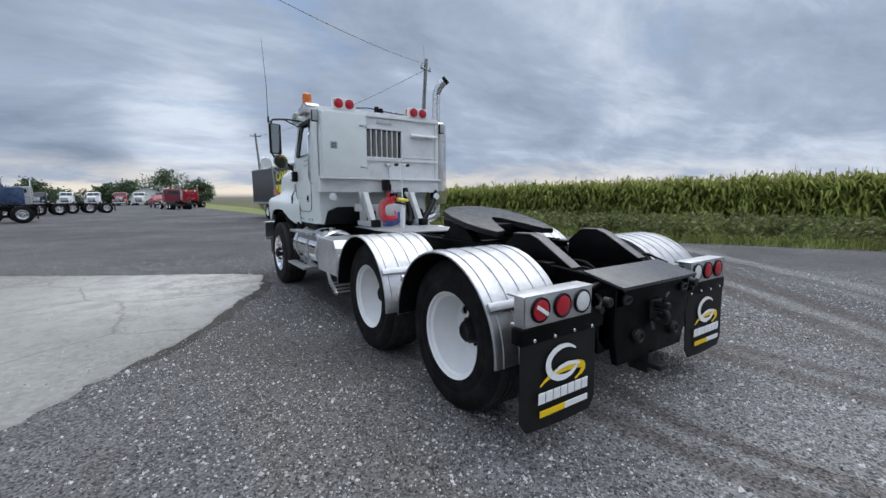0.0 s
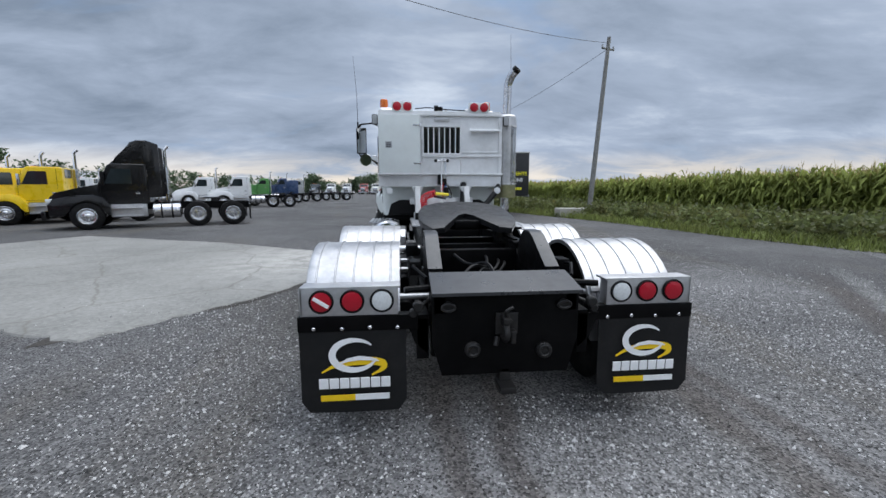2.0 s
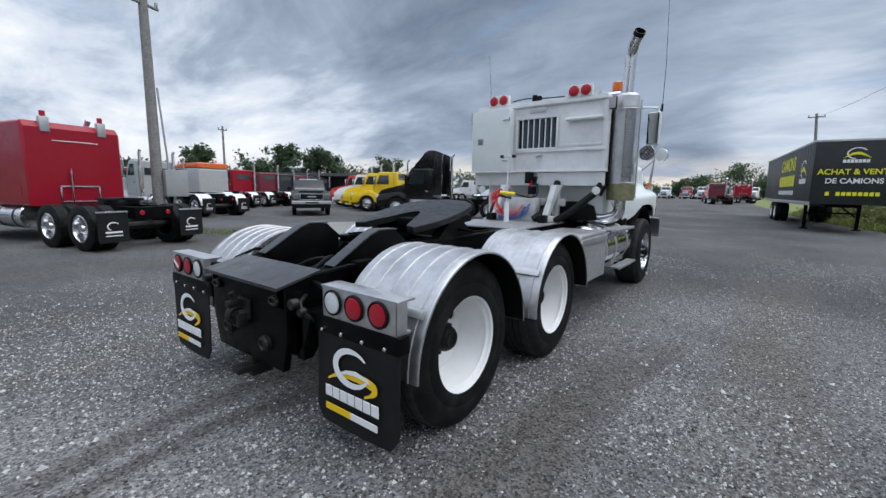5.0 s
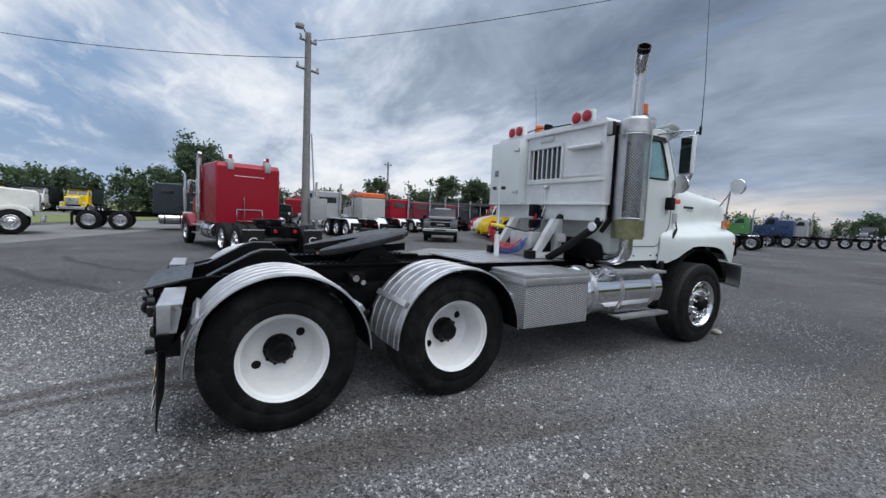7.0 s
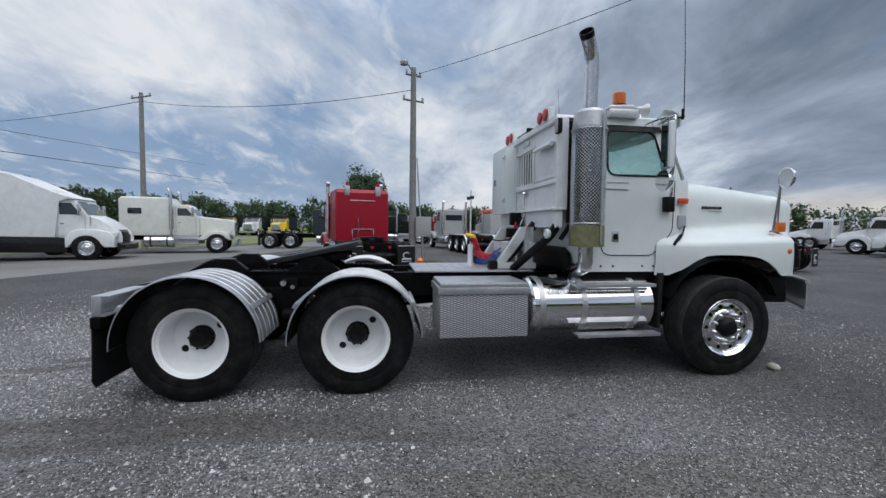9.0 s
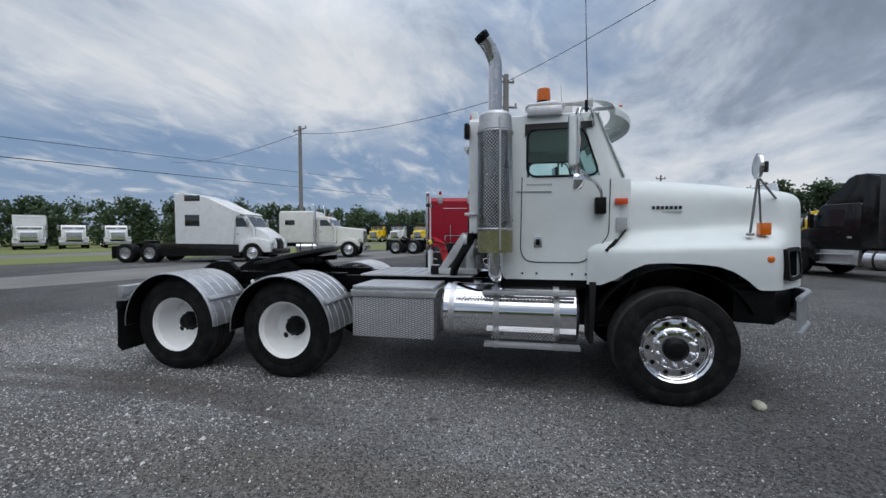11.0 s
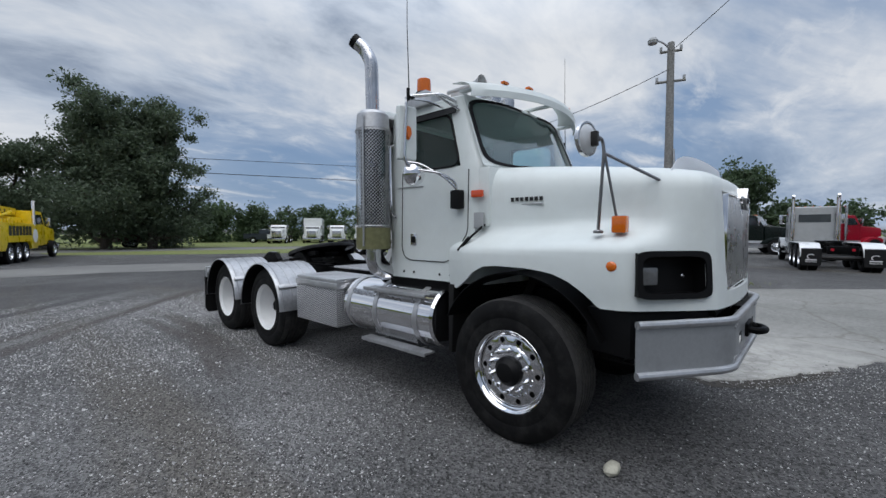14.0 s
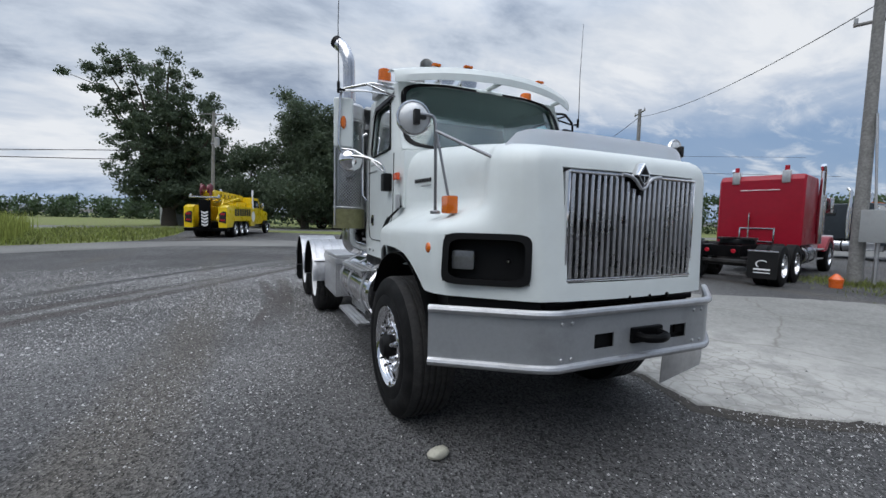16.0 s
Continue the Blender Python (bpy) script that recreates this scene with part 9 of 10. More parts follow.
# the red sleeper tractor by the pole
semi("red_sleeper_tractor", "deep red sleeper tractor with chrome stacks, tail to the yard", place(-10.35, 2.05, 104), P_RED, 5.4, sleeper=1.75, sleeper_h=3.05, nose="square", stacks=2, rear_pod=True)
semi("silver_tractor", "silver tri-axle tractor with white half fenders", place(-21.0, 8.1, 98), P_SILVER, 5.6, nose="square", cab_top=2.85, stacks=2, axles=3, fenders=P_WHITE)
o = semi("orange_sleeper_tractor", "orange-roofed grey sleeper tractor with white fenders", place(-26.5, 12.7, 98), P_SILVER, 5.6, sleeper=1.6, sleeper_h=2.75, nose="square", stacks=2, fenders=P_WHITE)
bm = nb()
prism(bm, [(2.0, 2.76), (2.0, 3.05), (2.2, 3.12), (4.6, 3.05), (4.9, 2.76)], -1.09, 1.09, "x", 0.08)
part("roof_cap", bm, P_ORANGE, o, "orange painted sleeper roof cap")
semi("red_white_tractor", "red and white striped tractor beside the orange one", place(-27.6, 16.2, 98), P_RED, 5.2, cab_top=2.8, nose="square", stacks=1, fenders=P_WHITE)
for i in range(5):
    semi("back_row_tractor", "dark tractor chassis in the long back row", place(-30.0 - 1.9 * i, 19.6 + 2.9 * i, 98), (P_MAROON, P_DKGREY, P_MAROON, P_DKGREY, P_DKGREY)[i], 5.0, nose="square", stacks=1, flaps=False)
semi("dark_sleeper_tractor", "dark grey sleeper tractor parked beyond the red one", place(-25.0, -4.4, 2), P_DKGREY, 5.6, sleeper=1.5, sleeper_h=2.7, nose="square", stacks=2, side_window=True)
semi("black_long_nose_tractor", "black long-nosed tractor parked side on", place(-33.5, 0.2, -4), P_DKGREEN, 5.6, sleeper=1.2, sleeper_h=2.5, nose="square", stacks=2)

semi("white_sleeper_tractor", "white aerodynamic sleeper tractor with grey side skirts", place(-14.2, -16.25, 12), P_WHITE, 6.2, sleeper=3.0, sleeper_h=2.95, nose="aero", fairing=0.80, stacks=0, tank=False, skirt=P_BLACK, side_window=True)
semi("cream_sleeper_tractor", "cream-white long-nosed sleeper tractor with chrome stacks", place(-18.83, -13.07, 13), P_CREAM, 6.4, hood_back=0.88, cab_top=2.62, sleeper=2.3, sleeper_h=2.98, nose="square", stacks=2, side_window=True)
for i, (gx, gy, cc) in enumerate(((-63, -20.0, P_YEL), (-63, -16.4, P_WHITE), (-62.5, -12.4, P_YEL))):
    o = semi("far_lot_truck", "dump truck with a dark body in the lot across the road", place(gx, gy, 265), cc, 4.2, nose="square", stacks=0, flaps=False)
    bm = nb()
    prism(bm, [(-1.6, 1.1), (-1.8, 2.7), (2.0, 2.9), (3.3, 2.95), (3.3, 2.85), (2.1, 2.75), (2.0, 1.1)], -1.15, 1.15, "x", 0.03)
    part("dump_body", bm, P_DKGREY, o, "dark grey dump body")
semi("red_rear_tractor", "red sleeper tractor seen from behind, past the pole", place(-35.0, 6.1, 40), P_RED, 5.0, sleeper=1.3, sleeper_h=2.5, nose="square", stacks=1, flaps=False)
for gx, gy, cc, top in ((-24.6, -49.6, P_WHITE, 2.5), (-28.6, -47.6, P_WHITE, 2.4), (-31.4, -45.8, P_WHITE, 2.5), (-34.4, -43.8, P_WHITE, 2.5)):
    o = semi("far_lot_truck", "white truck facing the road from the far lot", place(gx, gy, 325), cc, 4.2, nose="square", cab_top=top, stacks=0, flaps=False)
    if top == 2.4:
        bm = nb()
        box(bm, -1.22, 1.22, -2.6, 3.0, 1.0, 3.5, 0.05)
        box(bm, -0.9, 0.9, 3.0, 3.03, 3.22, 3.36, 0.01)
        part("cargo_box", bm, P_WHITE, o, "tall white cargo box")



# ---------------------------------------------------------------- pickup truck
def pickup(label, m, body, stripe=None, name="pickup_truck"):
    root = thing(name, label, "pickup", m)
    bm = nb()
    side = [(-2.75, 0.62), (-1.95, 0.62)]
    for a in range(170, 9, -16):
        side.append((-1.55 + 0.46 * math.cos(radians(a)), 0.45 + 0.46 * math.sin(radians(a))))
    side += [(-1.1, 0.50), (1.38, 0.50)]
    for a in range(170, 9, -16):
        side.append((1.85 + 0.46 * math.cos(radians(a)), 0.45 + 0.46 * math.sin(radians(a))))
    side += [(2.35, 0.55), (2.78, 0.58), (2.80, 1.05), (2.70, 1.22), (1.15, 1.32), (1.05, 1.32), (-2.75, 1.32)]
    prism(bm, side, -0.98, 0.98, "x", 0.06, 3)
    bodyo = part("body", bm, body, root)
    bm = nb()
    prism(bm, [(-0.85, 1.28), (-0.78, 1.86), (-0.65, 1.92), (0.35, 1.92), (0.48, 1.88), (1.12, 1.32)], -0.88, 0.88, "x", 0.08, 3)
    for vv in bm.verts:
        if vv.co.z > 1.6:
            vv.co.x *= 0.90
    cabo = part("cab_roof", bm, body, root)
    bm = nb()
    box(bm, -0.62, 0.62, 1.10, 2.66, 1.24, 1.335, 0.04, 3)
    part("hood_panel", bm, body, bodyo)
    bm = nb()
    q = [(-0.70, 0.46, 1.84), (0.70, 0.46, 1.84), (0.80, 1.05, 1.36), (-0.80, 1.05, 1.36)]
    bm.faces.new([bm.verts.new(Vector(p) + Vector((0, 0.012, 0.018))) for p in q])
    thicken(bm, 0.006)
    part("windscreen", bm, GLASSY, cabo)
    for sx in (1, -1):
        bm = nb()
        q = [(0.884, -0.70, 1.40), (0.803, -0.66, 1.80), (0.803, 0.34, 1.80), (0.884, 0.82, 1.40)]
        bm.faces.new([bm.verts.new((sx * px, py, pz)) for px, py, pz in q])
        thicken(bm, 0.006)
        part("side_window", bm, GLASSY, cabo)
        bm = nb()
        box(bm, sx * 1.08 - 0.11, sx * 1.08 + 0.11, 0.62, 0.74, 1.32, 1.52, 0.03)
        part("mirror", bm, BLACKPL, root)
        bm = nb()
        box(bm, sx * 0.79 - 0.17, sx * 0.79 + 0.17, 2.66, 2.835, 0.86, 1.17, 0.04, 3)
        part("head_lamp", bm, HLENS, bodyo)
        for y in (1.85, -1.55):
            add_wheel(root, sx * 0.98, y, False, True, 0.40)
    bm = nb()
    box(bm, -0.58, 0.58, 2.76, 2.82, 0.86, 1.16, 0.02)
    gr = part("grille", bm, BLACKPL, bodyo)
    bm = nb()
    box(bm, -0.60, 0.60, 2.80, 2.84, 1.14, 1.175, 0.006)
    box(bm, -0.60, 0.60, 2.80, 2.84, 0.845, 0.875, 0.006)
    for xx in (-0.60, 0.57):
        box(bm, xx, xx + 0.03, 2.80, 2.838, 0.876, 1.139, 0.004)
    part("grille_trim", bm, CHROMED, gr)
    bm = nb()
    box(bm, -0.22, 0.22, 2.82, 2.845, 0.98, 1.045, 0.006)
    part("grille_badge", bm, GREYP, gr)
    bm = nb()
    box(bm, -1.0, 1.0, 2.66, 2.95, 0.62, 0.80, 0.05, 3)
    bp = part("bumper", bm, P_SILVER, root, "silver-grey front bumper")
    bm = nb()
    box(bm, -0.34, 0.34, 2.945, 2.956, 0.67, 0.735, 0.004)
    box(bm, -0.96, 0.96, 2.68, 2.90, 0.42, 0.62, 0.04)
    pieces("bumper_opening", bm, BLACKPL, bp)
    bm = nb()
    box(bm, -0.86, 0.86, -2.70, -0.92, 1.30, 1.33, 0.005)
    part("bed_cover", bm, BLACKPL, root)
    if stripe:
        for sx in (1, -1):
            bm = nb()
            prism(bm, [(-2.2, 0.95), (-0.9, 0.95), (-0.4, 1.28), (-1.7, 1.28)], sx * 0.98, sx * 0.985, "x")
            part("side_graphic", bm, stripe, bodyo)
    bm = nb()
    box(bm, -0.5, 0.5, -0.4, 0.1, 1.92, 1.98, 0.02)
    part("roof_light_bar", bm, WLENS, cabo)
    return root


pickup("dark grey pickup truck with yellow side graphics, facing the yard", place(-18.5, 13.3, 238), mat("gunmetal_paint", (0.010, 0.011, 0.014), 0.35, coat=0.15, spec=0.3, grain=0.1, scale=6, rough_var=0.08), YELP)
for gx, gy, gz, cc, lab in ((-22.6, -50.6, 60, P_DKGREY, "dark car parked across the road"), (-7.0, -43, 97, mat("dull_dark_red_paint", (0.06, 0.004, 0.010), 0.5, grain=0.1, scale=6), "dark red car in the shade beneath the roadside trees")):
    pickup(lab, place(gx, gy, gz), cc, None, "parked_car")
# the far rows at the north end of the yard
FAR = [(-13.5, 73, P_WHITE), (-10.5, 72, P_WHITE), (-7.5, 72.5, paint("rusty_red_paint", (0.35, 0.05, 0.04))), (-5.2, 71, P_CREAM), (-2.5, 70, P_DKGREY), (-16.5, 74, P_DKGREY), (1.0, 74, P_WHITE)]
for gx, gy, cc in FAR:
    semi("distant_truck", "truck parked nose out in the distant row", place((gx + 1) * 1.42 - 1, gy * 1.42 + 8, 176), cc, 4.2, nose="square", stacks=0, flaps=False)
semi("distant_red_tractor", "red tractor parked tail out by the field", place(1.0, 74.0, 10), P_RED, 4.6, sleeper=0.8, sleeper_h=2.7, nose="square", stacks=1, rear_pod=True)
pickup("red pickup parked near the field end", place(-3.6, 78, 190), P_RED)


# ---------------------------------------------------------------- sign trailer
def words(txt, size, m, material, parent, name="letter"):
    cu = bpy.data.curves.new(name, "FONT")
    cu.body, cu.size, cu.align_x, cu.align_y, cu.extrude, cu.offset = txt, size, "CENTER", "CENTER", 0.002, size * 0.022
    ob = new(name + "_tmp", cu)
    dg = bpy.context.evaluated_depsgraph_get()
    me = bpy.data.meshes.new_from_object(ob.evaluated_get(dg))
    bpy.data.objects.remove(ob)
    bm = bmesh.new()
    bm.from_mesh(me)
    bpy.data.meshes.remove(me)
    bmesh.ops.remove_doubles(bm, verts=bm.verts, dist=1e-5)
    bmesh.ops.transform(bm, matrix=m, verts=bm.verts)
    pieces(name, bm, material, parent)


TRX = place(5.35, 20.4, 5.5)
trailer = thing("sign_trailer", "black box trailer with yellow and white sign lettering on landing legs", "trailer", TRX)
T_BLK = mat("black_trailer_panel", (0.018, 0.019, 0.021), 0.4, grain=0.15, scale=8, wear=(0.05, 0.05, 0.05), wear_amt=0.4, wear_scale=1.2)
bm = nb()
box(bm, -1.2, 1.2, 0.0, 13.0, 1.12, 3.52, 0.03)
part("box_body", bm, T_BLK, trailer)
bm = nb()
for sx in (1, -1):
    box(bm, sx * 1.2 - 0.03, sx * 1.2 + 0.03, -0.02, 13.0, 3.47, 3.56, 0.01)
    box(bm, sx * 1.2 - 0.03, sx * 1.2 + 0.03, -0.02, 13.0, 1.06, 1.2, 0.01)
box(bm, -1.17, 1.17, -0.02, 0.03, 3.47, 3.56, 0.01)
pieces("edge_rail", bm, ALUD, trailer)
bm = nb()
for k in range(26):
    for sx in (1, -1):
        box(bm, sx * 1.201 - 0.004, sx * 1.201 + 0.004, 0.25 + 0.5 * k, 0.27 + 0.5 * k, 1.2, 3.47)
pieces("side_rib", bm, T_BLK, trailer)
for sx in (1, -1):
    bm = nb()
    box(bm, sx * 0.85 - 0.06, sx * 0.85 + 0.06, 2.35, 2.47, 0.05, 1.12, 0.01)
    box(bm, sx * 0.85 - 0.14, sx * 0.85 + 0.14, 2.27, 2.55, 0.0, 0.05, 0.01)
    tube(bm, [(sx * 0.85, 2.5, 0.5), (sx * 0.3, 3.2, 1.1)], 0.03, 6)
    part("landing_leg", bm, BLACKP, trailer)
bm = nb()
tube(bm, [(-0.85, 2.41, 0.7), (0.85, 2.41, 0.7)], 0.03, 6)
box(bm, -0.5, 0.5, 1.0, 12.8, 0.98, 1.12, 0.01)
part("trailer_frame", bm, BLACKP, trailer)
for y in (8.4, 9.7):
    for sx in (1, -1):
        add_wheel(trailer, sx * 1.18, y, True, False)
NOSE = Matrix.Translation((0, -0.036, 0)) @ Matrix.Rotation(radians(90), 4, "X")
words("ACHAT & VENTE", 0.28, Matrix.Translation((0, 0, 2.34)) @ NOSE, LEMONP, trailer)
words("DE CAMIONS", 0.27, Matrix.Translation((0, 0, 2.0)) @ NOSE, WHTP, trailer)
bm = nb()
for k in range(10):
    xx = -0.76 + 0.155 * k
    if k == 1:
        continue
    box(bm, xx, xx + 0.12, -0.04, -0.034, 1.45, 1.59)
pieces("number_bar", bm, LEMONP, trailer)


def emblem(parent, cx, cz, s, M):
    bm = nb()
    pts = [(cx + s * 0.50 * math.cos(a), cz + s * 0.36 * math.sin(a), 0) for a in (radians(q) for q in range(35, 265, 12))]
    rows = [[(p[0] * 1.0, p[1] + s * 0.07, 0), (p[0] + (cx - p[0]) * 0.16, p[1] + s * 0.07 + (cz - p[1]) * 0.16, 0)] for p in pts]
    grid(bm, rows)
    thicken(bm, 0.004)
    o = part("emblem_ring", bm, WHTP, parent)
    o.matrix_local = M
    bm = nb()
    rows = [[(cx + s * (-0.62 + 1.24 * t), cz + s * (-0.22 + 0.22 * math.sin(math.pi * t)), 0), (cx + s * (-0.62 + 1.24 * t), cz + s * (-0.22 + 0.36 * math.sin(math.pi * t) + 0.02), 0)] for t in (i / 10 for i in range(11))]
    grid(bm, rows)
    thicken(bm, 0.004)
    o = part("emblem_sweep", bm, LEMONP, parent)
    o.matrix_local = M @ Matrix.Translation((0, 0, 0.004))
    bm = nb()
    for k in range(7):
        xx = cx + s * (-0.63 + 0.18 * k)
        box(bm, xx, xx + s * 0.15, cz - s * 0.50, cz - s * 0.30, 0, 0.004)
    bmesh.ops.transform(bm, matrix=M, verts=bm.verts)
    pieces("emblem_block", bm, WHTP, parent)


emblem(trailer, 0.0, 2.98, 0.60, Matrix.Translation((0, -0.036, 0)) @ Matrix.Rotation(radians(90), 4, "X"))
SIDE = Matrix.Translation((-1.215, 0, 0)) @ Matrix.Rotation(radians(-90), 4, "Z") @ Matrix.Rotation(radians(90), 4, "X")
emblem(trailer, -1.6, 2.45, 1.05, SIDE)
words("CAMIONS", 0.85, SIDE @ Matrix.Translation((-5.4, 2.85, 0.0)), LEMONP, trailer)
bm = nb()
for k in range(7):
    box(bm, -7.4 + 0.58 * k, -7.4 + 0.58 * k + 0.48, 1.85, 2.35, 0, 0.004)
bmesh.ops.transform(bm, matrix=SIDE, verts=bm.verts)
pieces("sign_bar", bm, LEMONP, trailer)
bm = nb()
for k in range(9):
    box(bm, -7.4 + 0.46 * k, -7.4 + 0.46 * k + 0.34, 1.45, 1.65, 0, 0.004)
bmesh.ops.transform(bm, matrix=SIDE, verts=bm.verts)
pieces("sign_bar", bm, WHTP, trailer)
semi("brown_tractor", "tractor standing at the far end of the sign trailer", place(-1.3, 63.0, 12), P_MAROON, 4.4, nose="square", stacks=1, flaps=False)


# ---------------------------------------------------------------- yellow wrecker
W_YEL = paint("wrecker_yellow_paint", (0.82, 0.58, 0.01), 0.3)
wreck = thing("wrecker_truck", "yellow heavy wrecker truck with boom and chevron tail board", "tow truck", place(4.75, -19.9, 163))
bm = nb()
box(bm, -1.25, 1.25, 0.0, 0.5, 0.42, 0.62, 0.03)
box(bm, -0.5, 0.5, 0.2, 9.0, 0.7, 1.0, 0.03)
part("frame", bm, BLACKP, wreck)
for sx in (1, -1):
    bm = nb()
    prof = [(0.0, 0.65), (0.95, 0.65), (1.15, 1.12), (4.15, 1.12), (4.35, 0.65), (5.4, 0.65), (5.4, 1.7), (4.9, 2.0), (1.4, 2.0), (0.4, 2.05), (0.0, 1.9)]
    prism(bm, prof, sx * 0.72, sx * 1.25, "x", 0.06)
    sbody = part("side_body", bm, W_YEL, wreck)
    bm = nb()
    prism(bm, [(sx * 0.98 - 0.2, 1.0), (sx * 0.98 + 0.2, 0.9), (sx * 0.98 + 0.22, 1.62), (sx * 0.98 + 0.05, 1.66), (sx * 0.98 - 0.2, 1.5)], -0.03, 0.01, "y", 0.02)
    pl = part("lamp_cluster", bm, BLKP2, sbody)
    bm = nb()
    box(bm, sx * 0.98 - 0.12, sx * 0.98 + 0.14, -0.045, -0.03, 1.42, 1.54, 0.01)
    box(bm, sx * 0.98 - 0.12, sx * 0.98 + 0.14, -0.045, -0.03, 1.06, 1.16, 0.01)
    part("lamp_strip", bm, RED, pl)
    for k, y in enumerate((1.6, 2.65, 3.7)):
        add_wheel(wreck, sx * 1.22, y, True)
    add_wheel(wreck, sx * 1.22, 8.6, False)
    bm = nb()
    for k in range(7):
        box(bm, min(sx * 1.25, sx * 1.256), max(sx * 1.25, sx * 1.256), 1.3 + 0.45 * k, 1.3 + 0.45 * k + 0.36, 1.38, 1.86)
    pieces("letter_block", bm, BLKP2, sbody)
    bm = nb()
    disc(bm, (sx * 1.25, 4.98, 1.35), 0.38, sx * 0.008, "x", 28, 0.002)
    part("round_decal", bm, WHTP, sbody)
bm = nb()
prism(bm, [(-0.34, 0.6), (0.34, 0.6), (0.34, 2.35), (-0.34, 2.35)], -0.12, -0.04, "y", 0.03)
board = part("tail_board", bm, BLACKP, wreck, "black tail board with white chevrons")
for k in range(5):
    bm = nb()
    z = 0.80 + 0.19 * k
    prism(bm, [(-0.19, z), (0.0, z - 0.10), (0.19, z), (0.19, z + 0.11), (0.0, z + 0.01), (-0.19, z + 0.11)], -0.126, -0.12, "y")
    part("chevron", bm, WHTP, board)
bm = nb()
prism(bm, [(0.35, 2.55), (0.30, 2.85), (0.55, 2.98), (5.5, 2.86), (5.7, 2.66), (5.5, 2.46), (1.3, 2.46)], -0.36, 0.36, "x", 0.05)
boom = part("boom", bm, W_YEL, wreck)
bm = nb()
for k in range(5):
    for sx in (1, -1):
        disc(bm, (sx * 0.36, 1.5 + 0.62 * k, 2.68), 0.09, sx * 0.006, "x", 14, 0.001)
        box(bm, min(sx * 0.36, sx * 0.366), max(sx * 0.36, sx * 0.366), 0.9 + 0.9 * k, 1.3 + 0.9 * k, 2.52, 2.57, 0.0)
pieces("boom_hole", bm, BLKP2, boom)
bm = nb()
for sx in (1, -1):
    prism(bm, [(0.9, 0.9), (1.5, 0.9), (1.9, 2.5), (1.6, 2.5)], sx * 0.30, sx * 0.42, "x", 0.02)
    tube(bm, [(sx * 0.52, 0.35, 1.1), (sx * 0.5, 1.5, 2.4)], 0.06, 10)
part("boom_post", bm, W_YEL, wreck)
bm = nb()
box(bm, -0.62, 0.62, 3.6, 5.5, 2.0, 2.36, 0.06)
for k in range(4):
    box(bm, -0.70, 0.70, 1.9 + 0.42 * k, 2.1 + 0.42 * k, 2.0, 2.2 + 0.05 * (k % 2), 0.03)
tube(bm, [(-0.52, 1.3, 2.15), (-0.52, 4.2, 2.6)], 0.07, 10)
tube(bm, [(0.52, 1.3, 2.15), (0.52, 4.2, 2.6)], 0.07, 10)
part("winch_housing", bm, W_YEL, wreck)
bm = nb()
for sx in (1, -1):
    disc(bm, (sx * 0.12, 0.2, 3.0), 0.27, sx * 0.1, "x", 18)
    prism(bm, [(0.0, 2.6), (0.5, 2.6), (0.45, 3.2), (0.15, 3.35), (0.0, 3.1)], sx * 0.24, sx * 0.30, "x", 0.01)
part("boom_sheave", bm, P_MAROON, wreck)
bm = nb()
box(bm, -0.9, 0.9, -0.08, 0.0, 2.45, 2.55, 0.02)
disc(bm, (-0.8, 0, 2.6), 0.07, -0.08, "y", 14)
disc(bm, (0.8, 0, 2.6), 0.07, -0.08, "y", 14)
pieces("work_lamp", bm, CHROMED, wreck)
bm = nb()
prism(bm, [(5.5, 0.75), (5.5, 2.75), (6.9, 2.75), (7.5, 2.0), (7.5, 0.75)], -1.05, 1.05, "x", 0.08)
wc = part("cab", bm, W_YEL, wreck)
bm = nb()
prism(bm, [(7.5, 0.8), (7.5, 1.95), (9.4, 1.75), (9.5, 1.5), (9.5, 0.8), (9.2, 0.8), (8.9, 1.15), (8.3, 1.15), (8.0, 0.8)], -1.0, 1.0, "x", 0.08)
part("hood", bm, W_YEL, wreck)
for sx in (1, -1):
    bm = nb()
    prism(bm, [(5.75, 2.0), (5.75, 2.55), (6.8, 2.55), (7.15, 2.0)], sx * 1.05, sx * 1.056, "x")
    part("side_window", bm, GLASSY, wc)
    bm = nb()
    tube(bm, [(sx * 1.1, 5.35, 1.0), (sx * 1.1, 5.35, 3.3)], 0.08, 10)
    part("exhaust_pipe", bm, CHROME, wreck)
    bm = nb()
    box(bm, sx * 1.25 - 0.1, sx * 1.25 + 0.1, 7.2, 7.3, 1.9, 2.4, 0.03)
    part("mirror", bm, CHROMED, wreck)
bm = nb()
box(bm, -1.2, 1.2, 9.45, 9.6, 0.4, 0.8, 0.04)
part("bumper", bm, CHROMED, wreck)


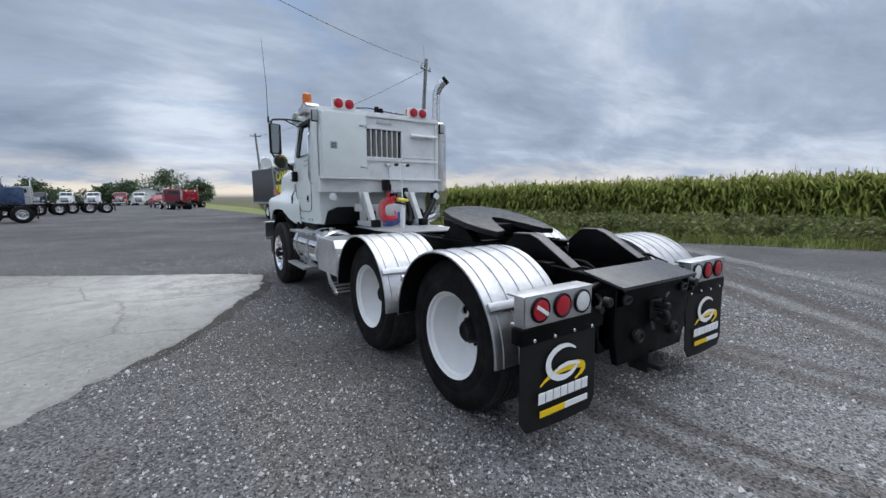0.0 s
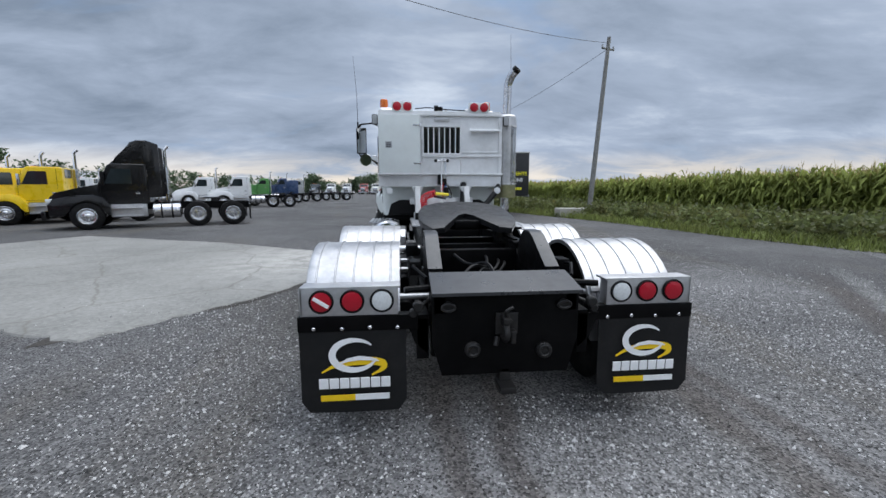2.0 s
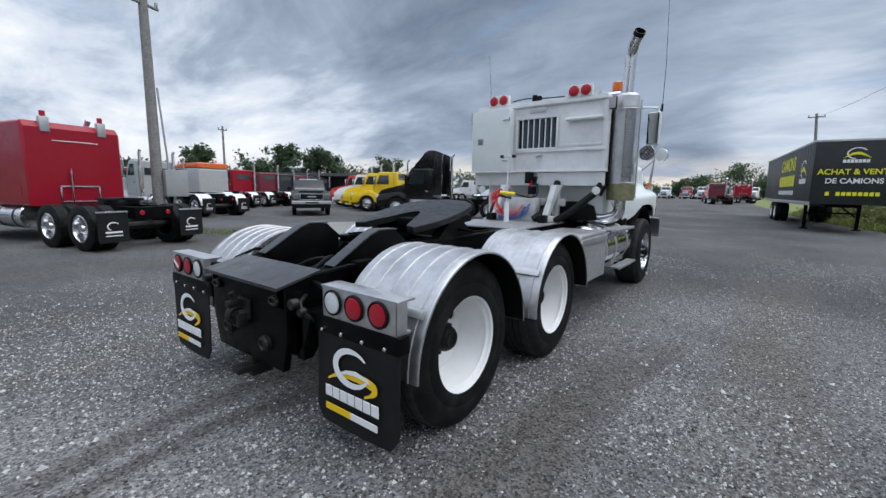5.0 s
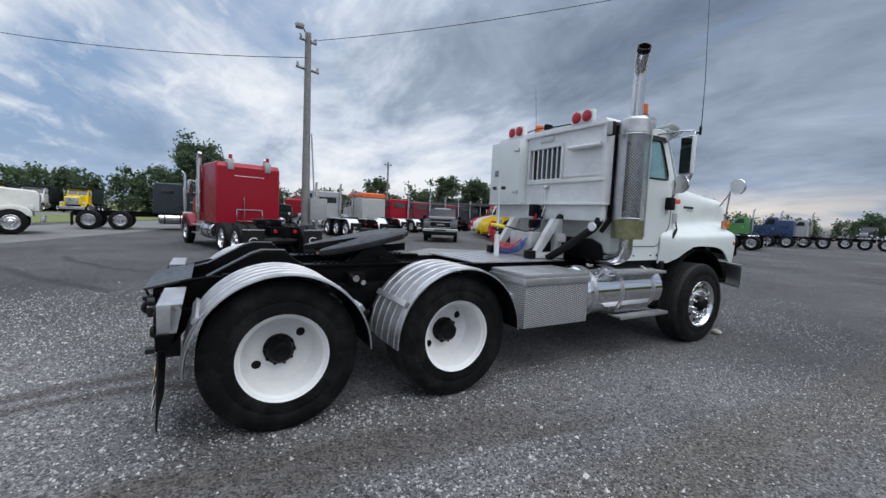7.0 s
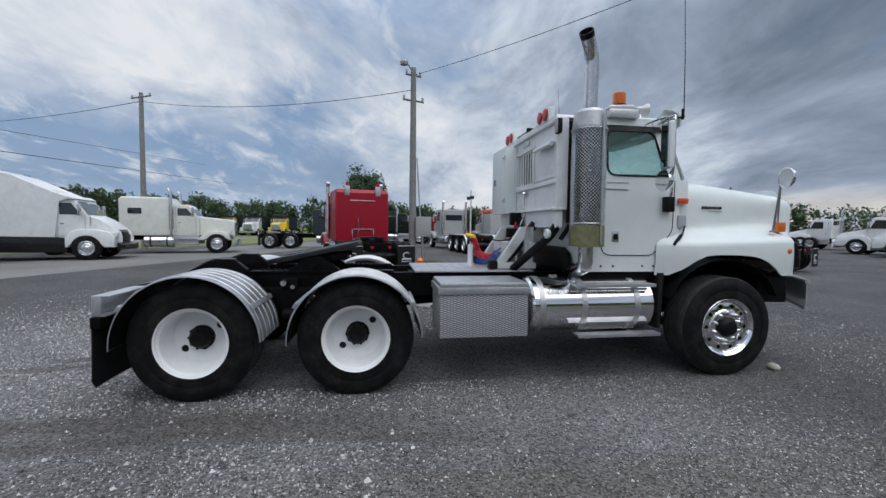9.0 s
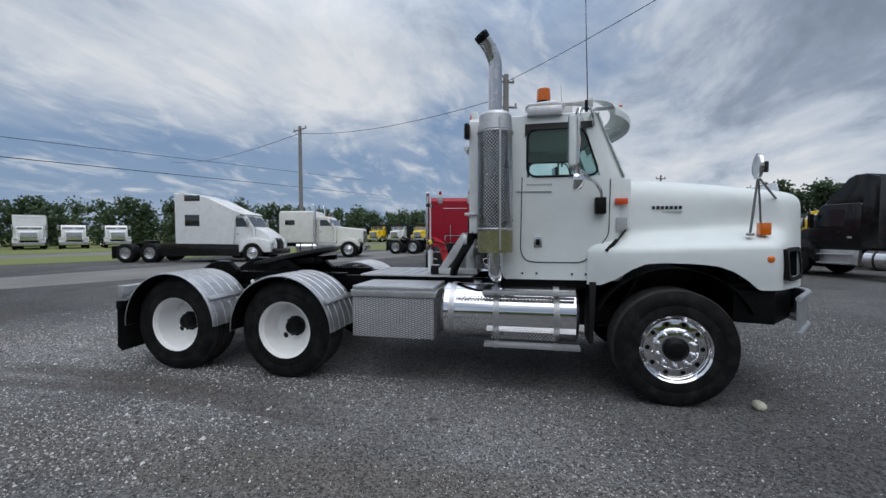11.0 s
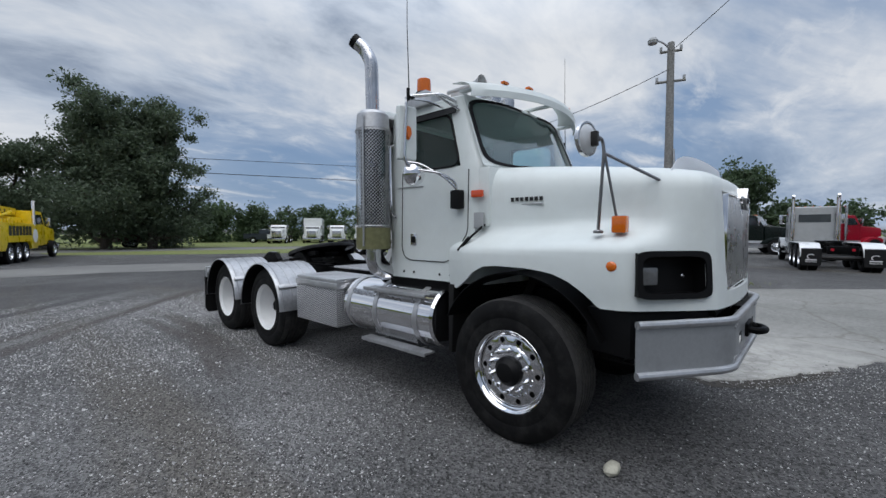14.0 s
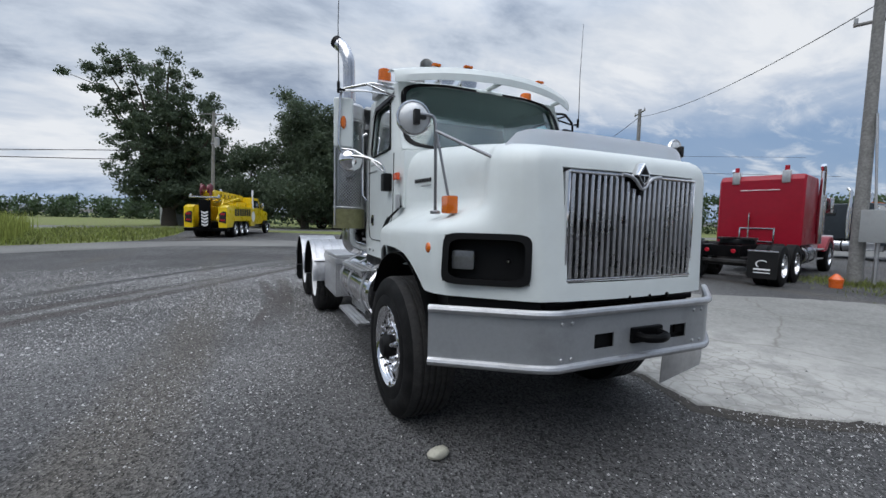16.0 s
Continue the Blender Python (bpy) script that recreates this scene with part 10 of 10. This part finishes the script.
# ---------------------------------------------------------------- poles, wires, small things
def utility_pole(x, y, h, label, lean=(0, 0), arms=(), r=0.14, lamp=None):
    p = thing("utility_pole", label, "utility pole", Matrix.Translation((x, y, 0)))
    bm = nb()
    tube(bm, [(0, 0, -0.2), (lean[0] * 0.5, lean[1] * 0.5, h * 0.5), (lean[0], lean[1], h)], r * 1.15, 14, r_end=r * 0.75)
    part("pole", bm, WOODPOLE, p)
    for z, ang, ln in arms:
        bm = nb()
        f = z / h
        c, s = math.cos(radians(ang)), math.sin(radians(ang))
        tube(bm, [(lean[0] * f - c * ln / 2, lean[1] * f - s * ln / 2, z), (lean[0] * f + c * ln / 2, lean[1] * f + s * ln / 2, z)], 0.05, 6)
        arm = part("crossarm", bm, WOODPOLE, p)
        for u in (-0.45, 0.45):
            bm = nb()
            disc(bm, (lean[0] * f + c * ln * u, lean[1] * f + s * ln * u, z + 0.04), 0.045, 0.14, "z", 10)
            part("insulator", bm, GREYP, arm)
    if lamp:
        bm = nb()
        c, s = math.cos(radians(lamp)), math.sin(radians(lamp))
        tube(bm, round_path([(lean[0], lean[1], h - 0.25), (lean[0] + 0.3 * c, lean[1] + 0.3 * s, h - 0.05), (lean[0] + 0.7 * c, lean[1] + 0.7 * s, h + 0.05)], 0.1), 0.03, 8)
        part("lamp_arm", bm, ALUD, p)
        bm = nb()
        lathe(bm, [(0.10, 0.0), (0.08, 0.10), (-0.02, 0.17), (-0.12, 0.15), (-0.13, 0.0)], (lean[0] + 0.75 * c, lean[1] + 0.75 * s, h + 0.0), "z", 16)
        part("yard_lamp", bm, GREYP, p)
    return p


def cable(a, b, sag, r=0.011):
    bm = nb()
    a, b = Vector(a), Vector(b)
    tube(bm, [a.lerp(b, t) - Vector((0, 0, sag * 4 * t * (1 - t))) for t in (i / 24 for i in range(25))], r, 5)
    o = part("overhead_cable", bm, WIRE)
    return tagged(o, "thin black overhead cable between poles", "cable")


NEAR = (10.1, 20.4)
MIDP = (-12.75, 3.72)
LEFTP = (-22.8, -12.1)
WRKP = (5.2, -30.0)
utility_pole(*NEAR, 9.6, "tall leaning wooden utility pole on the grass edge", (0.55, -0.25), ((9.0, 20, 0.9),), 0.13)
utility_pole(*MIDP, 8.25, "wooden yard pole with lamps and a grey meter box", (0.05, 0.0), ((6.9, 110, 0.95), (7.95, 110, 0.7)), 0.15, lamp=325)
utility_pole(*LEFTP, 9.5, "wooden utility pole with a crossarm by the road", (0.05, 0.05), ((9.25, 62, 1.7),), 0.15)
utility_pole(*WRKP, 9.8, "wooden roadside pole with transformer can", (-0.25, 0), ((9.6, 160, 2.0),), 0.14)
utility_pole(6.55, 48.3, 8.5, "distant leaning utility pole by the field", (-0.6, 0), ((8.2, 10, 1.2),), 0.13)
utility_pole(-34, 15.8, 6.5, "slim utility pole behind the tractors", (0, 0), ((6.2, 100, 0.8),), 0.10)
bm = nb()
lathe(bm, [(0, 0.0), (0, 0.2), (0.7, 0.2), (0.75, 0.1), (0.76, 0)], (WRKP[0] - 0.45, WRKP[1] + 0.1, 7.0), "z", 18)
box(bm, WRKP[0] - 0.35, WRKP[0], WRKP[1] + 0.05, WRKP[1] + 0.12, 7.2, 7.3)
tagged(part("transformer", bm, GREYP), "grey transformer can hung on a pole", "transformer")
cable((MIDP[0] + 0.05, MIDP[1], 7.95), (NEAR[0] + 0.55, NEAR[1] - 0.25, 9.3), 0.9)
cable((MIDP[0] + 0.05, MIDP[1], 7.35), (LEFTP[0], LEFTP[1], 9.0), 0.5, 0.014)
cable((LEFTP[0], LEFTP[1], 9.0), (LEFTP[0] - 30, LEFTP[1] - 42, 13.5), 0.8, 0.02)
cable((NEAR[0] + 0.5, NEAR[1] - 0.2, 9.0), (5.98, 48.3, 8.2), 0.6)
cable((28.1, -45.9, 6.4), (-131.0, -43.3, 14.2), 0.0, 0.045)
cable((27.2, -43.8, 6.8), (-127.3, -49.3, 19.3), 0.0, 0.035)
cable((WRKP[0], WRKP[1], 7.0), (60, -45, 6.6), 1.2)
box_t = thing("meter_box", "grey steel utility box mounted on a yard pole", "utility box", Matrix.Translation((MIDP[0] + 0.1, MIDP[1] + 0.42, 0)))
bm = nb()
box(bm, -0.25, 0.25, -0.30, 0.35, 1.15, 2.0, 0.02)
part("cabinet", bm, mat("grey_box_paint", (0.33, 0.34, 0.34), 0.5, grain=0.06, wear=(0.22, 0.22, 0.21), wear_amt=0.4), box_t)
bm = nb()
tube(bm, [(0, 0.0, 0), (0, 0, 1.2)], 0.05, 8)
tube(bm, [(0, -0.1, 2.0), (0, -0.25, 4.5)], 0.03, 8)
part("conduit", bm, ALUD, box_t)
bm = nb()
lathe(bm, [(0, 0.0), (0, 0.13), (0.22, 0.15), (0.28, 0.10), (0.34, 0.05), (0.36, 0.0)], (MIDP[0] + 1.5, MIDP[1] + 0.2, 0), "z", 16)
tagged(part("orange_jug", bm, P_ORANGE), "orange plastic jug standing on the gravel", "jug")
bm = nb()
box(bm, 7.7, 9.3, 18.7, 19.5, 0.0, 0.48, 0.06, 3)
tagged(part("concrete_block", bm, CONC), "weathered concrete block at the grass edge", "block")
bm = nb()
bmesh.ops.create_icosphere(bm, subdivisions=2, radius=0.055)
for v in bm.verts:
    k = 1 + 0.25 * noise.noise(v.co * 14)
    v.co = Vector((v.co.x * 1.35 * k, v.co.y * 0.95 * k, v.co.z * 0.75 * k))
bmesh.ops.translate(bm, verts=bm.verts, vec=(1.03, 6.80, 0.035))
tagged(part("loose_stone", bm, STONE), "pale fist-sized stone lying on the gravel", "stone")


# ---------------------------------------------------------------- buildings
def house(name, label, m, w, d, h, ridge, wall, roof, windows=()):
    root = thing(name, label, "building", m)
    bm = nb()
    box(bm, -w / 2, w / 2, -d / 2, d / 2, 0, h, 0.0)
    for s in (1, -1):
        prism(bm, [(-w / 2, h), (w / 2, h), (0, ridge)], s * d / 2 - 0.05, s * d / 2 + 0.0, "y")
    part("wall", bm, wall, root)
    bm = nb()
    for s in (1, -1):
        q = [(s * (w / 2 + 0.3), -d / 2 - 0.3, h - 0.18), (s * (w / 2 + 0.3), d / 2 + 0.3, h - 0.18), (0, d / 2 + 0.3, ridge + 0.08), (0, -d / 2 - 0.3, ridge + 0.08)]
        bm.faces.new([bm.verts.new(p) for p in q])
    thicken(bm, 0.12)
    part("roof", bm, roof, root)
    for x0, x1, z0, z1 in windows:
        bm = nb()
        box(bm, x0, x1, d / 2, d / 2 + 0.03, z0, z1)
        wn = part("window", bm, DGLASS, root)
        bm = nb()
        box(bm, x0 - 0.08, x1 + 0.08, d / 2, d / 2 + 0.05, z1, z1 + 0.08)
        box(bm, x0 - 0.08, x1 + 0.08, d / 2, d / 2 + 0.06, z0 - 0.08, z0)
        part("window_frame", bm, WHTP, wn)
    return root


SIDING = mat("grey_board_siding", (0.30, 0.31, 0.32), 0.7, grain=0.2, scale=6, wear=(0.2, 0.2, 0.2), wear_amt=0.4)
SHINGLE = mat("dark_shingles", (0.09, 0.09, 0.095), 0.85, grain=0.25, scale=8)
WSIDE = mat("white_board_siding", (0.68, 0.68, 0.66), 0.6, grain=0.1, scale=6)
RUST = mat("red_metal_roof", (0.40, 0.06, 0.045), 0.5, grain=0.15, scale=3)
house("shed", "low grey shed behind the leaning tree", place(7.5, -52, 20), 9, 7, 2.6, 4.2, SIDING, SHINGLE, ((-2, -0.8, 1.0, 1.9),))
house("white_house", "white gabled house beyond the yard", place(-65, -0.2, 280), 7, 8, 2.0, 3.7, WSIDE, SHINGLE, ((-0.8, 0.8, 2.4, 3.2), (-2.6, -1.8, 0.9, 1.8)))
house("long_red_roof_shed", "long low building with a red roof beyond the trucks", place(-62, 62, 315), 60, 9, 2.6, 3.8, WSIDE, RUST)
flat = thing("flat_roof_shed", "long open shed with a dark flat roof behind the back row", "shed", place(-46, 30, 35))
bm = nb()
box(bm, -17, 17, -2.5, 2.5, 2.9, 3.25, 0.03)
part("roof", bm, SHINGLE, flat)
for k in range(9):
    bm = nb()
    box(bm, -16.5 + 4.1 * k, -16.3 + 4.1 * k, -2.3, -2.1, 0, 2.9)
    part("post", bm, WOODPOLE, flat)
bm = nb()
box(bm, -17, 17, 2.3, 2.45, 0, 2.9)
part("back_wall", bm, SHINGLE, flat)
arc = thing("arched_shelter", "pale round-arched fabric shelter in the distance", "shelter", place(-6.5, 134, 0))
bm = nb()
rows = [[(4.0 * math.cos(radians(a)), y, 4.0 * math.sin(radians(a))) for a in range(0, 181, 12)] for y in (-6, 6)]
grid(bm, rows)
thicken(bm, 0.05)
part("cover", bm, P_CREAM, arc)
bm = nb()
prism(bm, [(3.9 * math.cos(radians(a)), 3.9 * math.sin(radians(a))) for a in range(0, 181, 12)], -5.6, -5.5, "y", 0.0)
part("end_wall", bm, P_CREAM, arc)

# ---------------------------------------------------------------- far trees
fan_tree(10.7, -46, "large leafy many-stemmed tree leaning over the road, dark green", 11)
tree(-3.2, -40, 15.8, 12.5, "full dark green tree by the road", 12, 64000, 0.135, (0, 0), 0.5, 0.9, LEAFD, 0.04, 3, cone=0.4)
tree(-6.3, -38, 14.8, 12.5, "bushy dark green roadside tree, broad at the foot", 13, 64000, 0.135, (0, 0), 0.45, 0.9, LEAFD, 0.03, 3, cone=0.9)
tree(2.5, -44, 11, 9, "smaller bushy green roadside tree", 14, 24000, 0.135, (0, 0), 0.3, 0.9, LEAFD, 0.03)
for tx, ty, th, tw, sd in ((-61.5, 24.8, 7.6, 6.5, 31), (-57.2, 34.6, 8.6, 9.0, 32), (-53.8, 40.4, 8.4, 8.0, 33), (-47.2, 48.6, 7.0, 6.0, 34)):
    tree(tx, ty, th, tw, "round leafy tree standing behind the yard", sd, 9000, 0.24, (0, 0), 0.3, 0.9, LEAF, 0.05)
tree(-75, -1.0, 12.6, 11, "lone round-topped tree standing over the far belt", 15, 16000, 0.24, (0, 0), 0.4, 0.8, LEAF, 0.05)
for gx, gh, gw, sd in ((-19.4, 4.4, 6.5, 21), (-9.9, 3.9, 5.0, 22), (-6.0, 4.6, 7.5, 23), (-0.9, 6.9, 9.0, 24), (3.9, 5.0, 5.5, 25)):
    tree(gx * 1.55, 138, gh * 1.45, gw * 1.4, "round green tree behind the distant row", sd, 6000, 0.24, (0, 0), 0.25, 0.9, LEAF, 0.05)
woods("woods_road", [(-11, -60, 5.4), (-27, -59, 5.6), (-44, -54, 6.2), (-56, -43, 6.8), (-66, -28, 5.8), (-70, -10, 5.2)], 72000, 0.24, "belt of young trees along the road", None, 5)
woods("woods_west", [(-70, -10, 6.6), (-80, 6, 6.0), (-84, 22, 5.6), (-88, 40, 5.4), (-84, 60, 5.6)], 36000, 0.30, "far belt of trees behind the yard", LEAF, 6)
woods("woods_north", [(-84, 60, 7), (-66, 90, 7), (-44, 128, 4.6), (-24, 152, 4), (8, 156, 4)], 22000, 0.32, "far belt of trees on the horizon", LEAF, 7)
woods("woods_south", [(95, -98, 4), (60, -112, 4.2), (36, -108, 4.6), (16, -92, 4.2), (-4, -62, 7), (-12, -60, 8)], 24000, 0.34, "trees beyond the public road", LEAF, 8)
